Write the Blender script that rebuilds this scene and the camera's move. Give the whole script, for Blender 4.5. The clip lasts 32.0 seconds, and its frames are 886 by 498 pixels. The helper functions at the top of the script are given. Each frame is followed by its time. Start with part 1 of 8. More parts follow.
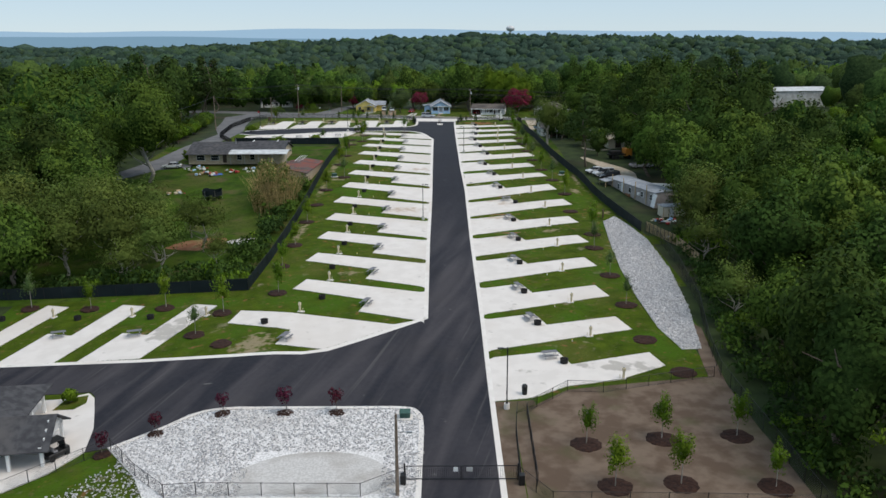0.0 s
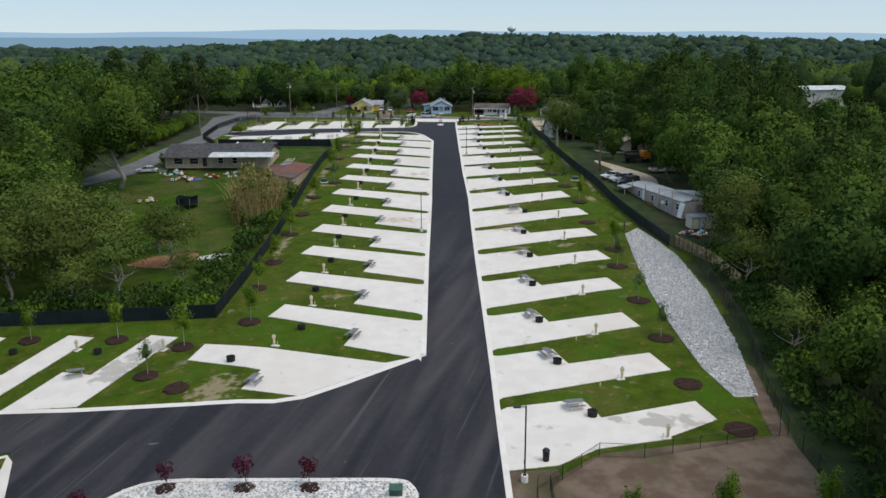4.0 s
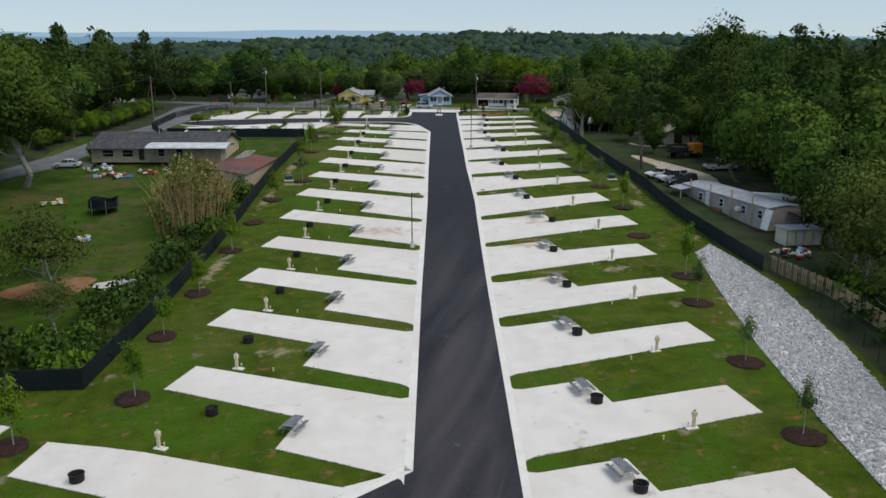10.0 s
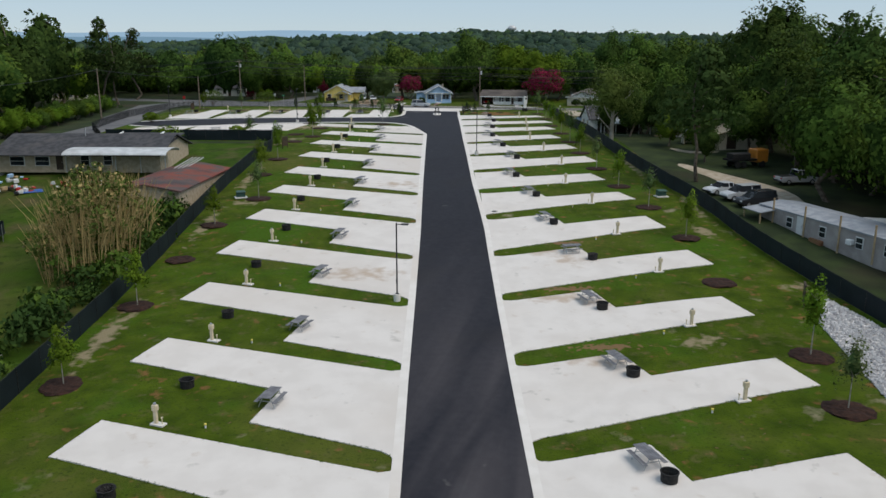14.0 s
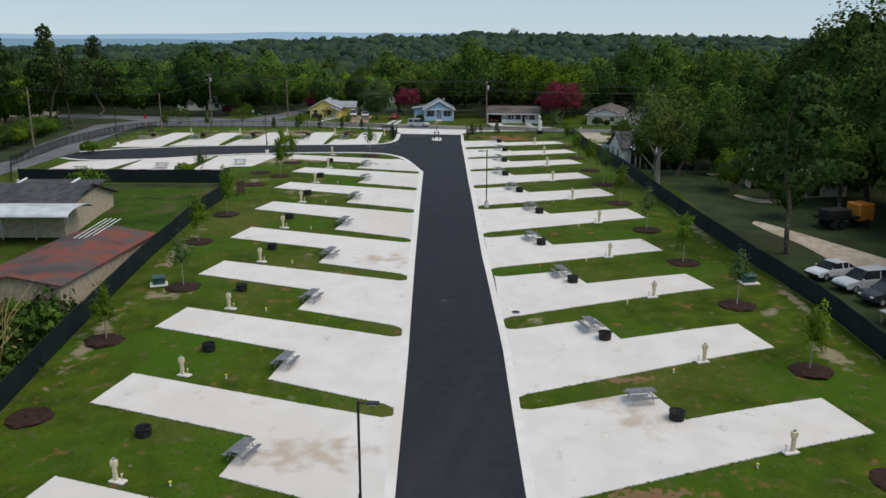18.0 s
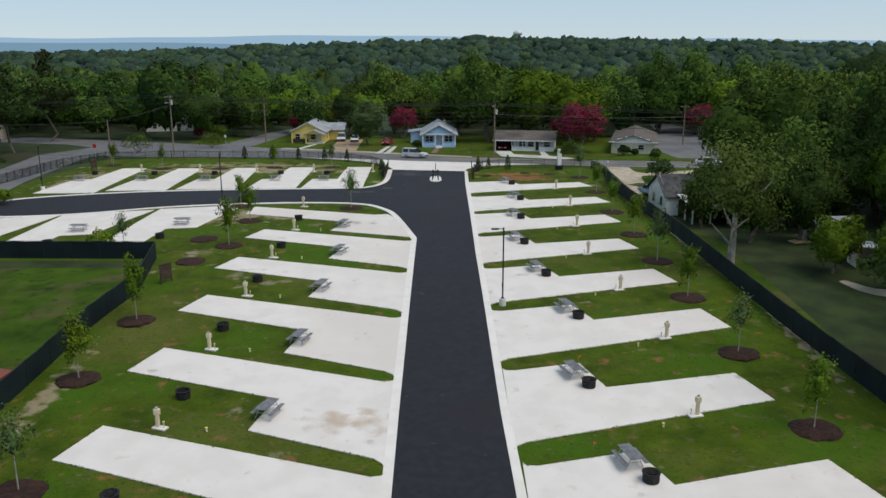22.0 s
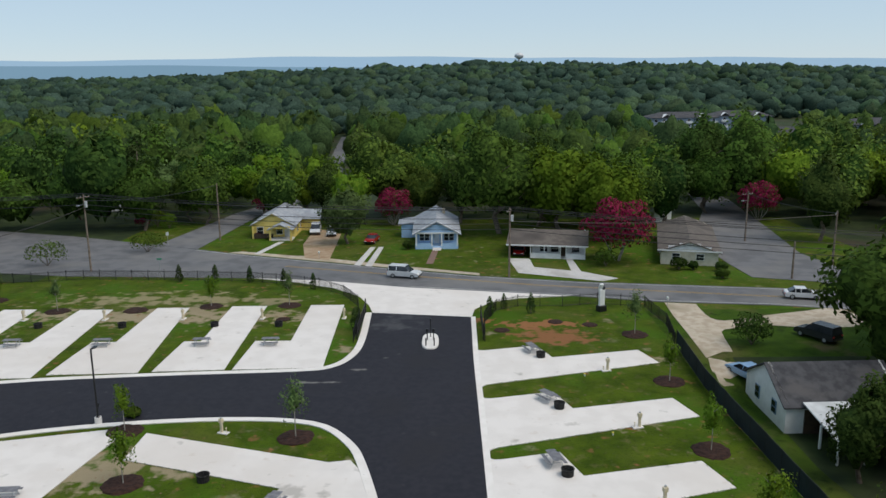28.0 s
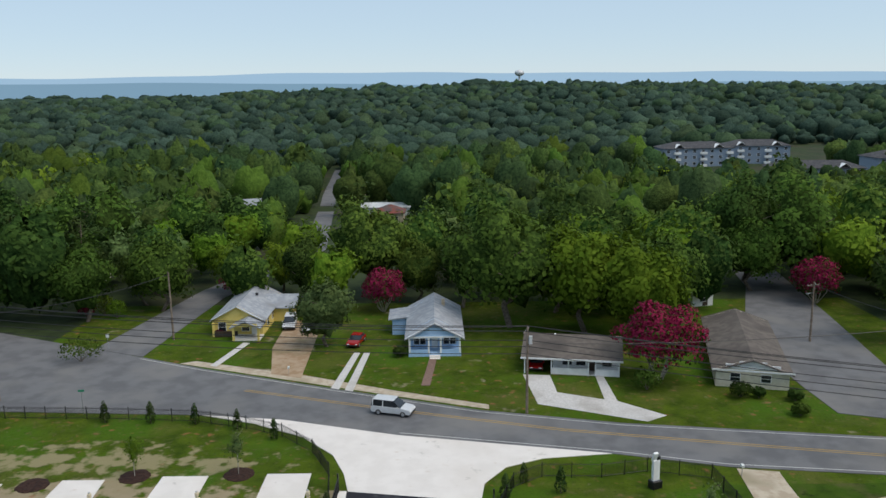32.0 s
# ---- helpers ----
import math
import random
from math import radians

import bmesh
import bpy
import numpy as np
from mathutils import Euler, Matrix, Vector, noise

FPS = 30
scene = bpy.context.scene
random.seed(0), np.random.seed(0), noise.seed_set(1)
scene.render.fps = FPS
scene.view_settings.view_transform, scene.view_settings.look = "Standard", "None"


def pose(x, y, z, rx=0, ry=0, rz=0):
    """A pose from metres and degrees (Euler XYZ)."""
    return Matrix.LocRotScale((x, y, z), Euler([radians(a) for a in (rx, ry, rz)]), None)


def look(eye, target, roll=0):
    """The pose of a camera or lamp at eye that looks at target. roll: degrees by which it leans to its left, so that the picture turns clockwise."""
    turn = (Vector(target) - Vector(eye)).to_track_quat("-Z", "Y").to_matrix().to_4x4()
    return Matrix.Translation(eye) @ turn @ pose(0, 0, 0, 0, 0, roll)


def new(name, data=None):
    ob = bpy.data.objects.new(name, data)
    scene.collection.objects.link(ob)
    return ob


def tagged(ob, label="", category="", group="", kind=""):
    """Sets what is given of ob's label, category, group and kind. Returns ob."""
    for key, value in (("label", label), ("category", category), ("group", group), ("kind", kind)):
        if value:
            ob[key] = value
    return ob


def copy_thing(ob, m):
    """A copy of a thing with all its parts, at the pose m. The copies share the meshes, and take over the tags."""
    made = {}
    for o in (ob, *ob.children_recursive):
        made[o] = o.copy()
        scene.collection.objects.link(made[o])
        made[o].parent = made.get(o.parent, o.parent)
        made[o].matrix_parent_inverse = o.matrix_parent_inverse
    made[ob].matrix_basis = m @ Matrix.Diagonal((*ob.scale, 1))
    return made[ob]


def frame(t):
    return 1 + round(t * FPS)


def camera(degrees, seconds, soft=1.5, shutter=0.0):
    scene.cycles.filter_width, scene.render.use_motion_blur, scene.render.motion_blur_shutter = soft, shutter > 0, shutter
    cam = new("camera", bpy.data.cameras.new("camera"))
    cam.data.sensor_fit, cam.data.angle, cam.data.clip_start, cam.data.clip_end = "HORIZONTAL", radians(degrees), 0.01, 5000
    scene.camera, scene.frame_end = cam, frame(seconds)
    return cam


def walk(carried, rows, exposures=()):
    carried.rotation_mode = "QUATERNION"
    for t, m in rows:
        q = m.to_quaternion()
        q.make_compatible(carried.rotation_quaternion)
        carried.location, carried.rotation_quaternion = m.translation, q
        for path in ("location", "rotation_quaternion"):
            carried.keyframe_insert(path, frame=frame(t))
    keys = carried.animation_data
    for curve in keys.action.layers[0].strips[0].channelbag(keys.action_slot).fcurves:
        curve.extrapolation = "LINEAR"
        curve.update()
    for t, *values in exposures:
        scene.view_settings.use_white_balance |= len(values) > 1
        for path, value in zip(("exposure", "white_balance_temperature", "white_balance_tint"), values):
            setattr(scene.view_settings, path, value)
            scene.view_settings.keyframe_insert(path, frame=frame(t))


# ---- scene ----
cam = camera(57.4, 32.0)
PATH = [
    (0, (-0.355, -60.438, 37.673), (-0.358, -58.5, 37.179), -0.3),
    (1, (-0.252, -56.466, 37.572), (-0.256, -54.527, 37.079), -0.3),
    (2, (-0.392, -52.211, 37.244), (-0.394, -50.273, 36.751), -0.3),
    (3, (-0.296, -47.675, 36.638), (-0.3, -45.736, 36.145), -0.3),
    (3.5, (-0.396, -45.368, 36.227), (-0.4, -43.43, 35.735), -0.3),
    (5.5, (-0.459, -35.515, 34.432), (-0.464, -33.576, 33.942), -0.2),
    (6, (-0.508, -32.942, 33.999), (-0.512, -31.003, 33.508), -0.2),
    (7, (-0.481, -27.154, 32.94), (-0.484, -25.215, 32.45), -0.2),
    (8, (-0.578, -20.554, 31.765), (-0.579, -18.615, 31.277), -0.1),
    (9, (-0.562, -13.444, 30.426), (-0.563, -11.505, 29.939), -0.1),
    (10, (-0.611, -6.051, 28.98), (-0.61, -4.111, 28.495), -0.0),
    (11, (-0.629, 1.547, 27.514), (-0.628, 3.488, 27.031), 0.0),
    (12, (-0.571, 9.279, 25.963), (-0.571, 11.22, 25.481), 0.1),
    (13, (-0.556, 16.851, 25.716), (-0.555, 18.791, 25.233), 0.1),
    (14, (-0.577, 24.371, 26.068), (-0.573, 26.312, 25.586), 0.1),
    (15, (-0.34, 31.97, 26.64), (-0.34, 33.911, 26.158), 0.0),
    (15.5, (-0.345, 35.748, 26.964), (-0.345, 37.689, 26.481), 0.1),
    (17.5, (-0.268, 50.801, 27.931), (-0.269, 52.742, 27.451), -0.0),
    (18, (-0.226, 54.536, 28.289), (-0.228, 56.478, 27.809), -0.0),
    (19, (-0.263, 61.985, 28.987), (-0.265, 63.926, 28.507), -0.0),
    (20, (-0.159, 69.168, 29.822), (-0.1632, 71.1098, 29.3436), -0.10),
    (21, (-0.063, 76.358, 30.406), (-0.0689, 78.3007, 29.9292), -0.12),
    (22, (-0.004, 83.484, 31.077), (-0.0106, 85.4268, 30.6028), -0.13),
    (23, (0.111, 90.486, 31.825), (0.1027, 92.4307, 31.3567), -0.14),
    (24, (0.226, 97.576, 33.021), (0.2150, 99.5215, 32.5583), -0.16),
    (25, (0.337, 104.585, 34.925), (0.3252, 106.5320, 34.4676), -0.31),
    (25.5, (0.885, 107.618, 36.173), (0.8668, 109.5646, 35.7167), -0.32),
    (27.5, (0.398, 121.509, 40.164), (0.3870, 123.4593, 39.7218), -0.40),
    (28, (0.338, 125.103, 40.844), (0.3279, 127.0560, 40.4118), -0.50),
    (29, (0.393, 132.135, 43.040), (0.3826, 134.0892, 42.6168), -0.56),
    (30, (0.286, 139.164, 45.389), (0.2783, 141.1197, 44.9724), -0.58),
    (31, (0.388, 146.017, 47.559), (0.3797, 147.9750, 47.1531), -0.71),
    (32, (0.531, 152.872, 48.274), (0.5200, 154.8316, 47.8745), -0.80),
]
EXPOSURES = [(t, e, 6850, 12) for t, e in ((0, -0.04), (6, -0.06), (10, -0.18), (15, -0.24), (20, -0.18), (26, -0.14), (30, -0.06), (32, -0.02))]
walk(cam, [(t, look(eye, target, roll)) for t, eye, target, roll in PATH], EXPOSURES)

# ---------------------------------------------------------------- light
world = bpy.data.worlds.new("sky")
scene.world = world
world.use_nodes = True
wn = world.node_tree.nodes
sky = wn.new("ShaderNodeTexSky")
sky.sky_type = "NISHITA"
sky.sun_disc = False
sky.sun_elevation = radians(58)
sky.altitude = 1500
sky.sun_rotation = radians(113)
sky.air_density, sky.dust_density, sky.ozone_density = 1.0, 0.1, 3.0
wn["Background"].inputs["Strength"].default_value = 0.075
veil = wn.new("ShaderNodeMix")
veil.data_type = "RGBA"
veil.inputs["Factor"].default_value = 0.55
veil.inputs["B"].default_value = (9.0, 12.2, 15.2, 1)
world.node_tree.links.new(sky.outputs[0], veil.inputs["A"])
world.node_tree.links.new(veil.outputs["Result"], wn["Background"].inputs["Color"])
sun = new("sun", bpy.data.lights.new("sun", "SUN"))
sun.data.energy, sun.data.angle, sun.data.color = 2.35, radians(45), (1.0, 0.945, 0.87)
sun.matrix_basis = look((42, -18, 75), (0, 0, 0))

# ---------------------------------------------------------------- terrain
PY = [-400, -70, -20, 17, 28, 40, 53, 66, 78, 90, 103, 114, 125, 137, 148, 159, 171, 182, 195, 206, 222, 260, 330, 450, 700, 1000, 1250, 1700, 2500, 4600]
PZ = [-3, 0.2, 0.35, 0.86, 1.15, 1.85, 2.75, 3.6, 4.3, 5.05, 6.1, 7.3, 8.25, 9.05, 9.9, 10.5, 10.95, 11.25, 11.4, 11.4, 11.3, 10.6, 9.5, 4, 6, 22, 27, 8, 4, 0]


def G(x, y):
    """Height of the ground."""
    z = np.interp(y, PY, PZ)
    west = np.interp(y, [35, 60, 110, 160], [0.09, 0.07, 0.03, 0.0]) * np.clip(-22 - np.asarray(x, float), 0, 45)
    east = 0.45 * np.interp(y, [38, 60, 116, 128], [0.4, 1, 1, 0]) * np.clip((np.asarray(x, float) - 6) / 14, 0, 1)
    far = np.clip((np.hypot(x, np.asarray(y, float) - 150) - 330) / 800, 0, 1)
    dip = 1.9 * np.clip((np.asarray(x, float) - 25) / 3, 0, 1) * np.interp(y, [172, 184, 199, 205], [0, 1, 1, 0]) * np.interp(x, [44, 56], [1, 0])
    return z - west + east - dip + far * (6 * np.sin(np.asarray(x, float) / 210 + 1) + 5 * np.sin(np.asarray(y, float) / 170 + np.asarray(x, float) / 400))


def gz(x, y):
    return float(G(x, y))


# ---------------------------------------------------------------- materials
def material(name, c1, c2, scale=2.0, rough=0.85, bump=0.25, big=0.15, c3=None, fine=None, metal=0.0, spec=0.3, lo=0.4, hi=0.6, dist=0.03):
    """Two colours mixed by noise at one scale, a third by large patches, with fine relief; sizes in metres by world place."""
    m = bpy.data.materials.new(name)
    m.use_nodes = True
    n, l = m.node_tree.nodes, m.node_tree.links
    bsdf = n["Principled BSDF"]
    geo = n.new("ShaderNodeNewGeometry")
    a = n.new("ShaderNodeTexNoise")
    a.inputs["Scale"].default_value, a.inputs["Detail"].default_value = scale, 5
    l.new(geo.outputs["Position"], a.inputs["Vector"])
    ramp = n.new("ShaderNodeMapRange")
    ramp.inputs["From Min"].default_value, ramp.inputs["From Max"].default_value = lo, hi
    l.new(a.outputs["Fac"], ramp.inputs["Value"])
    mix = n.new("ShaderNodeMix")
    mix.data_type = "RGBA"
    mix.inputs["A"].default_value, mix.inputs["B"].default_value = (*c1, 1), (*c2, 1)
    l.new(ramp.outputs[0], mix.inputs["Factor"])
    out = mix.outputs["Result"]
    if c3:
        b = n.new("ShaderNodeTexNoise")
        b.inputs["Scale"].default_value, b.inputs["Detail"].default_value = big, 6
        l.new(geo.outputs["Position"], b.inputs["Vector"])
        r2 = n.new("ShaderNodeMapRange")
        r2.inputs["From Min"].default_value, r2.inputs["From Max"].default_value = 0.52, 0.72
        l.new(b.outputs["Fac"], r2.inputs["Value"])
        mix2 = n.new("ShaderNodeMix")
        mix2.data_type = "RGBA"
        mix2.inputs["B"].default_value = (*c3, 1)
        l.new(out, mix2.inputs["A"])
        l.new(r2.outputs[0], mix2.inputs["Factor"])
        out = mix2.outputs["Result"]
    l.new(out, bsdf.inputs["Base Color"])
    bsdf.inputs["Roughness"].default_value, bsdf.inputs["Metallic"].default_value = rough, metal
    bsdf.inputs["Specular IOR Level"].default_value = spec
    if bump:
        f = n.new("ShaderNodeTexNoise")
        f.inputs["Scale"].default_value, f.inputs["Detail"].default_value = fine or scale * 6, 4
        l.new(geo.outputs["Position"], f.inputs["Vector"])
        bp = n.new("ShaderNodeBump")
        bp.inputs["Strength"].default_value, bp.inputs["Distance"].default_value = bump, dist
        l.new(f.outputs["Fac"], bp.inputs["Height"])
        l.new(bp.outputs[0], bsdf.inputs["Normal"])
    return m


def leaf_material(name, c1, c2, tint=0.5):
    """Foliage: leaves vary one by one, trees vary one by one."""
    m = bpy.data.materials.new(name)
    m.use_nodes = True
    n, l = m.node_tree.nodes, m.node_tree.links
    bsdf = n["Principled BSDF"]
    geo, info = n.new("ShaderNodeNewGeometry"), n.new("ShaderNodeObjectInfo")
    mix = n.new("ShaderNodeMix")
    mix.data_type = "RGBA"
    mix.inputs["A"].default_value, mix.inputs["B"].default_value = (*c1, 1), (*c2, 1)
    l.new(geo.outputs["Random Per Island"], mix.inputs["Factor"])
    hsv = n.new("ShaderNodeHueSaturation")
    val = n.new("ShaderNodeMapRange")
    val.inputs["To Min"].default_value, val.inputs["To Max"].default_value = 1 - 0.5 * tint, 1 + 0.6 * tint
    l.new(info.outputs["Random"], val.inputs["Value"])
    hue = n.new("ShaderNodeMapRange")
    hue.inputs["To Min"].default_value, hue.inputs["To Max"].default_value = 0.5 - 0.03 * tint, 0.5 + 0.03 * tint
    mul = n.new("ShaderNodeMath")
    mul.operation = "FRACT"
    m7 = n.new("ShaderNodeMath")
    m7.operation = "MULTIPLY"
    m7.inputs[1].default_value = 7.3
    l.new(info.outputs["Random"], m7.inputs[0])
    l.new(m7.outputs[0], mul.inputs[0])
    l.new(mul.outputs[0], hue.inputs["Value"])
    l.new(val.outputs[0], hsv.inputs["Value"])
    l.new(hue.outputs[0], hsv.inputs["Hue"])
    l.new(mix.outputs["Result"], hsv.inputs["Color"])
    l.new(hsv.outputs[0], bsdf.inputs["Base Color"])
    bsdf.inputs["Roughness"].default_value = 0.7
    bsdf.inputs["Specular IOR Level"].default_value = 0.04
    thin = n.new("ShaderNodeBsdfTranslucent")
    l.new(hsv.outputs[0], thin.inputs["Color"])
    both = n.new("ShaderNodeMixShader")
    both.inputs[0].default_value = 0.25
    l.new(bsdf.outputs[0], both.inputs[1])
    l.new(thin.outputs[0], both.inputs[2])
    l.new(both.outputs[0], n["Material Output"].inputs["Surface"])
    return m


def canopy_material(name, c1, c2, size):
    """Far crowns: leaf masses at two sizes, each crown with its own tone."""
    m = material(name, c1, c2, 1.0 / size, 0.95, 0.6, None, None, 2.0 / size, spec=0.03, lo=0.3, hi=0.7, dist=0.7 * size)
    n, l = m.node_tree.nodes, m.node_tree.links
    bsdf = n["Principled BSDF"]
    geo = n.new("ShaderNodeNewGeometry")
    hsv = n.new("ShaderNodeHueSaturation")
    val = n.new("ShaderNodeMapRange")
    val.inputs["To Min"].default_value, val.inputs["To Max"].default_value = 0.72, 1.32
    l.new(geo.outputs["Random Per Island"], val.inputs["Value"])
    f7 = n.new("ShaderNodeMath")
    f7.operation = "MULTIPLY"
    f7.inputs[1].default_value = 9.7
    fr = n.new("ShaderNodeMath")
    fr.operation = "FRACT"
    l.new(geo.outputs["Random Per Island"], f7.inputs[0])
    l.new(f7.outputs[0], fr.inputs[0])
    hue = n.new("ShaderNodeMapRange")
    hue.inputs["To Min"].default_value, hue.inputs["To Max"].default_value = 0.488, 0.522
    l.new(fr.outputs[0], hue.inputs["Value"])
    l.new(val.outputs[0], hsv.inputs["Value"])
    l.new(hue.outputs[0], hsv.inputs["Hue"])
    l.new(bsdf.inputs["Base Color"].links[0].from_socket, hsv.inputs["Color"])
    l.new(hsv.outputs[0], bsdf.inputs["Base Color"])
    return m


M_GRASS = material("lawn", (0.032, 0.057, 0.004), (0.074, 0.110, 0.008), 0.5, 0.95, 0.8, 0.10, (0.090, 0.102, 0.020), 9, lo=0.3, hi=0.7, dist=0.08, spec=0.08)


def dry_patches(m, scale, lo, hi, c):
    """Small worn patches of another colour laid over a material."""
    n, l = m.node_tree.nodes, m.node_tree.links
    bsdf = n["Principled BSDF"]
    geo = n.new("ShaderNodeNewGeometry")
    no = n.new("ShaderNodeTexNoise")
    no.inputs["Scale"].default_value, no.inputs["Detail"].default_value = scale, 7
    l.new(geo.outputs["Position"], no.inputs["Vector"])
    r = n.new("ShaderNodeMapRange")
    r.inputs["From Min"].default_value, r.inputs["From Max"].default_value = lo, hi
    l.new(no.outputs["Fac"], r.inputs["Value"])
    mix = n.new("ShaderNodeMix")
    mix.data_type = "RGBA"
    mix.inputs["B"].default_value = (*c, 1)
    l.new(bsdf.inputs["Base Color"].links[0].from_socket, mix.inputs["A"])
    l.new(r.outputs[0], mix.inputs["Factor"])
    l.new(mix.outputs["Result"], bsdf.inputs["Base Color"])
    return m


def spots(m, places, c, scale=1.2, lo=0.70, hi=0.78, strength=1.0):
    """Worn or stained patches with ragged rims at the given places (x, y, rx, ry)."""
    n, l = m.node_tree.nodes, m.node_tree.links
    bsdf = n["Principled BSDF"]
    geo = n.new("ShaderNodeNewGeometry")
    top = None
    for x, y, rx, ry in places:
        a, b, d, e = n.new("ShaderNodeVectorMath"), n.new("ShaderNodeVectorMath"), n.new("ShaderNodeVectorMath"), n.new("ShaderNodeMath")
        a.operation, b.operation, d.operation, e.operation = "SUBTRACT", "MULTIPLY", "LENGTH", "SUBTRACT"
        a.inputs[1].default_value, b.inputs[1].default_value, e.inputs[0].default_value = (x, y, 0), (1 / rx, 1 / ry, 0), 1.15
        e.use_clamp = True
        l.new(geo.outputs["Position"], a.inputs[0])
        l.new(a.outputs[0], b.inputs[0])
        l.new(b.outputs[0], d.inputs[0])
        l.new(d.outputs["Value"], e.inputs[1])
        if top is None:
            top = e.outputs[0]
        else:
            mx = n.new("ShaderNodeMath")
            mx.operation = "MAXIMUM"
            l.new(top, mx.inputs[0])
            l.new(e.outputs[0], mx.inputs[1])
            top = mx.outputs[0]
    no = n.new("ShaderNodeTexNoise")
    no.inputs["Scale"].default_value, no.inputs["Detail"].default_value = scale, 7
    l.new(geo.outputs["Position"], no.inputs["Vector"])
    add = n.new("ShaderNodeMath")
    add.operation = "MULTIPLY_ADD"
    add.inputs[1].default_value = 0.38
    l.new(top, add.inputs[0])
    l.new(no.outputs["Fac"], add.inputs[2])
    r = n.new("ShaderNodeMapRange")
    r.inputs["From Min"].default_value, r.inputs["From Max"].default_value, r.inputs["To Max"].default_value = lo, hi, strength
    l.new(add.outputs[0], r.inputs["Value"])
    mix = n.new("ShaderNodeMix")
    mix.data_type = "RGBA"
    mix.inputs["B"].default_value = (*c, 1)
    l.new(bsdf.inputs["Base Color"].links[0].from_socket, mix.inputs["A"])
    l.new(r.outputs[0], mix.inputs["Factor"])
    l.new(mix.outputs["Result"], bsdf.inputs["Base Color"])
    return m


dry_patches(M_GRASS, 0.33, 0.65, 0.74, (0.25, 0.22, 0.14))
dry_patches(M_GRASS, 0.13, 0.50, 0.64, (0.050, 0.105, 0.007))
dry_patches(M_GRASS, 2.2, 0.58, 0.8, (0.030, 0.050, 0.008))
dry_patches(M_GRASS, 0.9, 0.57, 0.76, (0.105, 0.100, 0.034))
dry_patches(M_GRASS, 4.5, 0.56, 0.78, (0.022, 0.038, 0.006))
spots(M_GRASS, [(-24.2, 34.5, 4.2, 4.6), (18.7, 81.1, 2.6, 1.5), (30.6, 92.6, 1.8, 1.6), (27.3, 108.4, 1.6, 2.6), (-26.6, 133.5, 1.4, 9), (-26.8, 112, 1.2, 8), (-26.5, 84, 1.4, 9), (-24, 121, 2.5, 2.2), (-10.85, 208.29, 1.6, 2.4), (-34.9, 220.57, 30, 3.6), (-27, 181, 6, 4), (-56.49, 215.85, 8, 6), (15.47, 190.9, 6, 3.5), (26.0, 170, 0.9, 12), (27.2, 142, 0.9, 10), (29.0, 118, 0.9, 8), (-33, 46, 3, 2), (-15, 60, 3, 1.6), (20.61, 204.3, 5, 2)], (0.29, 0.235, 0.15), 1.1, 0.68, 0.86, 0.85)
spots(M_GRASS, [(-34.9, 221.62, 36, 6.5), (-25, 182, 9, 6), (-57.52, 206.4, 7, 10)], (0.29, 0.235, 0.15), 0.55, 0.73, 0.84, 0.9)
spots(M_GRASS, [(12.2, 105.6, 3.4, 0.8), (10.6, 92.9, 3.6, 0.8), (11.4, 80.6, 3.6, 0.8), (9.2, 118.2, 2.5, 0.6), (-7, 143.5, 3, 0.8), (-9, 131.3, 3, 0.8)], (0.20, 0.125, 0.065), 2.2)
spots(M_GRASS, [(11.36, 216.69, 8.0, 2.4), (3.65, 218.47, 3, 2)], (0.25, 0.115, 0.05), 0.9)
spots(M_GRASS, [(12.2, 212.2, 5.6, 3.6)], (0.24, 0.105, 0.05), 0.8, 0.62, 0.76, 0.9)
spots(M_GRASS, [(-36, 229, 26, 6.5), (-24, 228, 9, 4)], (0.27, 0.23, 0.13), 0.6, 0.74, 0.86, 0.85)
M_WILD = material("rough_grass", (0.022, 0.050, 0.005), (0.056, 0.104, 0.009), 0.35, 0.95, 0.7, 0.07, (0.085, 0.085, 0.025), 9, spec=0.08, lo=0.3, hi=0.7, dist=0.08)
dry_patches(M_WILD, 0.22, 0.54, 0.70, (0.095, 0.080, 0.036))
dry_patches(M_WILD, 1.1, 0.55, 0.75, (0.020, 0.036, 0.006))
# Floor of the woods; tree shade is put into its dark base colour
M_FLOOR = material("shaded_forest_floor", (0.016, 0.028, 0.007), (0.032, 0.050, 0.012), 0.3, 0.95, 0.5, 0.05, (0.045, 0.036, 0.020), 5)
M_CONC = material("pale_concrete", (0.655, 0.61, 0.57), (0.705, 0.66, 0.62), 0.5, 0.85, 0.12, 0.07, (0.63, 0.575, 0.525), 30)
spots(M_CONC, [(9.6, 103.3, 3.4, 1.6), (9.8, 90.7, 3.6, 1.7), (10.4, 78.3, 3.6, 1.7), (11.5, 100.4, 2.5, 1.6), (14, 90, 5, 2), (9.4, 115.4, 2.4, 1.2), (-6, 130, 4, 2), (-8, 97, 5, 2.5)], (0.44, 0.33, 0.24), 0.9, 0.64, 0.92, 0.75)
spots(M_CONC, [(20.2, 26.8, 6.0, 1.7), (-37.2, 41.4, 2.6, 5.5), (-34.6, 46.6, 1.2, 3.2), (-3, 182, 5, 1.4), (-12, 178, 4, 1.5)], (0.36, 0.335, 0.30), 0.6, 0.66, 0.76, 0.75)
M_KERB = material("kerb_concrete", (0.69, 0.65, 0.605), (0.74, 0.70, 0.66), 0.9, 0.85, 0.12, 0.1, (0.66, 0.60, 0.545), 30)
M_OLDROAD = material("worn_asphalt", (0.115, 0.115, 0.12), (0.15, 0.15, 0.155), 0.4, 0.9, 0.2, 0.12, (0.175, 0.17, 0.165), 30)
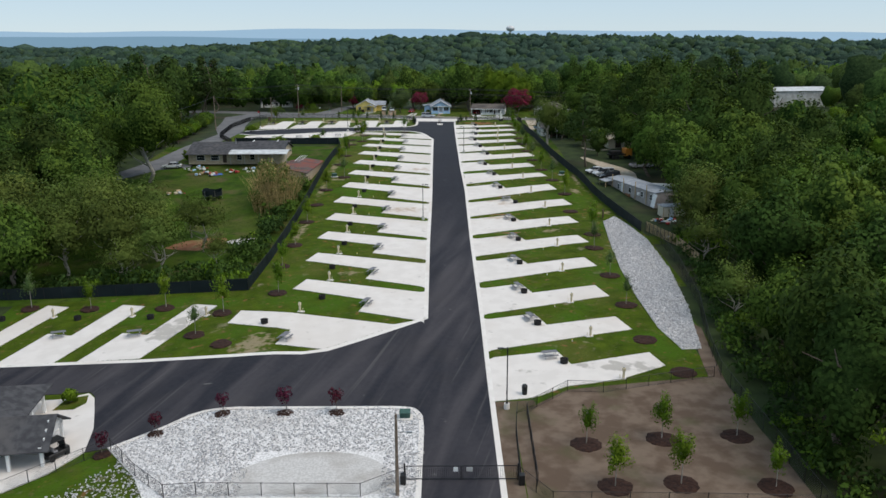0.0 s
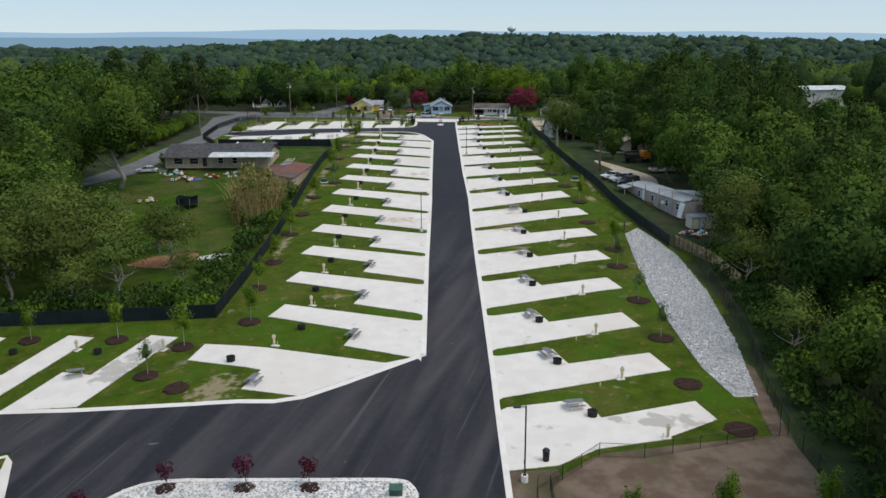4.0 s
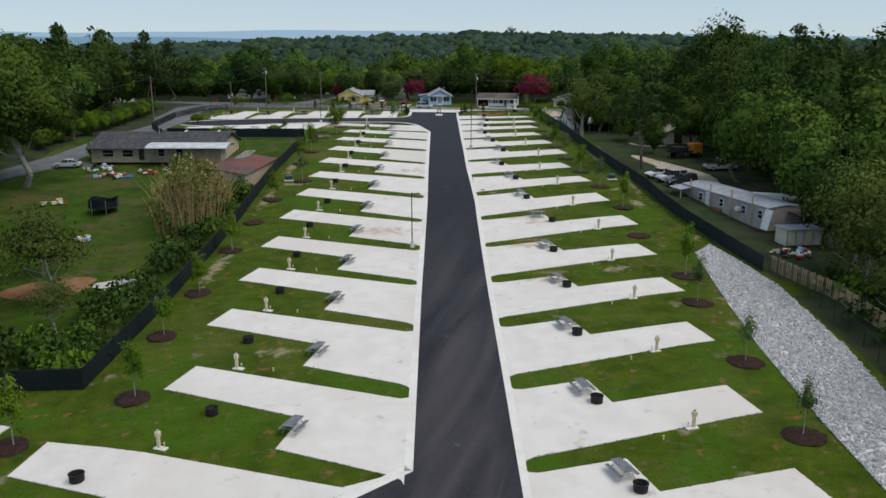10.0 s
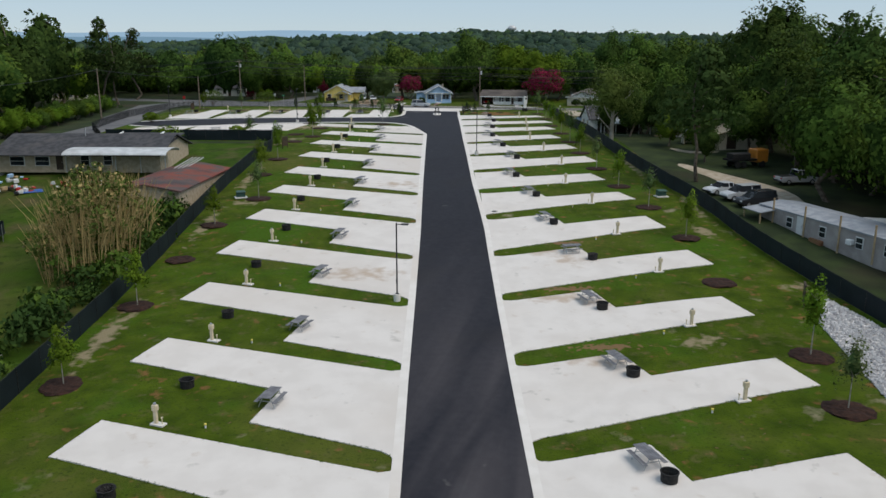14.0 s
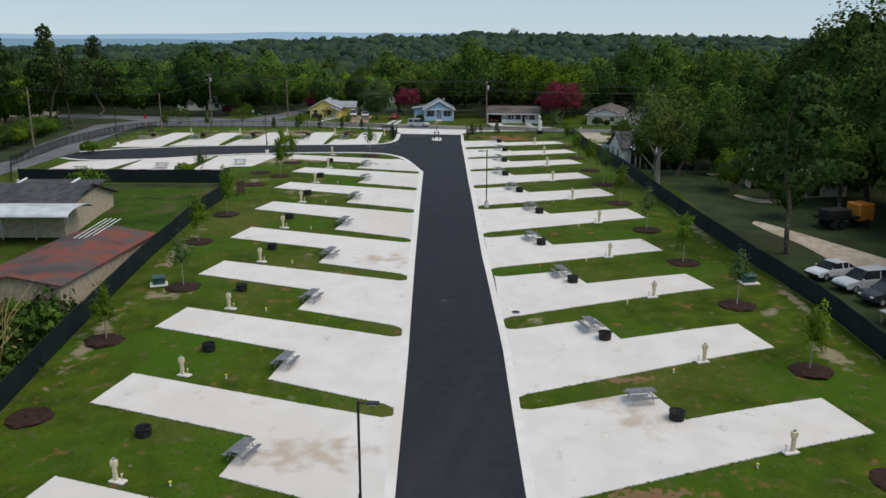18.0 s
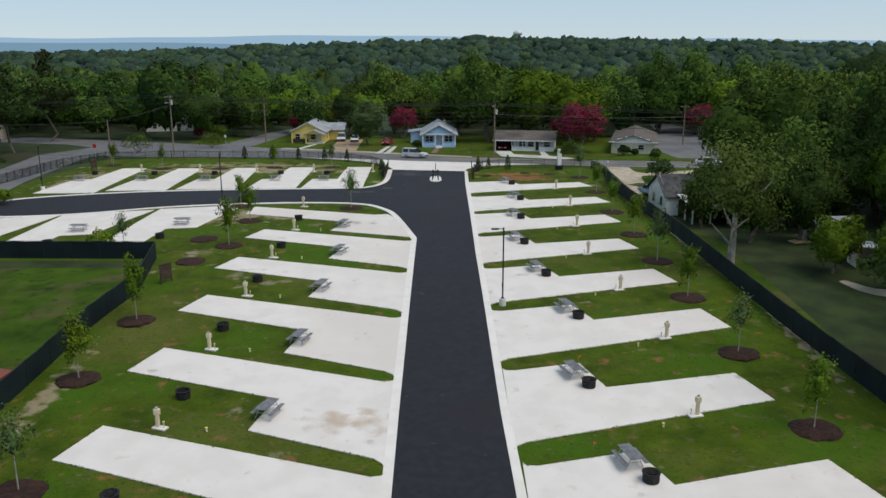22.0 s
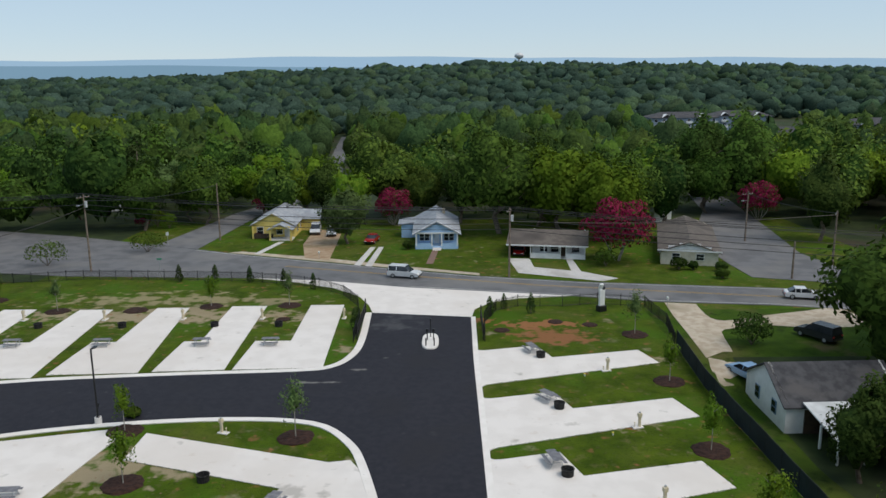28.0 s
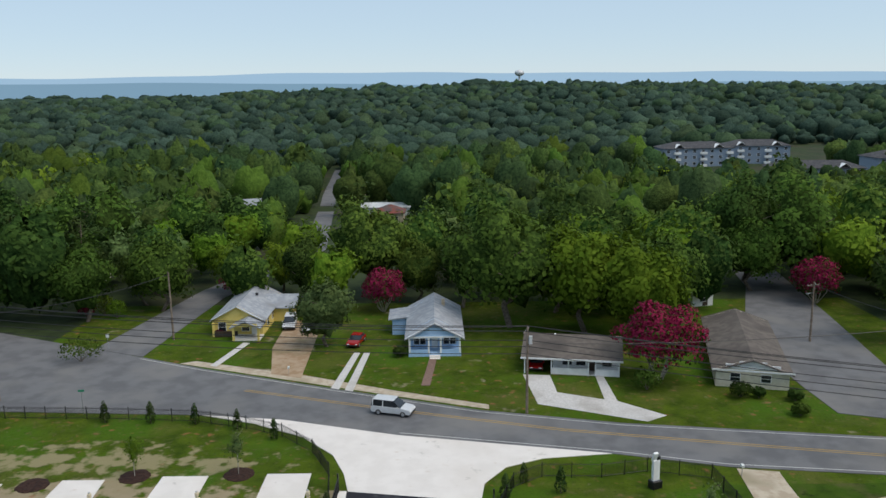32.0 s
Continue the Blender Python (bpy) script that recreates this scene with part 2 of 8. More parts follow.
M_MULCH = material("mulch", (0.022, 0.010, 0.007), (0.045, 0.02, 0.013), 3, 0.95, 0.8, fine=12, dist=0.06)
M_SOIL = material("bare_soil", (0.30, 0.20, 0.12), (0.38, 0.28, 0.19), 0.8, 0.95, 0.4, 0.3, (0.22, 0.17, 0.09), 8)
M_REDSOIL = material("red_clay", (0.24, 0.10, 0.05), (0.30, 0.15, 0.08), 0.8, 0.95, 0.4, 0.4, (0.20, 0.16, 0.07), 8)
M_DOG = material("bare_dog_run_earth", (0.115, 0.080, 0.058), (0.175, 0.130, 0.098), 0.5, 0.95, 0.4, 0.2, (0.085, 0.082, 0.040), 9, spec=0.1)
M_ROCK = material("white_limestone", (0.58, 0.59, 0.61), (0.80, 0.80, 0.81), 2.5, 0.8, 0.3, fine=12)
M_STONEBED = material("white_stone_bed", (0.46, 0.44, 0.43), (0.80, 0.78, 0.77), 5.5, 0.85, 0.8, 0.12, (0.62, 0.60, 0.58), 9, lo=0.36, hi=0.56, dist=0.08)
M_FINES = material("grey_crushed_stone", (0.46, 0.44, 0.42), (0.58, 0.56, 0.54), 5, 0.9, 0.5, 0.2, (0.34, 0.31, 0.28), 20)
M_SCREEN = material("dark_screen_mesh", (0.004, 0.010, 0.013), (0.007, 0.015, 0.018), 0.5, 0.7, 0.2, fine=3, dist=0.05)
M_BLACK = material("black_steel", (0.012, 0.012, 0.013), (0.02, 0.02, 0.021), 4, 0.45, 0.05, metal=0.3, spec=0.5)
M_CHAR = material("sooty_iron", (0.012, 0.012, 0.013), (0.03, 0.028, 0.026), 6, 0.8, 0.2)
M_GREYPL = material("grey_table_planks", (0.14, 0.14, 0.155), (0.20, 0.20, 0.215), 3, 0.6, 0.15)
M_STEEL = material("galvanised_steel", (0.38, 0.39, 0.40), (0.48, 0.49, 0.50), 3, 0.45, 0.1, metal=0.6)
M_CREAM = material("cream_enamel", (0.62, 0.52, 0.36), (0.70, 0.60, 0.43), 4, 0.5, 0.1)
M_WHITE = material("white_paint", (0.72, 0.72, 0.71), (0.80, 0.80, 0.79), 1.2, 0.6, 0.1)
M_BARK = material("bark", (0.10, 0.075, 0.055), (0.17, 0.14, 0.11), 3, 0.95, 0.6, fine=9, dist=0.05)
M_PALEBARK = material("pale_bark", (0.26, 0.24, 0.20), (0.36, 0.33, 0.29), 3, 0.95, 0.5, fine=9, dist=0.05)
M_WOODPOLE = material("weathered_pole", (0.16, 0.12, 0.09), (0.24, 0.19, 0.15), 2, 0.9, 0.3)
M_GREENBOX = material("green_enamel_box", (0.035, 0.09, 0.07), (0.05, 0.11, 0.09), 3, 0.5, 0.1)
M_YELLOW = material("yellow_siding", (0.74, 0.55, 0.14), (0.80, 0.62, 0.20), 0.8, 0.7, 0.1)
M_BLUE = material("pale_blue_siding", (0.34, 0.52, 0.74), (0.40, 0.58, 0.80), 0.8, 0.7, 0.1)
M_GREYROOF = material("grey_shingles", (0.27, 0.29, 0.32), (0.36, 0.38, 0.41), 1.2, 0.9, 0.3, 0.3, (0.24, 0.25, 0.27), 10)
M_DARKROOF = material("dark_shingles", (0.045, 0.045, 0.05), (0.075, 0.075, 0.08), 1.2, 0.9, 0.3, 0.3, (0.09, 0.085, 0.085), 10)
M_BROWNROOF = material("brown_shingles", (0.10, 0.085, 0.075), (0.14, 0.12, 0.105), 1.0, 0.9, 0.3, 0.25, (0.07, 0.06, 0.055), 10)
M_RUSTROOF = material("rusted_red_roof", (0.20, 0.062, 0.045), (0.10, 0.075, 0.07), 0.45, 0.9, 0.5, 0.22, (0.045, 0.045, 0.048), 5, lo=0.42, hi=0.56, dist=0.06)
M_TIN = material("weathered_tin", (0.55, 0.56, 0.56), (0.68, 0.69, 0.69), 0.8, 0.5, 0.15, 0.3, (0.42, 0.41, 0.39), 10, metal=0.2)
M_TAN = material("tan_brick", (0.42, 0.34, 0.24), (0.52, 0.43, 0.32), 2.2, 0.85, 0.2)
M_CREAMWALL = material("cream_block_wall", (0.60, 0.54, 0.42), (0.68, 0.62, 0.50), 1.4, 0.8, 0.1)
M_GLASS = material("dark_window_glass", (0.015, 0.018, 0.022), (0.03, 0.034, 0.04), 0.5, 0.08, 0, spec=0.6)
M_RUBBER = material("tyre_rubber", (0.012, 0.012, 0.012), (0.02, 0.02, 0.02), 5, 0.85, 0.1)
M_PLASTER = material("mauve_trailer_siding", (0.36, 0.32, 0.30), (0.44, 0.40, 0.375), 0.9, 0.7, 0.15, 0.3, (0.30, 0.27, 0.25))
M_LUMBER = material("raw_lumber", (0.40, 0.28, 0.15), (0.50, 0.37, 0.22), 2, 0.8, 0.2)
M_GRAVELLANE = material("tan_gravel_lane", (0.38, 0.31, 0.23), (0.48, 0.41, 0.32), 1.2, 0.95, 0.3, 0.3, (0.28, 0.24, 0.16), 10)
M_BROWNSIGN = material("dark_brown_board", (0.05, 0.035, 0.025), (0.075, 0.05, 0.035), 2, 0.7, 0.1)
M_STRAW = material("dry_cane", (0.29, 0.215, 0.085), (0.40, 0.30, 0.13), 3, 0.85, 0.2)
M_LEAF = leaf_material("oak_leaves", (0.050, 0.094, 0.015), (0.102, 0.162, 0.028))
M_LEAF_DARK = leaf_material("dark_leaves", (0.030, 0.058, 0.012), (0.062, 0.104, 0.022))
M_LEAF_LIGHT = leaf_material("bright_leaves", (0.080, 0.145, 0.012), (0.130, 0.205, 0.020))
M_LEAF_GREY = leaf_material("grey_green_leaves", (0.080, 0.125, 0.040), (0.130, 0.185, 0.062))
M_LEAF_OLIVE = leaf_material("olive_leaves", (0.075, 0.110, 0.022), (0.125, 0.165, 0.040))
M_PINE = leaf_material("pine_needles", (0.034, 0.064, 0.018), (0.058, 0.092, 0.026))
M_CRAPE = leaf_material("crimson_blossom", (0.17, 0.010, 0.040), (0.32, 0.028, 0.085), 0.12)
M_PURPLE = leaf_material("plum_leaves", (0.05, 0.010, 0.022), (0.12, 0.025, 0.045))
M_WOOD = canopy_material("hardwood_canopy", (0.020, 0.038, 0.011), (0.078, 0.118, 0.029), 1.1)
M_WOOD_DARK = canopy_material("pine_canopy", (0.015, 0.031, 0.013), (0.050, 0.085, 0.030), 1.0)
M_WOOD_LIGHT = canopy_material("bright_canopy", (0.040, 0.075, 0.012), (0.085, 0.135, 0.022), 1.1)
# Far woods: blue distance haze is put into these base colours
M_WOOD_HAZE = canopy_material("hazed_canopy", (0.026, 0.049, 0.034), (0.058, 0.092, 0.064), 1.4)
M_HAZE_DARK = canopy_material("hazed_pine_canopy", (0.019, 0.038, 0.027), (0.046, 0.077, 0.054), 1.3)
M_HAZE_MID = canopy_material("hazed_hardwood_canopy", (0.026, 0.048, 0.026), (0.066, 0.102, 0.050), 1.3)
# Foliage inside the crowns, its dark tone painted in for shade between clumps
M_MASS = canopy_material("oak_shaded_body", (0.012, 0.029, 0.006), (0.062, 0.114, 0.024), 0.55)
M_MASS_DARK = canopy_material("deep_green_shaded_body", (0.008, 0.019, 0.005), (0.048, 0.088, 0.021), 0.55)
M_MASS_LIGHT = canopy_material("bright_shaded_body", (0.040, 0.078, 0.007), (0.115, 0.185, 0.018), 0.5)
M_MASS_GREY = canopy_material("dusty_shaded_body", (0.036, 0.066, 0.022), (0.110, 0.165, 0.058), 0.5)
M_MASS_OLIVE = canopy_material("olive_shaded_body", (0.030, 0.050, 0.012), (0.085, 0.120, 0.030), 0.5)
M_FARWOOD = leaf_material("woodland_leaves", (0.028, 0.054, 0.014), (0.042, 0.076, 0.020), 0.6)


def paint(name, c, rough=0.3, metal=0.0):
    return material(name, tuple(0.94 * v for v in c), c, 3, rough, 0.03, metal=metal, spec=0.5)


def new_asphalt():
    """Fresh blacktop with pale dust swept into long curved streaks towards the south end."""
    m = material("fresh_blacktop", (0.0125, 0.0125, 0.0185), (0.0185, 0.018, 0.0245), 1.6, 0.8, 0.2, 0.2, (0.016, 0.015, 0.019), 40)
    n, l = m.node_tree.nodes, m.node_tree.links
    bsdf = n["Principled BSDF"]
    geo = n.new("ShaderNodeNewGeometry")
    turn = n.new("ShaderNodeMapping")
    turn.inputs["Rotation"].default_value = (0, 0, radians(-76))
    l.new(geo.outputs["Position"], turn.inputs["Vector"])
    mp = n.new("ShaderNodeMapping")
    mp.inputs["Scale"].default_value = (0.03, 0.30, 0.3)
    l.new(turn.outputs[0], mp.inputs["Vector"])
    no = n.new("ShaderNodeTexNoise")
    no.inputs["Scale"].default_value, no.inputs["Detail"].default_value, no.inputs["Distortion"].default_value = 1.0, 5, 0.6
    l.new(mp.outputs[0], no.inputs["Vector"])
    r = n.new("ShaderNodeMapRange")
    r.inputs["From Min"].default_value, r.inputs["From Max"].default_value = 0.40, 0.72
    l.new(no.outputs["Fac"], r.inputs["Value"])
    sep = n.new("ShaderNodeSeparateXYZ")
    l.new(geo.outputs["Position"], sep.inputs[0])
    fade = n.new("ShaderNodeMapRange")
    fade.inputs["From Min"].default_value, fade.inputs["From Max"].default_value = 112, 62
    fade.inputs["To Min"].default_value, fade.inputs["To Max"].default_value = 0.02, 0.55
    l.new(sep.outputs["Y"], fade.inputs["Value"])
    mul = n.new("ShaderNodeMath")
    mul.operation = "MULTIPLY"
    l.new(r.outputs[0], mul.inputs[0])
    l.new(fade.outputs[0], mul.inputs[1])
    mix = n.new("ShaderNodeMix")
    mix.data_type = "RGBA"
    mix.inputs["B"].default_value = (0.100, 0.088, 0.092, 1)
    thin = n.new("ShaderNodeMapping")
    thin.inputs["Scale"].default_value = (0.022, 1.1, 0.3)
    l.new(turn.outputs[0], thin.inputs["Vector"])
    trail = n.new("ShaderNodeTexNoise")
    trail.inputs["Scale"].default_value, trail.inputs["Detail"].default_value, trail.inputs["Distortion"].default_value = 1.0, 3, 0.35
    l.new(thin.outputs[0], trail.inputs["Vector"])
    tr = n.new("ShaderNodeMapRange")
    tr.inputs["From Min"].default_value, tr.inputs["From Max"].default_value, tr.inputs["To Max"].default_value = 0.62, 0.74, 0.35
    l.new(trail.outputs["Fac"], tr.inputs["Value"])
    near = n.new("ShaderNodeMath")
    near.operation = "MULTIPLY"
    south = n.new("ShaderNodeMapRange")
    south.inputs["From Min"].default_value, south.inputs["From Max"].default_value = 70, 38
    l.new(sep.outputs["Y"], south.inputs["Value"])
    l.new(tr.outputs[0], near.inputs[0])
    l.new(south.outputs[0], near.inputs[1])
    pale = n.new("ShaderNodeMix")
    pale.data_type = "RGBA"
    pale.inputs["B"].default_value = (0.20, 0.185, 0.175, 1)
    l.new(bsdf.inputs["Base Color"].links[0].from_socket, pale.inputs["A"])
    l.new(near.outputs[0], pale.inputs["Factor"])
    l.new(pale.outputs["Result"], bsdf.inputs["Base Color"])
    link = bsdf.inputs["Base Color"].links[0]
    l.new(link.from_socket, mix.inputs["A"])
    l.new(mul.outputs[0], mix.inputs["Factor"])
    l.new(mix.outputs["Result"], bsdf.inputs["Base Color"])
    return m


M_ASPH = new_asphalt()
spots(M_ASPH, [(-12.49, 198.63, 4.2, 0.45), (-8.38, 202.03, 1.8, 0.5), (-6.32, 205.35, 1.2, 0.5), (-27, 24, 2.2, 0.4)], (0.24, 0.225, 0.21), 0.7, 0.70, 0.95, 0.8)
spots(M_ASPH, [(-6.12, 217.74, 6, 5.0)], (0.06, 0.06, 0.064), 0.5, 0.70, 0.9, 0.8)


# ---------------------------------------------------------------- mesh tools
def mesh_of(name, bm, mats):
    me = bpy.data.meshes.new(name)
    bm.to_mesh(me)
    bm.free()
    for m in mats if isinstance(mats, (list, tuple)) else [mats]:
        me.materials.append(m)
    return me


def part(name, bm, mats, parent=None, label=""):
    ob = new(name, mesh_of(name, bm, mats))
    if parent:
        ob.parent = parent
    if label:
        ob["label"] = label
    return ob


def thing(name, label, category, m=None, group="", kind=""):
    ob = tagged(new(name), label, category, group, kind)
    if m is not None:
        ob.matrix_basis = m
    return ob


def box(bm, cx, cy, cz, sx, sy, sz, bevel=0.0, rz=0.0, rx=0.0, ry=0.0):
    r = bmesh.ops.create_cube(bm, size=1)
    vs = r["verts"]
    bmesh.ops.scale(bm, vec=(sx, sy, sz), verts=vs)
    if bevel:
        es = list({e for v in vs for e in v.link_edges})
        vs = list({v for f in bmesh.ops.bevel(bm, geom=es, offset=bevel, segments=1, affect="EDGES")["faces"] for v in f.verts})
    bmesh.ops.transform(bm, matrix=pose(cx, cy, cz, rx, ry, rz), verts=vs)
    return vs


def cyl(bm, p, q, r1, r2=None, n=8):
    """A tapered round bar from p to q."""
    p, q = Vector(p), Vector(q)
    d = q - p
    r = bmesh.ops.create_cone(bm, cap_ends=True, segments=n, radius1=r1, radius2=r1 if r2 is None else r2, depth=d.length)
    m = Matrix.Translation((p + q) / 2) @ d.to_track_quat("Z", "Y").to_matrix().to_4x4()
    bmesh.ops.transform(bm, matrix=m, verts=r["verts"])
    return r["verts"]


def B():
    return bmesh.new()


def boxes(*rows, bevel=0.0):
    bm = B()
    for r in rows:
        box(bm, *r[:6], bevel, *r[7:])
    return bm


def smooth_line(pts, n=6):
    """A rounder line through the points."""
    out = []
    for i in range(len(pts) - 1):
        p0, p1, p2, p3 = [Vector(pts[max(0, min(len(pts) - 1, k))]) for k in (i - 1, i, i + 1, i + 2)]
        for j in range(n):
            t = j / n
            out.append(0.5 * ((2 * p1) + (p2 - p0) * t + (2 * p0 - 5 * p1 + 4 * p2 - p3) * t * t + (3 * p1 - p0 - 3 * p2 + p3) * t ** 3))
    return [tuple(v) for v in out] + [tuple(pts[-1])]


def slab(name, poly, h, mat, step=3.0, thick=0.15, parent=None, lip=0.0):
    """A sheet of that outline laid on the ground, its top h above it, with sides down into the soil."""
    bm = B()
    f = bm.faces.new([bm.verts.new((p[0], p[1], 0)) for p in poly])
    f.normal_update()
    if f.normal.z < 0:
        f.normal_flip()
    bmesh.ops.triangulate(bm, faces=[f])
    xs, ys = [p[0] for p in poly], [p[1] for p in poly]
    for axis, lo, hi in ((0, min(xs), max(xs)), (1, min(ys), max(ys))):
        k = math.ceil(lo / step)
        while k * step < hi:
            co, no = [0, 0, 0], [0, 0, 0]
            co[axis], no[axis] = k * step, 1
            bmesh.ops.bisect_plane(bm, geom=bm.verts[:] + bm.edges[:] + bm.faces[:], plane_co=co, plane_no=no)
            k += 1
    edges = [e for e in bm.edges if e.is_boundary]
    ret = bmesh.ops.extrude_edge_only(bm, edges=edges)
    low = {v for v in ret["geom"] if isinstance(v, bmesh.types.BMVert)}
    for v in bm.verts:
        v.co.z = gz(v.co.x, v.co.y) + h - (thick if v in low else 0)
    bmesh.ops.recalc_face_normals(bm, faces=bm.faces[:])
    return part(name, bm, mat, parent)


def ribbon(pts, w):
    """The outline of a band of width w to the left of a line (to the right when negative)."""
    out = []
    for i, p in enumerate(pts):
        a, b = pts[max(0, i - 1)], pts[min(len(pts) - 1, i + 1)]
        d = Vector((b[0] - a[0], b[1] - a[1])).normalized()
        out.append((p[0] - d.y * w, p[1] + d.x * w))
    return list(pts) + out[::-1]


def structure(ob, label, category):
    return tagged(ob, label, category, kind="structure")

# ---------------------------------------------------------------- ground
def build_ground():
    xs = np.unique(np.concatenate([np.arange(-90, 90.1, 2.5), np.linspace(-400, -90, 18), np.linspace(90, 400, 18), np.linspace(-4800, -400, 22), np.linspace(400, 4800, 22)]))
    ys = np.unique(np.concatenate([np.arange(-30, 330.1, 2.5), np.linspace(-400, -30, 12), np.linspace(330, 1300, 40), np.linspace(1300, 4800, 30)]))
    X, Y = np.meshgrid(xs, ys)
    Z = G(X, Y)
    nx, ny = len(xs), len(ys)
    verts = np.stack([X.ravel(), Y.ravel(), Z.ravel()], 1)
    faces = [(j * nx + i, j * nx + i + 1, (j + 1) * nx + i + 1, (j + 1) * nx + i) for j in range(ny - 1) for i in range(nx - 1)]
    me = bpy.data.meshes.new("ground")
    me.from_pydata(verts.tolist(), [], faces)
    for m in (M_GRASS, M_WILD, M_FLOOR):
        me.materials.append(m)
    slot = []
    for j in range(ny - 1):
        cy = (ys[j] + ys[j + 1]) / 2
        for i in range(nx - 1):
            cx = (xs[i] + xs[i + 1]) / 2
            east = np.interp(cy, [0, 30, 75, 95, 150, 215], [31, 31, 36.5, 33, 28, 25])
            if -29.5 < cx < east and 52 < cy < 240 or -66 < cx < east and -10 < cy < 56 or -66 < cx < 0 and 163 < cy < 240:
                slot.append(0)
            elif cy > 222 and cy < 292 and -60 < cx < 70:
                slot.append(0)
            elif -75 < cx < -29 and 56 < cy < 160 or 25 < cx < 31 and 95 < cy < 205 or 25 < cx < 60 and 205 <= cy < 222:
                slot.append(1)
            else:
                # woods, and lawn east of the fence painted dark for tree shade
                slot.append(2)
    me.polygons.foreach_set("material_index", slot)
    for p in me.polygons:
        p.use_smooth = True
    return structure(new("ground", me), "gently sloping mown lawn and rough grass under woods", "ground")


build_ground()

# ---------------------------------------------------------------- drives and roads
MAIN_R = [(4.3, -30), (4.4, 40), (4.15, 75), (4.1, 110), (3.5, 131), (3.1, 165), (3.0, 205), (3.2, 219.9)]
LOOP_UP = smooth_line([(-9.1, 221.94), (-8.89, 211.12), (-9.51, 205.88), (-11.46, 202.55), (-15.37, 201.52), (-28.73, 200.59), (-43.13, 198.84), (-55.46, 194.82), (-61.63, 190.9)], 4)
LOOP_LOW = smooth_line([(-61.5, 184.5), (-56, 182), (-46.5, 183.6), (-37.7, 187.6), (-29, 189.8), (-19, 190.8), (-11.3, 189.9), (-7.6, 186.2), (-5.7, 181.2), (-3.2, 170.9)], 4)
MAIN_L = [(-3.2, 170.9), (-3.0, 131), (-2.8, 110), (-2.8, 75), (-2.55, 41.8)]
SOUTH_UP = [(-2.55, 41.8), (-6.3, 38.6), (-11, 34.6), (-14.6, 31.8), (-17.5, 30.9), (-25, 31.0), (-37.6, 31.9), (-51.5, 33.6), (-80, 37)]
SOUTH_LOW = [(-80, 24), (-47, 25), (-40.6, 24.6), (-39.5, 23.2), (-37.9, 19), (-36.4, 15.2), (-35.2, 10.2), (-33, 10.6)]
YARD = smooth_line([(-33, 10.6), (-29, 14), (-25.6, 17.1), (-20, 17.3), (-10, 17.3), (-4.6, 17.2), (-3.1, 16.2), (-2.5, 13.5), (-2.4, 5), (-2.4, -30)], 4)
outline = MAIN_R + LOOP_UP + [(-62.59, 187.09)] + LOOP_LOW + MAIN_L[1:] + SOUTH_UP[1:] + SOUTH_LOW + YARD[1:]
structure(slab("road_park_drive", outline, 0.05, M_ASPH, 3.0), "fresh black asphalt park drive with dusty streaks", "road")

structure(slab("kerb_east", ribbon(MAIN_R, -0.55), 0.07, M_KERB), "pale concrete ribbon kerb beside the drive", "kerb")
structure(slab("kerb_west", ribbon(MAIN_L, -0.6), 0.07, M_KERB), "pale concrete ribbon kerb beside the drive", "kerb")
structure(slab("kerb_south", ribbon(SOUTH_UP, -0.8), 0.07, M_KERB), "pale concrete ribbon kerb beside the drive", "kerb")
structure(slab("kerb_loop_upper", ribbon(LOOP_UP, -0.8), 0.08, M_KERB), "pale concrete ribbon kerb round the loop", "kerb")
structure(slab("kerb_loop_lower", ribbon(LOOP_LOW, -0.7), 0.08, M_KERB), "pale concrete ribbon kerb round the loop", "kerb")
structure(slab("kerb_yard", ribbon(YARD, -0.5), 0.12, M_KERB), "pale concrete kerb round the stone yard", "kerb")

ROAD_FAR = [(160, 200), (92.57, 221.1), (46.52, 232.73), (19.58, 237.32), (4.16, 241.59), (-13.31, 248.96), (-32.85, 257.66), (-43.13, 262.89), (-70.47, 276.13), (-150, 305)]
ROAD_NEAR = [(-150, 290), (-87.33, 269.8), (-78.08, 262.47), (-82.19, 247.68), (-68.31, 245.54), (-57.52, 243.19), (-28.73, 241.05), (-18.45, 239.35), (-5.09, 234.65), (17.53, 229.32), (27.81, 226.14), (42.2, 224.04), (53.51, 221.1), (92.57, 209.55), (160, 189)]
structure(slab("road_street", ROAD_FAR + ROAD_NEAR, 0.05, M_OLDROAD, 4), "worn grey asphalt two-lane street", "road")
structure(slab("road_west", [(-70.37, 245.43), (-82.5, 247.15), (-76.23, 217.95), (-73.45, 200.18), (-68.2, 184), (-69.5, 170), (-73.2, 145), (-78.5, 131), (-92, 117), (-88, 113), (-74, 127), (-69.5, 134), (-62.5, 136.4), (-62.5, 138.6), (-67.5, 140), (-66.2, 150), (-62.6, 174), (-62.25, 190.9), (-65.74, 208.5), (-69.85, 237)], 0.05, M_OLDROAD, 4), "worn grey asphalt side road", "road")
structure(slab("road_cross_west", [(-51.86, 267.08), (-43.33, 263.21), (-40.86, 298.07), (-29, 345), (-36.6, 411), (-44, 480), (-51, 571), (-57, 571), (-50, 480), (-42.3, 411), (-35, 345), (-46.72, 303.19)], 0.055, M_OLDROAD, 4), "worn grey asphalt side road", "road")
structure(slab("road_cross_east", [(44.4, 248.5), (44.7, 239.4), (53.1, 236.3), (57, 230.2), (67, 227.6), (60.8, 240), (58.8, 256), (62.7, 279.9), (68.3, 318), (69, 332), (62, 332), (57, 302), (50, 283), (44, 280.6), (44.6, 262)], 0.055, M_OLDROAD, 4), "worn grey asphalt car park and side road", "road")
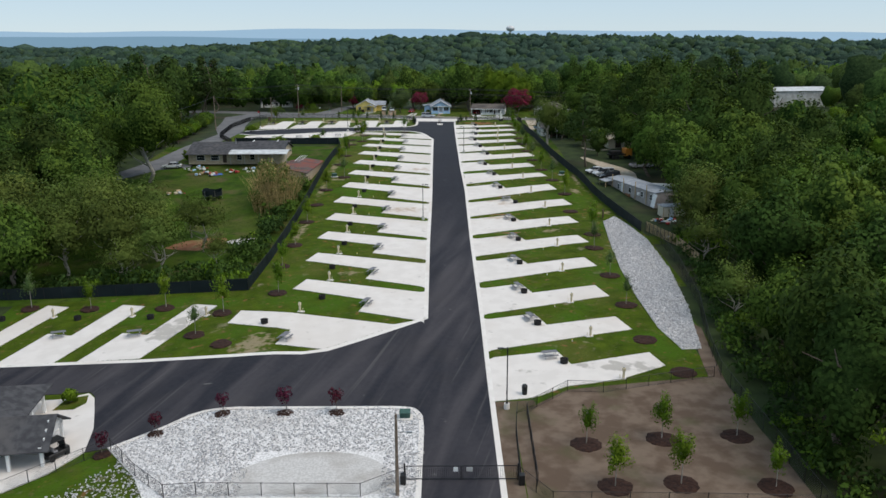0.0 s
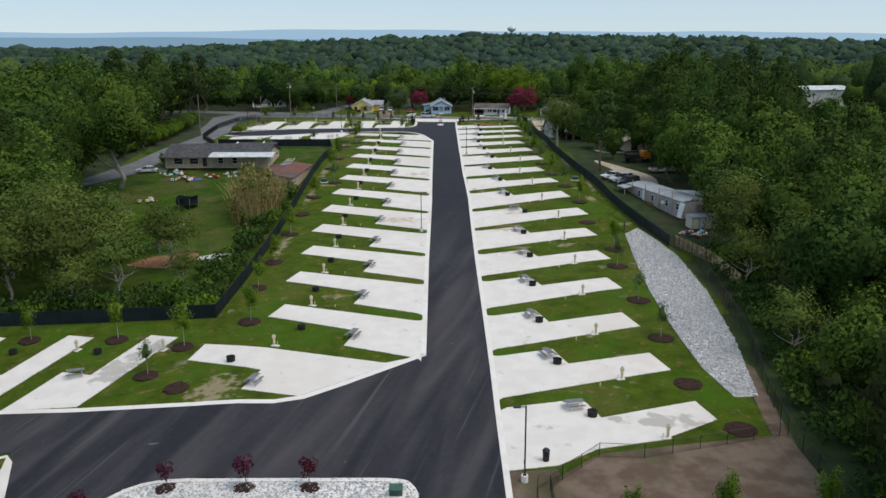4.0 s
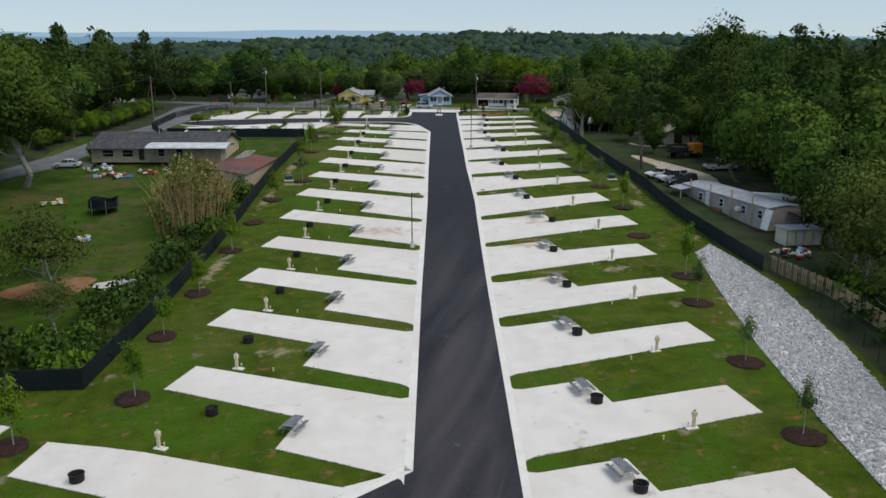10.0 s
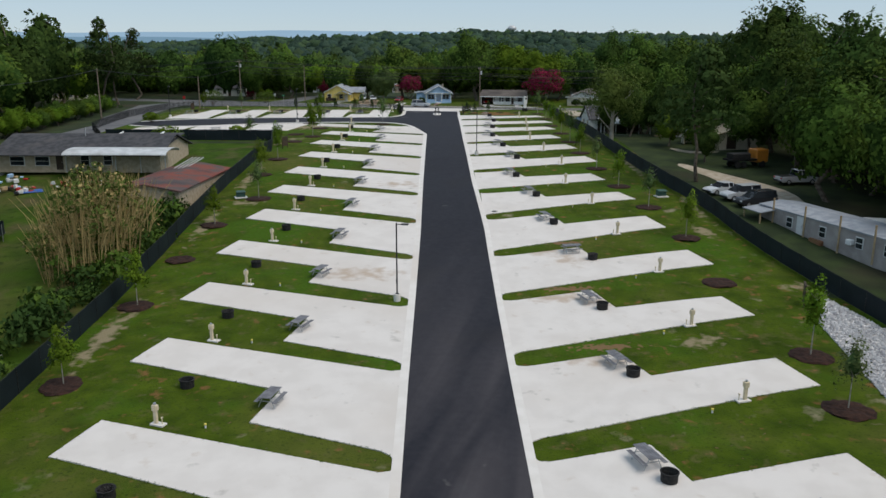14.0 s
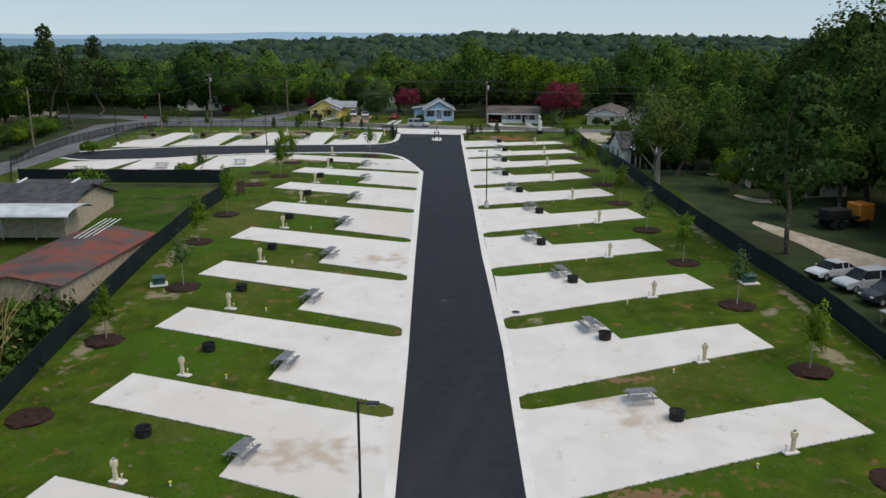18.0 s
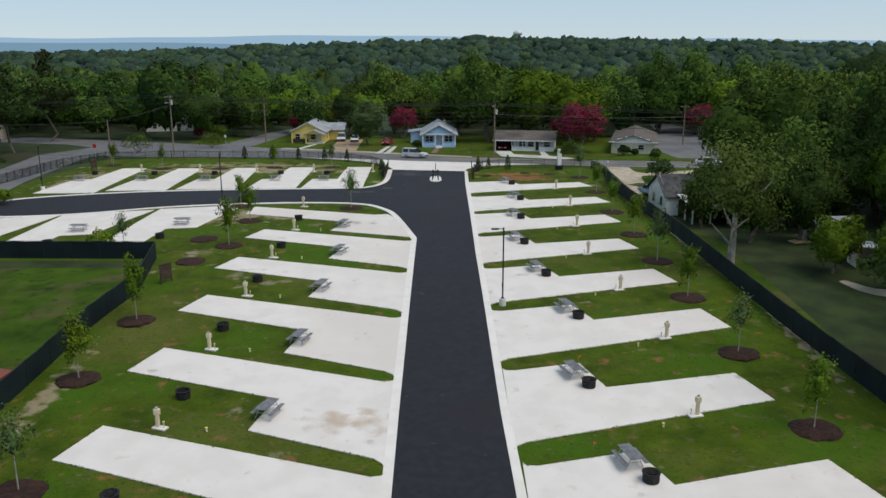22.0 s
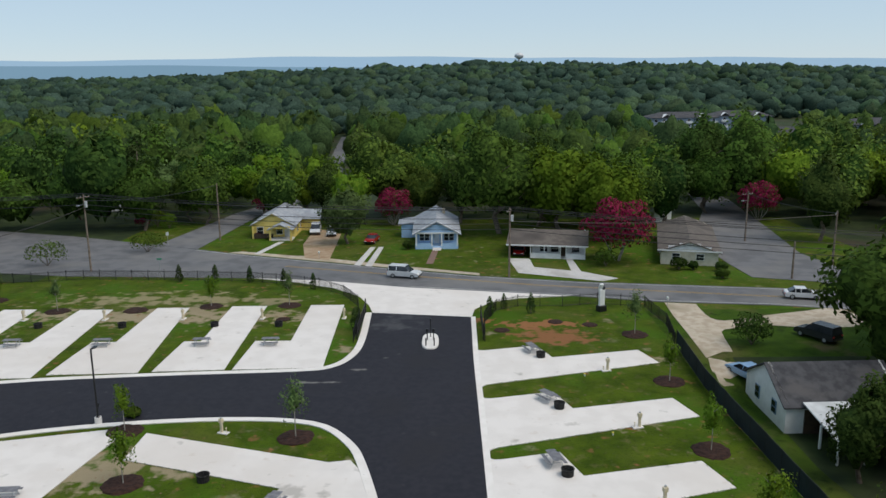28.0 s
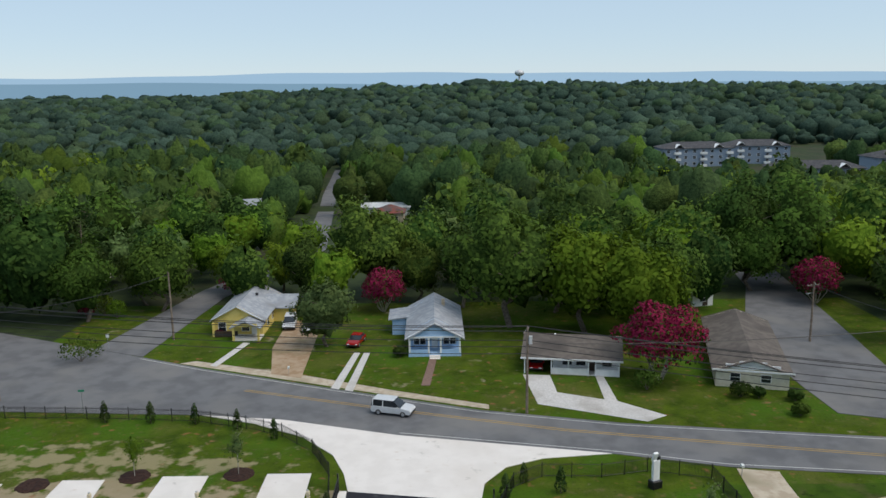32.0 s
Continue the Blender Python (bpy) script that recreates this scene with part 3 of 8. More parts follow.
THROAT = [(-9, 221.89), (3.29, 219.79), (3.75, 223.2), (6.01, 226.56), (9.82, 228.47), (17.01, 229.43), (-5.09, 234.6), (-18.45, 239.29), (-28.22, 240.95), (-21.54, 238.28), (-15.37, 234.44), (-11.46, 229.75), (-9.82, 225.51)]
structure(slab("pavement_entrance", THROAT, 0.07, M_CONC, 3), "broad pale concrete entrance apron", "pavement")


def lines_on_road():
    """Double yellow centre line and white edge lines."""
    mid = [(a[0], a[1]) for a in ((51.45, 226.25), (44.15, 228.25), (30.89, 231.24), (13, 235.51), (-5.81, 241.8), (-25.14, 248.96))]
    ye = paint("yellow_road_paint", (0.42, 0.26, 0.06), 0.7)
    for off in (0.12, -0.3):
        l = ribbon(mid, off)[len(mid):][::-1]
        structure(slab("road_marking", ribbon(l, 0.12), 0.058, ye, 4, 0.01), "faded yellow centre line", "road marking")
    wh = paint("white_road_paint", (0.5, 0.5, 0.48), 0.7)
    for line, w in ((ROAD_FAR[1:8], 0.55), (ROAD_NEAR[8:14], 0.55)):
        l = ribbon(line, w)[len(line):][::-1]
        structure(slab("road_marking", ribbon(l, 0.11), 0.058, wh, 4, 0.01), "faded white edge line", "road marking")


lines_on_road()

# ---------------------------------------------------------------- pads
L_TIPS = [(-22.6, 53.2), (-22.8, 66.0), (-22.8, 78.5), (-23.0, 90.7), (-23.1, 102.9), (-22.7, 114.1), (-22.65, 125.7), (-22.65, 137.15), (-22.55, 148.3), (-22.6, 159.8), (-22.4, 171.25)]
R_TIPS = [(23.7, 37.6), (23.0, 48.9), (23.5, 61.4), (24.4, 73.9), (24.6, 86.1), (25.3, 98.45), (23.7, 109.7), (23.1, 121.6), (21.6, 132.8), (22.75, 144.7), (21.4, 155.4), (20.4, 166.6), (21.1, 178.5), (22.1, 190.4), (21.95, 203.4)]
R_STEP = {4: 0.6, 7: -0.6, 9: -0.6, 10: -0.3, 11: 0.3}
LA, LB = Vector((0.951, -0.309)), Vector((0.309, 0.951))
RA, RB = Vector((-0.954, -0.301)), Vector((-0.301, 0.954))


def pad(poly):
    ob = slab("parking_pad", poly, 0.06, M_CONC, 3)
    return tagged(ob, "pale stepped concrete camper pad in the lawn", "parking pad", "camper pads", "structure")


def west_edge(y):
    return float(np.interp(y, [41.8, 75, 110, 131, 170.4], [-2.55, -2.8, -2.8, -3.0, -3.2])) - 0.5


def east_edge(y):
    return float(np.interp(y, [40, 75, 110, 131, 165, 205], [4.4, 4.15, 4.1, 3.5, 3.1, 3.05])) + 0.45


def to_x(p, d, x):
    return p + d * ((x - p.x) / d.x)


for tip in L_TIPS:
    n = Vector(tip)
    xe = west_edge(n.y - 8) - n.x
    near = n.y < 95
    wide, low, notch = (4.05, -8.7, (11.6, -4.5)) if near else (3.85, -8.2, (11.45, -4.1))
    e1, e2 = wide - 0.326 * (xe - 1.4), low - 0.385 * (xe - 10.5)
    pad([n + Vector(p) for p in ((0, 0), (1.4, wide), (xe - 0.8, e1 + 0.25), (xe - 0.2, e1 + 0.4), (xe, e1 + 0.75), (xe, e2 - 0.75), (xe - 0.2, e2 - 0.25), (xe - 0.8, e2 + 0.25), (10.5, low), notch)])
for i, tip in enumerate(R_TIPS):
    n = Vector(tip)
    xe = east_edge(n.y - 5) - n.x
    wide = 4.2 if n.y < 100 else 3.95
    step = R_STEP.get(i, 0.0)
    e1, e2 = 0.31 * xe, 5.55 + step + 0.26 * (xe + 12)
    pad([n + Vector(p) for p in ((0, 0), (xe + 0.8, e1 + 0.25), (xe + 0.2, e1 - 0.15), (xe, e1 - 0.6), (xe, e2 + 0.6), (xe + 0.2, e2 + 0.3), (xe + 0.8, e2 + 0.25), (-12, 5.55 + step), (-10.7, 1.8 + 0.5 * step), (-1.3, wide))])
pad([(25.2, 27.0), (24.2, 30.7), (14.4, 27.6), (13.2, 31.4), (5.6, 29.9), (4.75, 29.2), (4.75, 18.4), (9.2, 19.2), (13, 21.8), (19, 23.2)])
pad([(-29.4, 42.2), (-28.6, 46.3), (-7.0, 40.0), (-4.4, 41.2), (-3.0, 41.7), (-3.6, 41.4), (-7, 39.1), (-11.6, 35.2), (-15.2, 32.4), (-21.4, 34.0), (-20.3, 38.4)])
BA, BBv = Vector((-0.327, -0.945)), Vector((-0.945, 0.327))
for tip in ((-32.6, 48.9), (-43.6, 50.8), (-55.6, 52.8), (-67.4, 54.6)):
    n = Vector(tip)
    far = n + 3.95 * BBv
    inn = far + 10.3 * BA
    out = inn + 4.0 * BBv
    ye = float(np.interp(-n.x, [32, 43, 55, 67], [33.0, 34.0, 35.3, 36.5]))
    e1, e2 = n + BA * ((ye - n.y) / BA.y), out + BA * ((ye + 0.6 - out.y) / BA.y)
    pad([n, far, inn, out, e2, e1])
for x1, x0, xb, xn, yt, yb in ((-13.0, -17.3, -12.4, -21.5, 225.7, 202.6), (-22.95, -27.4, -22.3, -29.5, 225.4, 202.2), (-32.8, -36.9, -30.8, -39.8, 224.8, 201.5), (-42.4, -46.6, -41.0, -49.6, 224.2, 200.3), (-52.3, -56.5, -50.6, -59.2, 224.5, 198.2)):
    pad([(x1, yt), (x0, yt), (x0 + 0.1, 211.2), (xn + 0.3, 211.2), (xn, yb - 0.4), (xb, yb)])
for k, dx in enumerate((0, -10.9, -21.6)):
    dy = (0, -3.2, -6.4)[k]
    pad([(-26.6 + dx, 189.0 + dy), (-29.2 + dx, 176 + dy), (-32.6 + dx, 175.4 + dy), (-33.4 + dx, 164.6), (-37.5 + dx, 164.6), (-36.9 + dx, 186.4 + dy)])
pad([(-25.1, 183.2), (-24.96, 187.85), (-9.0, 182.6), (-7.3, 182.9), (-6.2, 181.0), (-5.2, 177.4), (-4.0, 173.2), (-3.75, 171.3), (-13.3, 174.4), (-12, 178.8)])

# ---------------------------------------------------------------- stone beds, soil
YARD_IN = YARD + [(-8, -30), (-8, 0.2), (-24, 0.4), (-28, 4.6)]
structure(slab("ground_stone_yard", [(p[0] - 0.5 * (p[0] > -3), p[1] - 0.5 * (p[1] > 16)) for p in YARD][:-1] + [(-2.9, -3), (-24, -3), (-28.2, 4.6)], 0.05, M_STONEBED, 3), "white and grey crushed stone yard", "ground")
structure(slab("ground_stone_fines", smooth_line([(-21, 0.8), (-18.5, 5.0), (-15, 7.4), (-11, 7.9), (-7.6, 7.0), (-5.2, 4.4), (-4.6, 0.8)], 4), 0.062, M_FINES, 2), "strip of fine grey crushed stone", "ground")
RIPRAP = [(29.2, 86.5), (32.0, 90), (33.4, 84), (34.6, 75), (34.4, 60), (33.0, 45), (30.8, 31.7), (28.4, 31.5), (27.2, 38), (26.8, 48), (26.9, 60), (27.6, 70), (28.5, 79)]
structure(slab("ground_riprap_bed", RIPRAP, 0.06, M_STONEBED, 3), "bank of loose white limestone rock", "ground")
structure(slab("ground_dog_run", [(6.6, -8), (6.6, 11), (7.0, 15.8), (9.4, 17.8), (13, 21), (29.4, 24.0), (30.5, 10), (30.5, -8)], 0.02, M_DOG, 3), "bare brown earth of a fenced dog run", "ground")
structure(slab("ground_verge", [(4.85, -8), (4.85, 18.3), (9, 18.6), (9.2, 17.8), (6.9, 15.8), (6.5, 11), (6.5, -8)], 0.025, M_DOG, 3), "bare earth verge beside the gate", "ground")


def blob(cx, cy, rx, ry, seed, n=22, rough=0.25, rot=0.0):
    rnd = random.Random(seed)
    ph = [rnd.uniform(0, 6.28) for _ in range(4)]
    out = []
    for i in range(n):
        a = i / n * 2 * math.pi
        r = 1 + rough * (math.sin(2 * a + ph[0]) * 0.5 + math.sin(3 * a + ph[1]) * 0.4 + math.sin(5 * a + ph[2]) * 0.3 + math.sin(9 * a + ph[3]) * 0.2)
        x, y = rx * r * math.cos(a), ry * r * math.sin(a)
        c, s = math.cos(rot), math.sin(rot)
        out.append((cx + x * c - y * s, cy + x * s + y * c))
    return out


for i, (x, y, rx, ry, m, lab) in enumerate(((-44, 79, 5.5, 3.0, M_REDSOIL, "worn patch of bare clay"), (-36, 79.5, 2.6, 2.0, M_FINES, "pale patch of old paving"))):
    structure(slab("ground_bare_patch", blob(x, y, rx, ry, i), 0.018, m, 1.5, 0.05), lab, "ground")
structure(slab("ground_bank_path", [(29.2, 23.9), (30.4, 32.5), (31.8, 40), (32.7, 38), (31.4, 28), (30.6, 22), (30.2, 2), (29.3, 2)], 0.03, M_DOG, 2, 0.05), "narrow bare earth strip below the rock bank", "ground")
# ---------------------------------------------------------------- trees
def quads(name, cloud, mats, idx=None):
    """A mesh of leaf clumps: four corners each, and the way its crown bulges there for the shading."""
    n = len(cloud)
    me = bpy.data.meshes.new(name)
    me.from_pydata(cloud[:, :4].reshape(-1, 3), [], np.arange(4 * n).reshape(-1, 4))
    for m in mats:
        me.materials.append(m)
    if idx is not None:
        me.polygons.foreach_set("material_index", idx)
    me.polygons.foreach_set("use_smooth", np.ones(n, bool))
    me.normals_split_custom_set_from_vertices(np.repeat(cloud[:, 4], 4, axis=0))
    return me


def leaf_cloud(rng, lobes, n, size, low=-0.55, spread=0.75, flat=0.0):
    """n leaf clumps on the skins of the lobes (x, y, z, rx, ry, rz): four corners each, bent and turned at random."""
    lobes = np.asarray(lobes, float)
    area = lobes[:, 3] * lobes[:, 5]
    which = rng.choice(len(lobes), n, p=area / area.sum())
    d = rng.normal(size=(n, 3))
    d /= np.linalg.norm(d, axis=1, keepdims=True)
    d[:, 2] = np.where(d[:, 2] < low, -d[:, 2], d[:, 2])
    depth = rng.uniform(0.72, 1.1, (n, 1)) ** 0.7
    c = lobes[which, :3] + d * lobes[which, 3:] * depth
    nrm = d + spread * rng.normal(size=(n, 3))
    nrm[:, 2] += flat
    nrm /= np.linalg.norm(nrm, axis=1, keepdims=True)
    mid = lobes[:, :3].mean(0)
    g = (c - mid) / np.abs(c - mid).max(0)
    bulge = 0.8 * d + 0.5 * g / (np.linalg.norm(g, axis=1, keepdims=True) + 1e-6) + 0.35 * nrm
    bulge /= np.linalg.norm(bulge, axis=1, keepdims=True)
    nrm *= np.where((nrm * bulge).sum(1, keepdims=True) < 0, -1, 1)
    u = np.cross(nrm, rng.normal(size=(n, 3)))
    u /= np.linalg.norm(u, axis=1, keepdims=True)
    v = np.cross(nrm, u)
    s = size * rng.uniform(0.55, 1.35, (n, 1))
    k = rng.uniform(0.5, 0.9, (n, 1))
    b = nrm * s * rng.uniform(-0.25, 0.25, (n, 1))
    return np.stack([c - u * s * 0.6, c - v * s * k * 0.5 + b, c + u * s * 0.6, c + v * s * k * 0.5 + b, bulge], 1)


def limb(bm, p, q, r1, r2, rng, n=6, parts=3):
    p, q = Vector(p), Vector(q)
    last = p
    for i in range(parts):
        t = (i + 1) / parts
        w = p.lerp(q, t) + (Vector(rng.normal(size=3)) * 0.06 * (q - p).length if i < parts - 1 else Vector())
        cyl(bm, last, w, r1 + (r2 - r1) * i / parts, r1 + (r2 - r1) * t, n)
        last = w


USED = {}


def stand(proto, x, y, s=1.0, rot=0.0, z=None, tall=1.0):
    """Sets a tree down: the first one made, then its copies."""
    m = Matrix.LocRotScale((x, y, (gz(x, y) if z is None else z) - 0.05), Euler((0, 0, rot)), (s, s, s * tall))
    if proto.name not in USED:
        USED[proto.name] = proto
        proto.matrix_basis = m
        return proto
    k = proto.scale
    return copy_thing(proto, Matrix.LocRotScale((x, y, (gz(x, y) if z is None else z) - 0.05), Euler((0, 0, rot)), (s / k.x, s / k.y, s * tall / k.z)))


def crown_mesh(rng, H, R, base, n, size, leaf, mass, bulges=34, rings=13, seg=20, ragged=0.06, lift=0.0, solid=0.89):
    """One crown: a lumpy body of foliage with leaf clumps standing off it all round."""
    bul = rng.normal(size=(bulges, 3))
    bul /= np.linalg.norm(bul, axis=1, keepdims=True)
    amp = rng.uniform(0.5, 1.0, bulges)
    wob = rng.uniform(0, 6.28, 3)
    zc, rz = (1 + base) / 2 * H, (1 - base) / 2 * H

    def radius(d):
        near = (amp * np.exp(-17 * (1 - d @ bul.T))).max(-1)
        az = np.arctan2(d[..., 1], d[..., 0])
        return 0.54 + 0.46 * near + 0.08 * np.sin(2 * az + wob[0]) + 0.06 * np.sin(3 * az + wob[1])

    def spot(d, k):
        p = d * k[..., None] * (R, R, rz)
        p[..., :2] *= (1.0 - lift * np.clip(-d[..., 2], 0, 1))[..., None]
        p[..., 2] += zc
        return p

    el = np.linspace(-1.45, 1.45, rings)[:, None]
    az = np.linspace(0, 2 * math.pi, seg, endpoint=False)[None, :]
    d = np.stack([np.cos(el) * np.cos(az), np.cos(el) * np.sin(az), np.sin(el) + 0 * az], -1)
    body = spot(d, radius(d) * (solid + rng.normal(0, 0.035, d.shape[:2]))).reshape(-1, 3)
    i, j = np.meshgrid(np.arange(rings - 1), np.arange(seg), indexing="ij")
    fa = np.stack([i * seg + j, i * seg + (j + 1) % seg, (i + 1) * seg + (j + 1) % seg, (i + 1) * seg + j], -1).reshape(-1, 4)
    d = rng.normal(size=(n, 3))
    d[: 2 * n // 3] = bul[rng.integers(bulges, size=2 * n // 3)] + (0, 0, 0.10) + 0.24 * d[: 2 * n // 3]
    d /= np.linalg.norm(d, axis=1, keepdims=True)
    d[:, 2] = np.where(d[:, 2] < -0.75, -d[:, 2], d[:, 2])
    c = spot(d, radius(d) * rng.uniform(min(0.88, solid), 1.0 + 2 * ragged, n))
    mid = bul[(d @ bul.T).argmax(1)]
    out = d + 1.3 * (d - mid) + (0, 0, 0.25)
    out /= np.linalg.norm(out, axis=1, keepdims=True)
    nrm = out + 0.45 * rng.normal(size=(n, 3))
    nrm /= np.linalg.norm(nrm, axis=1, keepdims=True)
    nrm *= np.where((nrm * out).sum(1, keepdims=True) < 0, -1, 1)
    u = np.cross(nrm, rng.normal(size=(n, 3)))
    u /= np.linalg.norm(u, axis=1, keepdims=True)
    v = np.cross(nrm, u)
    s = size * rng.uniform(0.5, 1.4, (n, 1))
    k = rng.uniform(0.5, 0.9, (n, 1))
    q = np.stack([c - u * s * 0.6, c - v * s * k * 0.5, c + u * s * 0.6, c + v * s * k * 0.5], 1)
    me = bpy.data.meshes.new("crown")
    me.from_pydata(np.concatenate([body, q.reshape(-1, 3)]), [], np.concatenate([fa, np.arange(4 * n).reshape(-1, 4) + len(body)]))
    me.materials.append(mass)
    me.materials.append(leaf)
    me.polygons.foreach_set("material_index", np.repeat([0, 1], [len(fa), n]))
    me.polygons.foreach_set("use_smooth", np.ones(len(me.polygons), bool))
    flat = np.zeros(3 * len(me.vertices))
    me.vertices.foreach_get("normal", flat)
    nv = flat.reshape(-1, 3)
    nv[len(body):] = np.repeat(out, 4, axis=0)
    me.normals_split_custom_set_from_vertices(nv)
    return me


def broadleaf(seed, H, R, n, size, leaf, label, bark=None, base=0.05, open_=0.0, name="tree", group="", trunk_r=None, low=False, solid=0.84):
    rng = np.random.default_rng(seed)
    t = thing(name, label, "tree", group=group)
    bm = B()
    r0 = trunk_r or 0.020 * H + 0.05
    top = Vector((rng.normal() * 0.03 * H, rng.normal() * 0.03 * H, 0.6 * H))
    limb(bm, (0, 0, -0.1), top, r0, r0 * 0.45, rng, 8, 4)
    for i in range(3 if low else 8):
        f, a = rng.uniform(0.25, 0.9), 0.785 * i + rng.uniform(0, 0.7)
        q = top * f
        limb(bm, q, (q.x + 0.6 * R * math.cos(a), q.y + 0.6 * R * math.sin(a), q.z + 0.2 * H), r0 * 0.42, r0 * 0.1, rng, 5, 3)
    part("trunk", bm, bark or M_BARK, t)
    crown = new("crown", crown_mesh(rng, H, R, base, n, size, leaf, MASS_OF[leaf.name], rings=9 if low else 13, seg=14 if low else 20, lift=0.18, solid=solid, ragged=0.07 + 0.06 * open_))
    crown.parent = t
    return t


def pine(seed, H, R, n, size, leaf, label):
    rng = np.random.default_rng(seed)
    t = thing("pine_tree", label, "tree")
    bm = B()
    r0 = 0.013 * H + 0.06
    limb(bm, (0, 0, -0.1), (rng.normal() * 0.3, rng.normal() * 0.3, H * 0.97), r0, 0.05, rng, 8, 5)
    lobes = []
    for i in range(22):
        h = rng.uniform(0.38, 0.98)
        w = R * (1.15 - h) * 1.5 * rng.uniform(0.5, 1.0)
        a = rng.uniform(0, 6.28)
        p = (w * 0.6 * math.cos(a), w * 0.6 * math.sin(a), h * H)
        lobes.append((*p, 0.5 * w + 0.4, 0.5 * w + 0.4, 0.6 + 0.03 * H * rng.uniform(0.5, 1)))
        cyl(bm, (0, 0, (h - 0.03) * H), p, 0.09, 0.03, 5)
    part("trunk", bm, M_BARK, t)
    crown = new("crown", quads("crown", leaf_cloud(rng, lobes, n, size, -0.8, 0.9), [leaf]))
    crown.parent = t
    return t


def sapling(seed, H, R, leaf, label, n=520, lean=0.0):
    rng = np.random.default_rng(seed)
    t = thing("young_tree", label, "tree", group="young trees in mulch rings")
    bm = B()
    limb(bm, (0, 0, -0.1), (lean, 0, H * 0.85), 0.05, 0.018, rng, 6, 1)
    for i in range(8):
        h, a = rng.uniform(0.4, 0.8), 2.4 * i
        cyl(bm, (lean * h, 0, h * H), (0.6 * R * math.cos(a), 0.6 * R * math.sin(a), (h + 0.14) * H), 0.02, 0.007, 4)
    part("trunk", bm, M_PALEBARK, t)
    crown = new("crown", crown_mesh(rng, H, R, 0.16, int(1.35 * n), 0.17, leaf, MASS_OF[leaf.name], bulges=12, rings=8, seg=11, ragged=0.16, lift=0.1, solid=0.5))
    crown.parent = t
    return t


def crape(seed, H, R, n, size):
    rng = np.random.default_rng(seed)
    t = thing("crape_myrtle", "multi-stemmed crape myrtle covered in crimson blossom", "tree")
    bm = B()
    lobes = []
    for i in range(22):
        h = 0.3 + 0.58 * (i + 0.5) / 22
        a, w = 2.4 * i, R * (1.12 - 0.75 * abs(h - 0.5) * 2) * rng.uniform(0.45, 0.75)
        lobes.append((w * math.cos(a), w * math.sin(a), h * H, R * 0.34, R * 0.34, H * 0.12))
        if i % 3:
            continue
        limb(bm, (0.25 * math.cos(a), 0.25 * math.sin(a), -0.1), lobes[-1][:3], 0.1, 0.03, rng, 5, 3)
    part("trunk", bm, M_PALEBARK, t)
    lobes.append((0, 0, 0.55 * H, R * 0.7, R * 0.7, 0.28 * H))
    co = leaf_cloud(rng, lobes, n, size, -0.6, 0.4)
    z = co[:, :4].mean(1)
    green = (rng.random(n) < 0.22 + 0.5 * (z[:, 2] < 0.42 * H)).astype(int)
    crown = new("crown", quads("crown", co, [M_CRAPE, M_LEAF_DARK], green))
    crown.parent = t
    return t


rngT = np.random.default_rng(11)
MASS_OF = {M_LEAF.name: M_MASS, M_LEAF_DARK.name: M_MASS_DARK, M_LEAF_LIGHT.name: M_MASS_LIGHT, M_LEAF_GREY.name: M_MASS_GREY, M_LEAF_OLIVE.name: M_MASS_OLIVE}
NEAR = [broadleaf(20 + i, H, R, 2900, 0.46, leaf, lab) for i, (H, R, leaf, lab) in enumerate((
    (15, 6.4, M_LEAF, "tall broad oak in full dark green leaf"), (13, 5.6, M_LEAF, "rounded green hardwood tree"), (17, 6.6, M_LEAF_DARK, "tall dense dark green hardwood tree"),
    (12, 5.4, M_LEAF_LIGHT, "bright yellow-green leafy tree"), (16, 6.0, M_LEAF_DARK, "deep green hardwood tree at the wood's edge"), (11, 5.0, M_LEAF_GREY, "loose spreading tree with dusty green leaves")))]
MID = []
for i, (H, R, k) in enumerate(((15, 6.6, 0), (14, 6.0, 1), (13, 6.2, 2), (16, 6.4, 1), (15.5, 6.2, 0), (12, 5.6, 3))):
    me = crown_mesh(np.random.default_rng(40 + i), H, R, 0.06, 600, 0.80, M_LEAF, M_MASS, rings=10, seg=15, ragged=0.07, lift=0.3)
    v, w, m, f = np.zeros(3 * len(me.vertices)), np.zeros(3 * len(me.vertices)), np.zeros(len(me.polygons), np.int32), np.zeros(4 * len(me.polygons), np.int32)
    me.vertices.foreach_get("co", v)
    me.polygons.foreach_get("material_index", m)
    me.polygons.foreach_get("vertices", f)
    cn = np.zeros(3 * len(me.loops))
    me.corner_normals.foreach_get("vector", cn)
    w = w.reshape(-1, 3)
    w[f] = cn.reshape(-1, 3)
    MID.append((v.reshape(-1, 3), w, f.reshape(-1, 4), m + 2 * k))
    bpy.data.meshes.remove(me)
PINES = [pine(60, 18, 6.2, 2300, 0.62, M_PINE, "tall dark loblolly pine"), pine(61, 20, 6.8, 2400, 0.66, M_PINE, "tall dark loblolly pine with bare lower trunk")]


def inside(p, poly):
    c = False
    for (x1, y1), (x2, y2) in zip(poly, poly[1:] + poly[:1]):
        if (y1 > p[1]) != (y2 > p[1]) and p[0] < (x2 - x1) * (p[1] - y1) / (y2 - y1) + x1:
            c = not c
    return c


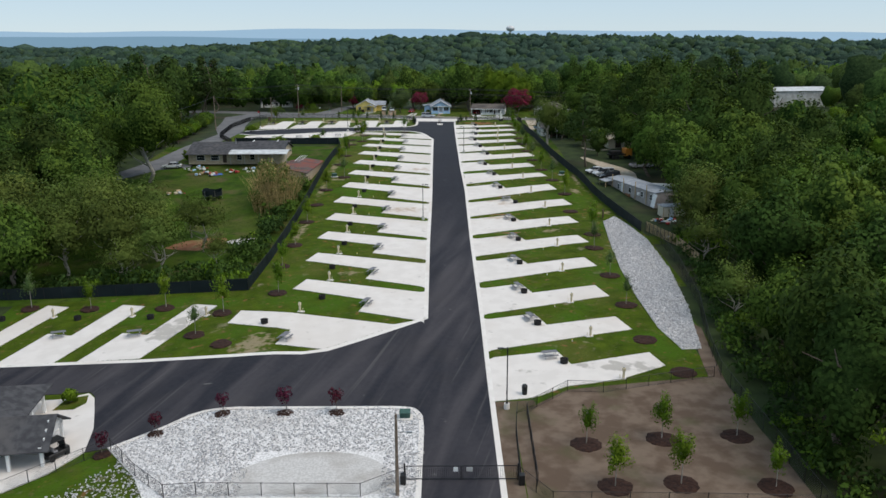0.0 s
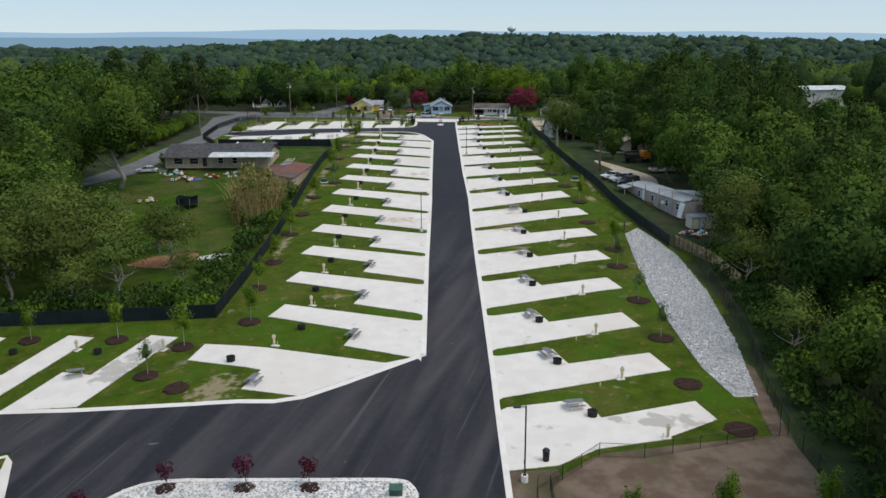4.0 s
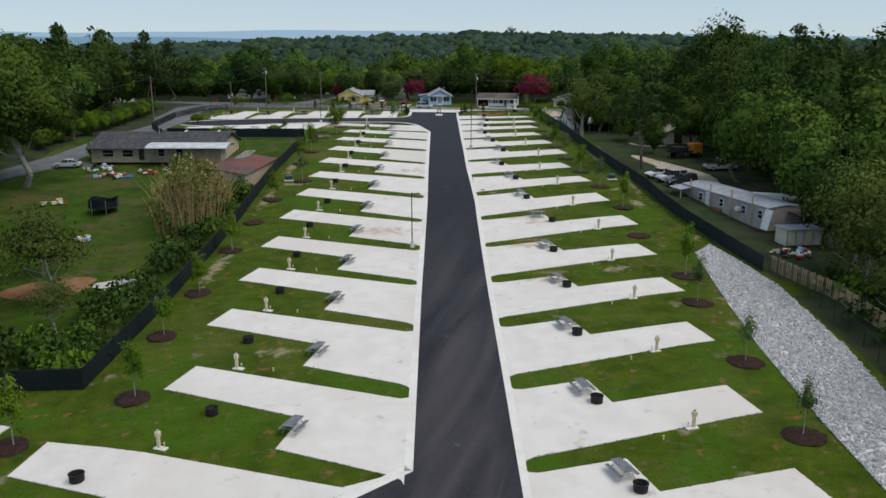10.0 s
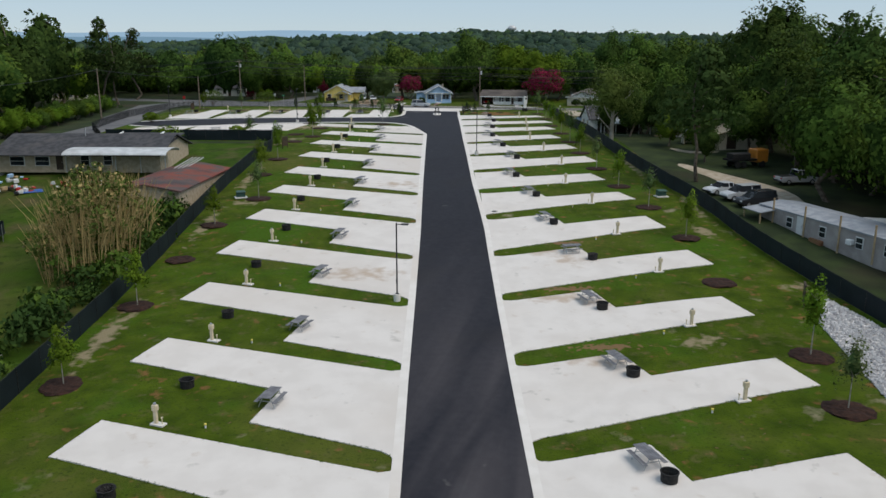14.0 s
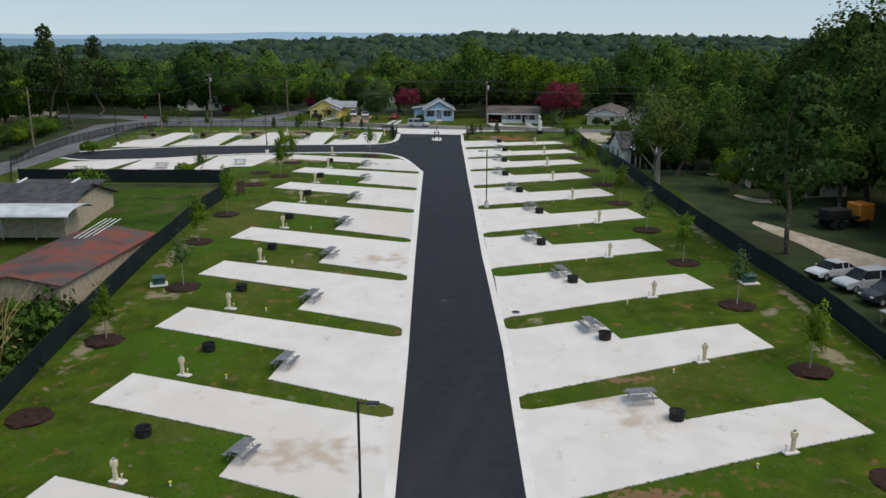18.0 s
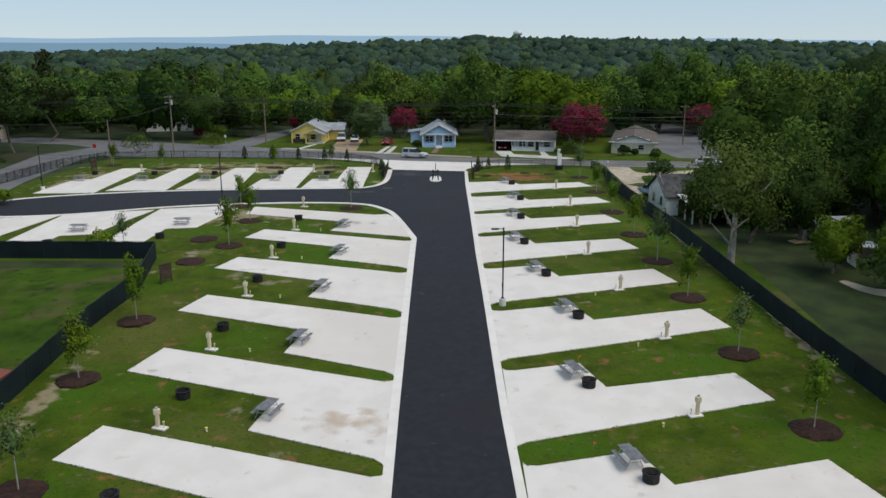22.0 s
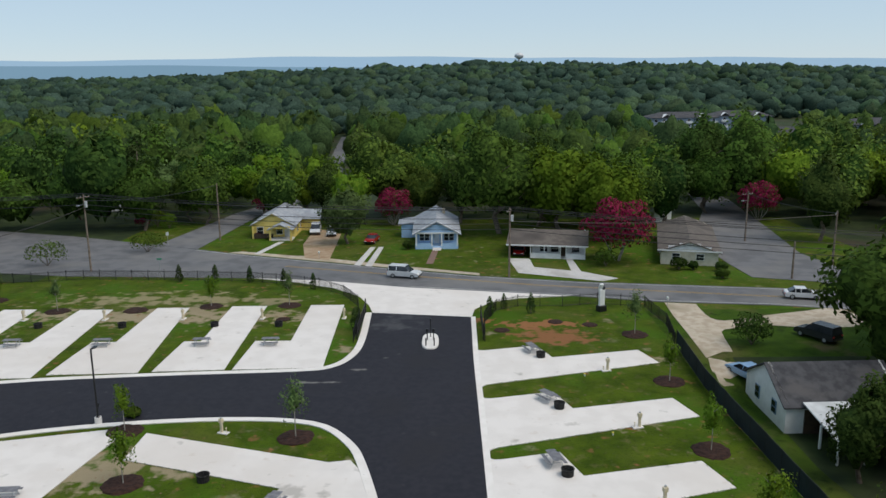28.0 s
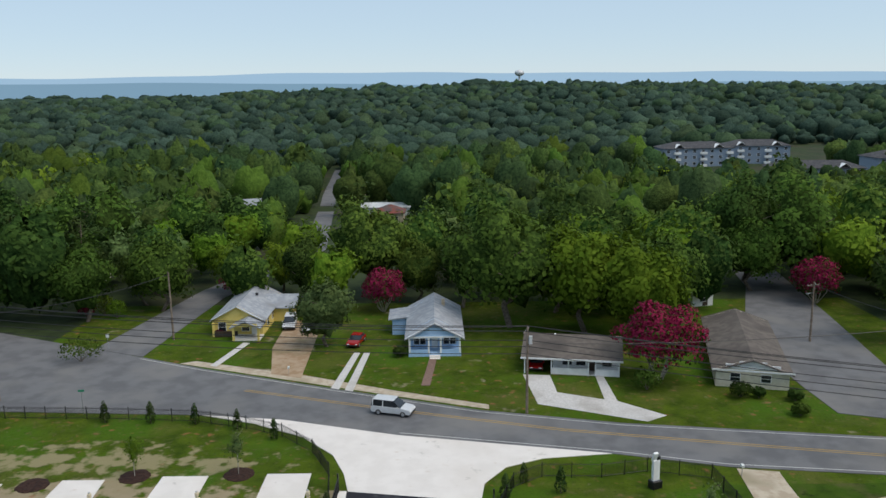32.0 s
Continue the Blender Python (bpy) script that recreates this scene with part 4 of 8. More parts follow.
TREES = []
CLEAR = [(-12, 405, 14), (-23, 408, 14), (-25, 487, 16), (-65, 412, 11), (-30.79, 275.07, 12), (-0.98, 270.86, 10), (17.53, 258.29, 9), (38.09, 258.29, 9), (-116, 283, 10), (-75, 313, 9), (150, 300, 16), (140, 272, 14), (128, 248, 9), (39.11, 192.96, 10), (46, 158, 7), (44, 141, 6), (-17, 385, 13), (-21, 440, 12), (-24, 470, 12), (46, 128, 5), (100, 185, 10), (108, 200, 13), (117, 220, 16), (126, 240, 17), (136, 260, 18), (90, 162, 8), (-14, 312, 10), (-15.5, 328, 13), (-17, 345, 14), (-18, 360, 15), (-19, 376, 15), (-28, 330, 10), (-30, 345, 11), (-33, 362, 11), (-36, 380, 11), (-38, 398, 11), (-55, 370, 8), (-61, 392, 10)]


def free(x, y, d):
    return all((x - a) ** 2 + (y - b) ** 2 > d * d for a, b in TREES) and all((x - a) ** 2 + (y - b) ** 2 > r * r for a, b, r in CLEAR)


def plant(proto, x, y, s=1.0, tall=1.0):
    TREES.append((x, y))
    return stand(proto, x, y, s, float(rngT.uniform(0, 6.28)), tall=tall)


# single trees that stand out
plant(broadleaf(72, 24, 10.0, 6400, 0.52, M_LEAF, "tall spreading oak with a pale forked trunk", M_PALEBARK, 0.20, 0.4, trunk_r=0.5, solid=0.82), -67.6, 122.8)
WISP = [broadleaf(73, 10.5, 5.0, 3600, 0.30, M_LEAF_OLIVE, "thin spreading tree with olive leaves and bare pale limbs", M_PALEBARK, 0.24, 1.2, trunk_r=0.2, solid=0.42),
        broadleaf(74, 12.0, 5.2, 3800, 0.32, M_LEAF_OLIVE, "loose feathery tree with dusty green leaves", M_PALEBARK, 0.10, 1.0, trunk_r=0.22, solid=0.6)]
for k, x, y, sc in ((0, -41.9, 74.6, 0.95), (0, -45.9, 64.5, 0.95), (1, -52.9, 65.5, 1.1), (0, -49.6, 60.6, 0.75), (1, -57.5, 73.5, 1.2), (1, -61, 64.5, 1.1), (0, -48.6, 71.0, 1.0), (1, -66, 75, 1.25), (1, -53.5, 80.5, 1.0), (0, -46.5, 83.5, 0.7), (1, -63, 84, 1.1), (1, -70, 66, 1.2), (1, -74, 76, 1.3), (0, -37.2, 66.5, 0.55), (1, 43.6, 53.5, 1.1), (1, 41.8, 71.5, 1.1), (0, 40.2, 62.5, 0.8), (1, 44.6, 80, 1.05), (0, 37.2, 40.0, 0.8)):
    plant(WISP[k], x, y, sc)
plant(NEAR[3], -64.6, 142.5, 0.3, 0.9)
plant(NEAR[1], -76.5, 158, 0.55)
plant(NEAR[3], -74.5, 166, 0.5)
for k, x, y, sc, tall in (
        (0, -78, 113, 1.15, 1), (1, -80, 130, 1.2, 1), (4, -86, 122, 1.1, 1), (1, -68, 92, 1.1, 1), (0, -75, 99, 1.2, 1), (4, -83, 107, 1.2, 1), (2, -73.5, 110, 0.9, 1), (1, -70, 101, 0.8, 1), (0, -80.5, 112.5, 0.95, 1), (1, -87.5, 110, 1.0, 1), (4, -91, 104, 1.1, 1), (3, -75.8, 117.6, 0.6, 1), (1, -83.5, 117.5, 0.7, 1),
        (0, 44.77, 199.66, 1.5, 0.82), (1, 54.02, 208.5, 1.35, 1.0), (2, 53.5, 182, 0.95, 1), (1, 38.5, 182.5, 0.7, 1),
        (1, 46.0, 120.5, 1.15, 1.0), (0, 50.5, 110, 1.12, 1), (2, 57, 119, 1.05, 1), (1, 47.6, 99.5, 1.1, 1), (4, 46.4, 89, 0.85, 1), (1, 54, 96, 1.2, 1), (0, 58.5, 131, 1.1, 1), (2, 52, 131.5, 0.95, 1), (0, 62, 108, 1.3, 1),
        (0, 55, 147, 1.15, 1), (2, 56, 161, 1.1, 1), (1, 53.5, 166, 1.0, 1), (2, 63, 178, 1.45, 1), (2, 57.5, 173, 1.3, 1), (0, 68.35, 187.63, 1.45, 1), (2, 60.36, 188.72, 1.25, 1), (1, 54, 160, 1.2, 1), (0, 64, 146, 1.1, 1), (2, 69, 165, 1.1, 1), (4, 46.5, 74, 0.75, 1)):
    plant(NEAR[k], x, y, sc, tall)
plant(pine(62, 17.5, 6.6, 2600, 0.55, M_PINE, "broad-boughed pine beside the screened fence"), 33.6, 132)
for k, x, y, sc in ((1, 47, 149.5, 0.8), (0, 43.5, 184, 0.95), (3, 52, 178, 0.9)):
    plant(NEAR[k], x, y, sc)
for x, y, sc in ((73, 178, 0.95), (69.95, 191.93, 0.85)):
    plant(PINES[int(rngT.integers(2))], x, y, sc)
plant(broadleaf(71, 14.2, 5.4, 6000, 0.28, M_LEAF_OLIVE, "open-crowned pale tree with a forked grey trunk", M_PALEBARK, 0.2, 1.4, trunk_r=0.42, solid=0.55), 27.7, 159.8, 0.96)
for k, x, y, sc in ((4, 31.8, 181.8, 0.55), (1, 36.5, 184.5, 0.7), (4, 46.5, 161, 0.8), (4, 38.6, 144.5, 0.4), (4, 50.5, 140, 0.95), (2, 51.5, 152, 0.95), (4, 47.5, 181, 0.8), (2, 48.5, 188, 0.95), (1, 53, 124, 0.9), (2, 60, 127, 1.35), (0, 66, 137, 1.4), (2, 57.5, 138.5, 1.25), (2, 69, 124, 1.4), (0, 54.5, 171, 1.0)):
    plant(NEAR[k], x, y, sc)
plant(NEAR[5], -17.43, 267.18, 0.95, 1.0)
plant(NEAR[0], 10.33, 276.13, 1.55, 0.95)
plant(NEAR[2], 18.55, 284.57, 1.1)
plant(NEAR[0], -13.31, 298.07, 1.4, 0.92)
plant(NEAR[1], -49.29, 288.79, 1.1)
plant(NEAR[0], -59.57, 282.46, 1.0)
plant(NEAR[3], -30.79, 302.17, 0.9)
plant(NEAR[0], 66, 300, 1.5)
plant(NEAR[2], 58, 306, 1.3)
plant(NEAR[3], 21.64, 272.96, 1.55)
plant(NEAR[3], 28.83, 268.75, 1.4)
plant(NEAR[1], 35, 277.19, 1.2)
plant(NEAR[4], 3.13, 288.79, 0.95)
plant(NEAR[1], -5.09, 292.95, 0.9)
plant(NEAR[4], -24.62, 292.95, 0.85)
plant(NEAR[1], 20.61, 289.85, 1.2)
plant(NEAR[1], -53.41, 292.95, 0.85)
plant(NEAR[3], -40, 302, 0.9)
plant(NEAR[1], 56.59, 298.07, 1.1)
plant(NEAR[4], 66.87, 266.66, 1.0)
for x, y, s in ((97, 232, 1.15), (104, 240, 1.2), (92.57, 249.82, 1.1), (110, 228, 1.1), (-100, 262, 1.0), (-94.53, 277.19, 1.05), (-108, 250, 1.0), (-78.08, 296.02, 0.9), (-66, 300, 0.95), (-63.69, 291.92, 0.8)):
    plant(PINES[int(rngT.integers(2))], x, y, s)
RED1 = crape(81, 10.2, 5.9, 4600, 0.42)
for x, y, sc in ((-86, 236, 1.1), (-93, 222, 1.2), (-101, 240, 1.15), (-90, 252, 1.0), (-107, 226, 1.25), (-98, 208, 1.15)):
    plant(PINES[int(rngT.integers(2))], x, y, sc)
plant(RED1, 27.6, 251.43)
plant(RED1, 64.3, 288.79, 0.8)
plant(RED1, -10.44, 286.68, 0.75)
plant(RED1, -37.99, 297.05, 0.6)

for i in range(26):
    plant(NEAR[3 if i % 3 else 1], float(np.interp(150 + 3 * i, [150, 184, 216, 228], [-78, -74, -80, -83.5])) + rngT.uniform(-3, 0.6), 150 + 3 * i, float(rngT.uniform(0.34, 0.5)), 0.75)

REGIONS = [
    ([(34, -50), (34, 15), (37.5, 40), (39.5, 62), (41, 74), (48, 84), (70, 90), (70, -50)], 6.9, NEAR[:5], (0.7, 1.2)),
    ([(70, -50), (70, 90), (125, 90), (125, -50)], 9.4, None, (0.75, 1.15)),
    ([(49, 88), (52, 104), (54, 128), (62, 150), (80, 150), (80, 88)], 8.0, NEAR[:5], (0.75, 1.15)),
    ([(80, 88), (125, 88), (125, 215), (70, 205), (62, 152)], 8.6, None, (0.6, 0.9)),
    ([(41, 142), (48, 134), (54, 150), (50, 170), (40, 182), (31.5, 184), (30.5, 166), (35, 157)], 5.6, NEAR[:5], (0.5, 0.85)),
    ([(38, 160), (62, 152), (70, 205), (46, 190), (42, 172)], 8.0, NEAR[:5], (0.75, 1.0)),
    ([(-80, 58.5), (-62, 58.5), (-58, 76), (-62, 90), (-80, 94)], 6.6, [WISP[1], NEAR[1], WISP[1], NEAR[0]], (0.7, 1.05)),
    ([(-105, 60), (-80, 60), (-80, 94), (-70, 98), (-74, 118), (-80, 128), (-92, 134), (-105, 130)], 7.0, NEAR, (0.85, 1.15)),
    ([(-170, 40), (-105, 50), (-90, 132), (-83, 160), (-82.5, 228), (-90, 258), (-170, 270)], 7.6, None, (0.85, 1.3)),
    ([(-34, 288), (46, 280), (47, 345), (-27, 345)], 8.2, None, (0.78, 1.1)),
    ([(-135, 285), (-62, 281), (-52, 290), (-48, 300), (-40, 345), (-135, 345)], 8.0, None, (0.8, 1.2)),
    ([(63, 288), (140, 240), (150, 345), (61, 345)], 8.4, None, (0.9, 1.3)),
]
def crowns(rng, h, r, n, size, kinds=12):
    """Crown shapes for joined woodland."""
    out = []
    for _ in range(kinds):
        lobes = [(0, 0, 0.48 * h, 0.78 * r, 0.78 * r, 0.38 * h)]
        for i in range(16):
            z = 1 - 1.4 * (i + 0.5) / 16
            a, w = 2.4 * i + rng.normal() * 0.3, r * math.sqrt(1 - z * z) * rng.uniform(0.6, 0.9)
            lr = r * rng.uniform(0.24, 0.42)
            lobes.append((w * math.cos(a), w * math.sin(a), h * (0.5 + 0.4 * z * rng.uniform(0.8, 1.1)), lr, lr, lr * 0.75))
        out.append(leaf_cloud(rng, lobes, n, size, -0.3, 0.35))
    return out


def dome(rng, h, r, rings, seg):
    """A lumpy crown as a closed cap: its points row by row, bulging where the boughs end."""
    bul = rng.normal(size=(15, 3))
    bul[:, 2] = np.abs(bul[:, 2])
    bul /= np.linalg.norm(bul, axis=1, keepdims=True)
    el = np.linspace(-0.25, 1.5, rings)[:, None]
    az = np.linspace(0, 2 * math.pi, seg, endpoint=False)[None, :] + rng.uniform(0, 6)
    d = np.stack([np.cos(el) * np.cos(az), np.cos(el) * np.sin(az), np.sin(el) + 0 * az], -1)
    k = 0.62 + 0.42 * np.exp(-11 * (1 - (d @ bul.T).max(-1))) + rng.normal(0, 0.07, d.shape[:2])
    p = d * k[..., None] * (r, r, 0.52 * h)
    p[..., 2] += 0.45 * h
    p[0] *= (0.7, 0.7, 0.35)
    return p.reshape(-1, 3)


def canopy(name, spots, h, r, rings, seg, rng, mats, share):
    """One joined mesh of lumpy crowns at those spots (x, y, scale)."""
    shapes = [dome(rng, h, r, rings, seg) for _ in range(14)]
    i, j = np.meshgrid(np.arange(rings - 1), np.arange(seg), indexing="ij")
    q = np.stack([i * seg + j, i * seg + (j + 1) % seg, (i + 1) * seg + (j + 1) % seg, (i + 1) * seg + j], -1).reshape(-1, 4)
    co, fa = [], []
    for x, y, s in spots:
        c = shapes[int(rng.integers(14))] * (s * rng.uniform(0.85, 1.15), s * rng.uniform(0.85, 1.15), s * rng.uniform(0.85, 1.3))
        a = rng.uniform(0, 6.28)
        c = c @ np.array([[math.cos(a), math.sin(a), 0], [-math.sin(a), math.cos(a), 0], [0, 0, 1]])
        fa.append(q + len(co) * rings * seg)
        co.append(c + (x, y, gz(x, y) - 0.5))
    me = bpy.data.meshes.new(name)
    me.from_pydata(np.concatenate(co), [], np.concatenate(fa))
    for m in mats:
        me.materials.append(m)
    me.polygons.foreach_set("material_index", np.repeat(rng.choice(len(mats), len(co), p=share), len(q)))
    me.polygons.foreach_set("use_smooth", np.ones(len(me.polygons), bool))
    return tagged(new(name, me), "dense green woodland of mixed hardwoods and pines", "woodland", kind="stuff")


def woodland(name, spots, shapes, rng, mats=None):
    """One joined mesh of crowns at those spots (x, y, scale)."""
    out = []
    for x, y, s in spots:
        c = shapes[int(rng.integers(len(shapes)))] * (s, s, s * rng.uniform(0.85, 1.25))
        a = rng.uniform(0, 6.28)
        rot = np.array([[math.cos(a), -math.sin(a), 0], [math.sin(a), math.cos(a), 0], [0, 0, 1]])
        c = c @ rot.T
        c[:, :4] += (x, y, gz(x, y) - 0.5)
        c[:, 4] /= np.linalg.norm(c[:, 4], axis=1, keepdims=True)
        out.append(c)
    m = rng.random(len(out))
    idx = np.repeat(np.where(m < 0.4, 0, np.where(m < 0.68, 1, np.where(m < 0.9, 2, 3))), shapes[0].shape[0])
    ob = new(name, quads(name, np.concatenate(out), mats or [M_FARWOOD, M_LEAF_DARK, M_LEAF, M_LEAF_LIGHT], idx))
    return tagged(ob, "dense green woodland of mixed hardwoods", "woodland", kind="stuff")


def joined_trees(spots, rng):
    """Woodland behind the first trees, crown by crown in one mesh."""
    co, no, fa, mi, at = [], [], [], [], 0
    for x, y, s in spots:
        v, w, f, m = MID[int(rng.integers(len(MID)))]
        a, tall = rng.uniform(0, 6.28), rng.uniform(0.85, 1.15)
        rot = np.array([[math.cos(a), math.sin(a), 0], [-math.sin(a), math.cos(a), 0], [0, 0, 1]])
        co.append((v * (s, s, s * tall)) @ rot + (x, y, gz(x, y) - 0.3))
        no.append(w @ rot)
        fa.append(f + at)
        mi.append(m)
        at += len(v)
    me = bpy.data.meshes.new("woodland")
    me.from_pydata(np.concatenate(co), [], np.concatenate(fa))
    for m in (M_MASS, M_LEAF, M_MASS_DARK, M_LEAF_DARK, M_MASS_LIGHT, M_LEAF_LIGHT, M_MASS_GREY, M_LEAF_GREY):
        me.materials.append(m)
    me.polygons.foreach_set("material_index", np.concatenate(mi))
    me.polygons.foreach_set("use_smooth", np.ones(len(me.polygons), bool))
    me.normals_split_custom_set_from_vertices(np.concatenate(no))
    return tagged(new("woodland", me), "dense green woodland of mixed hardwoods", "woodland", kind="stuff")


for poly, gap, kinds, (s0, s1) in REGIONS:
    xs, ys = [p[0] for p in poly], [p[1] for p in poly]
    tries = int(8.0 * (max(xs) - min(xs)) * (max(ys) - min(ys)) / gap ** 2)
    spots = []
    for _ in range(tries):
        x, y = rngT.uniform(min(xs), max(xs)), rngT.uniform(min(ys), max(ys))
        if inside((x, y), poly) and free(x, y, gap):
            s = float(rngT.uniform(s0, s1))
            if kinds:
                plant(kinds[int(rngT.integers(len(kinds)))], x, y, s, float(rngT.uniform(0.9, 1.12)))
            else:
                TREES.append((x, y))
                spots.append((x, y, s))
    if spots:
        joined_trees(spots, rngT)


OPEN_STRIPS = [([-15, -18, -21.5], [345, 372, 398], 8), ([-29, -37.5, -47, -56], [330, 400, 470, 571], 6.0), ([-50, -62], [350, 404], 5)]


def far_woods(name, y0, y1, gap, r, h, rings, seg, sides=False, mats=None, share=None):
    """A stretch of distant woodland over the ground."""
    rng = np.random.default_rng(int(y0))
    spots, tufts = [], []
    for gy in np.arange(y0, y1, gap):
        half = 60 + 0.57 * (gy + 60)
        for gx in np.arange(-half, half, gap):
            x, y = gx + rng.uniform(-0.5, 0.5) * gap, gy + rng.uniform(-0.5, 0.5) * gap
            if sides and (abs(x) < (125 if x > 0 else 135) or any((x - a) ** 2 + (y - b) ** 2 < (q + 3) ** 2 for a, b, q in CLEAR)):
                continue
            if not sides and (any(ys[0] < y < ys[-1] and abs(x - np.interp(y, ys, xs)) < w for xs, ys, w in OPEN_STRIPS) or any((x - a) ** 2 + (y - b) ** 2 < q * q for a, b, q in CLEAR) or 105 < x < 190 and 480 < y < 620 or 185 < x < 260 and 560 < y < 680):
                continue
            s = rng.choice([0.55, 0.7, 0.85, 1.0, 1.15, 1.35])
            if 60 < x < 210 and 370 < y < 520:
                s *= 0.8
            spots.append((x, y, s))
            if rng.random() < 0.45:
                tufts.append((x + rng.uniform(-3, 3), y - rng.uniform(0, 4), s * rng.uniform(0.7, 1.08)))
    canopy(name, spots, h, r, rings, seg, rng, mats or [M_WOOD, M_WOOD_DARK, M_WOOD_LIGHT], share or [0.46, 0.36, 0.18])
    return tufts, rng


tufts, rngW = far_woods("woodland", 340, 560, 8.0, 5.0, 12, 7, 12)
woodland("woodland_edge", [q for q in tufts if q[1] < 520], crowns(rngW, 13, 5.6, 90, 1.3), rngW)
far_woods("woodland", 60, 340, 11.5, 6.6, 14, 6, 10, True)
# from here on the crowns wear the haze-tinted colours
tufts, rngW = far_woods("woodland", 560, 1300, 11.5, 6.8, 10, 5, 8, False, [M_WOOD_HAZE, M_HAZE_DARK, M_HAZE_MID], [0.4, 0.3, 0.3])
far_woods("woodland", 1300, 2700, 34, 19, 13, 4, 7, False, [M_WOOD_HAZE, M_HAZE_DARK, M_HAZE_MID], [0.6, 0.25, 0.15])


def ridge(name, y, z0, amp, seed, c):
    rnd = random.Random(seed)
    ph = [rnd.uniform(0, 6) for _ in range(5)]
    bm = B()
    rows = []
    for i in range(121):
        x = -4200 + 70 * i
        h = z0 + amp * (0.5 * math.sin(x / 900 + ph[0]) + 0.3 * math.sin(x / 380 + ph[1]) + 0.12 * math.sin(x / 120 + ph[2])) - x * 0.007
        rows.append((bm.verts.new((x, y, -60)), bm.verts.new((x, y + 60, h)), bm.verts.new((x, y + 160, -60))))
    for a, b in zip(rows, rows[1:]):
        bm.faces.new((a[0], b[0], b[1], a[1]))
        bm.faces.new((a[1], b[1], b[2], a[2]))
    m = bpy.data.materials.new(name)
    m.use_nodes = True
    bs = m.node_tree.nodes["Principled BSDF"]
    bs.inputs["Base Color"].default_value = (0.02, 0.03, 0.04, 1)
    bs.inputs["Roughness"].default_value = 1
    # blue haze over the hills is painted on as a glow
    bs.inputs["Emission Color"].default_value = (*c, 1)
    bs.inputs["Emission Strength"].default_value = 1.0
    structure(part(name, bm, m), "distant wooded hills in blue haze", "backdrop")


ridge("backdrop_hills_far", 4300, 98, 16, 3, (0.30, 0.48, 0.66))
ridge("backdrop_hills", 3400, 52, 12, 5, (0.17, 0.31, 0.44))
# ---------------------------------------------------------------- park furniture
def put(x, y, rz=0.0, dz=0.06):
    return pose(x, y, gz(x, y) + dz, 0, 0, rz)


def picnic_table():
    t = thing("picnic_table", "grey plank picnic table with two benches on the concrete", "table", group="picnic tables")
    for i in range(5):
        part("plank", boxes((0, -0.31 + 0.155 * i, 0.75, 1.85, 0.14, 0.04), bevel=0.006), M_GREYPL, t)
    for s in (-1, 1):
        b = part("bench", boxes((0, s * 0.62 - 0.07, 0.45, 1.85, 0.13, 0.04), (0, s * 0.62 + 0.07, 0.45, 1.85, 0.13, 0.04), bevel=0.006), M_GREYPL, t)
        bm = B()
        x = s * 0.66
        for e in (-1, 1):
            cyl(bm, (x, e * 0.55, 0), (x, e * 0.22, 0.73), 0.03, n=6)
        cyl(bm, (x, -0.72, 0.42), (x, 0.72, 0.42), 0.026, n=6)
        cyl(bm, (x, -0.34, 0.71), (x, 0.34, 0.71), 0.026, n=6)
        part("leg_frame", bm, M_STEEL, t, "galvanised tube leg frame")
    return t


def fire_ring():
    t = thing("fire_ring", "black steel fire ring with a hinged grate", "fire ring", group="fire rings")
    bm = B()
    n, prof = 20, ((0.46, 0), (0.47, 0.50), (0.52, 0.52), (0.52, 0.56), (0.43, 0.56), (0.425, 0.10), (0.0, 0.09))
    rings = [[bm.verts.new((r * math.cos(6.2832 * i / n), r * math.sin(6.2832 * i / n), z)) for i in range(n)] for r, z in prof[:-1]]
    for a, b in zip(rings, rings[1:]):
        for i in range(n):
            bm.faces.new((a[i], a[(i + 1) % n], b[(i + 1) % n], b[i]))
    bm.faces.new(rings[-1])
    part("steel_wall", bm, M_CHAR, t)
    bm = B()
    for k in range(7):
        y = -0.27 + 0.09 * k
        w = math.sqrt(0.42 ** 2 - y * y)
        cyl(bm, (-w, y, 0.57), (w, y, 0.57), 0.008, n=5)
    cyl(bm, (0, -0.36, 0.54), (0, 0.36, 0.54), 0.01, n=5)
    part("grate", bm, M_BLACK, t, "black bar grate")
    return t


def pedestal():
    t = thing("utility_pedestal", "cream power and water pedestal on a small footing", "utility pedestal", group="utility pedestals")
    part("footing", boxes((0.15, 0, 0.05, 0.95, 0.5, 0.12), bevel=0.02), M_KERB, t, "rough concrete footing")
    part("post", boxes((0, 0, 0.55, 0.22, 0.2, 0.95), bevel=0.02), M_CREAM, t)
    h = part("meter_box", boxes((0, 0, 1.12, 0.36, 0.28, 0.38), bevel=0.03), M_CREAM, t)
    part("cover", boxes((0, -0.15, 1.08, 0.28, 0.025, 0.26), bevel=0.008), M_CREAM, h)
    bm = B()
    cyl(bm, (0, 0, 1.31), (0, 0, 1.43), 0.09, 0.085, 10)
    part("meter", bm, M_STEEL, h, "round glass power meter")
    bm = B()
    cyl(bm, (0.45, 0, 0.1), (0.45, 0, 0.5), 0.03, n=6)
    box(bm, 0.45, 0, 0.52, 0.08, 0.16, 0.07, 0.01)
    part("water_tap", bm, M_CREAM, t)
    return t


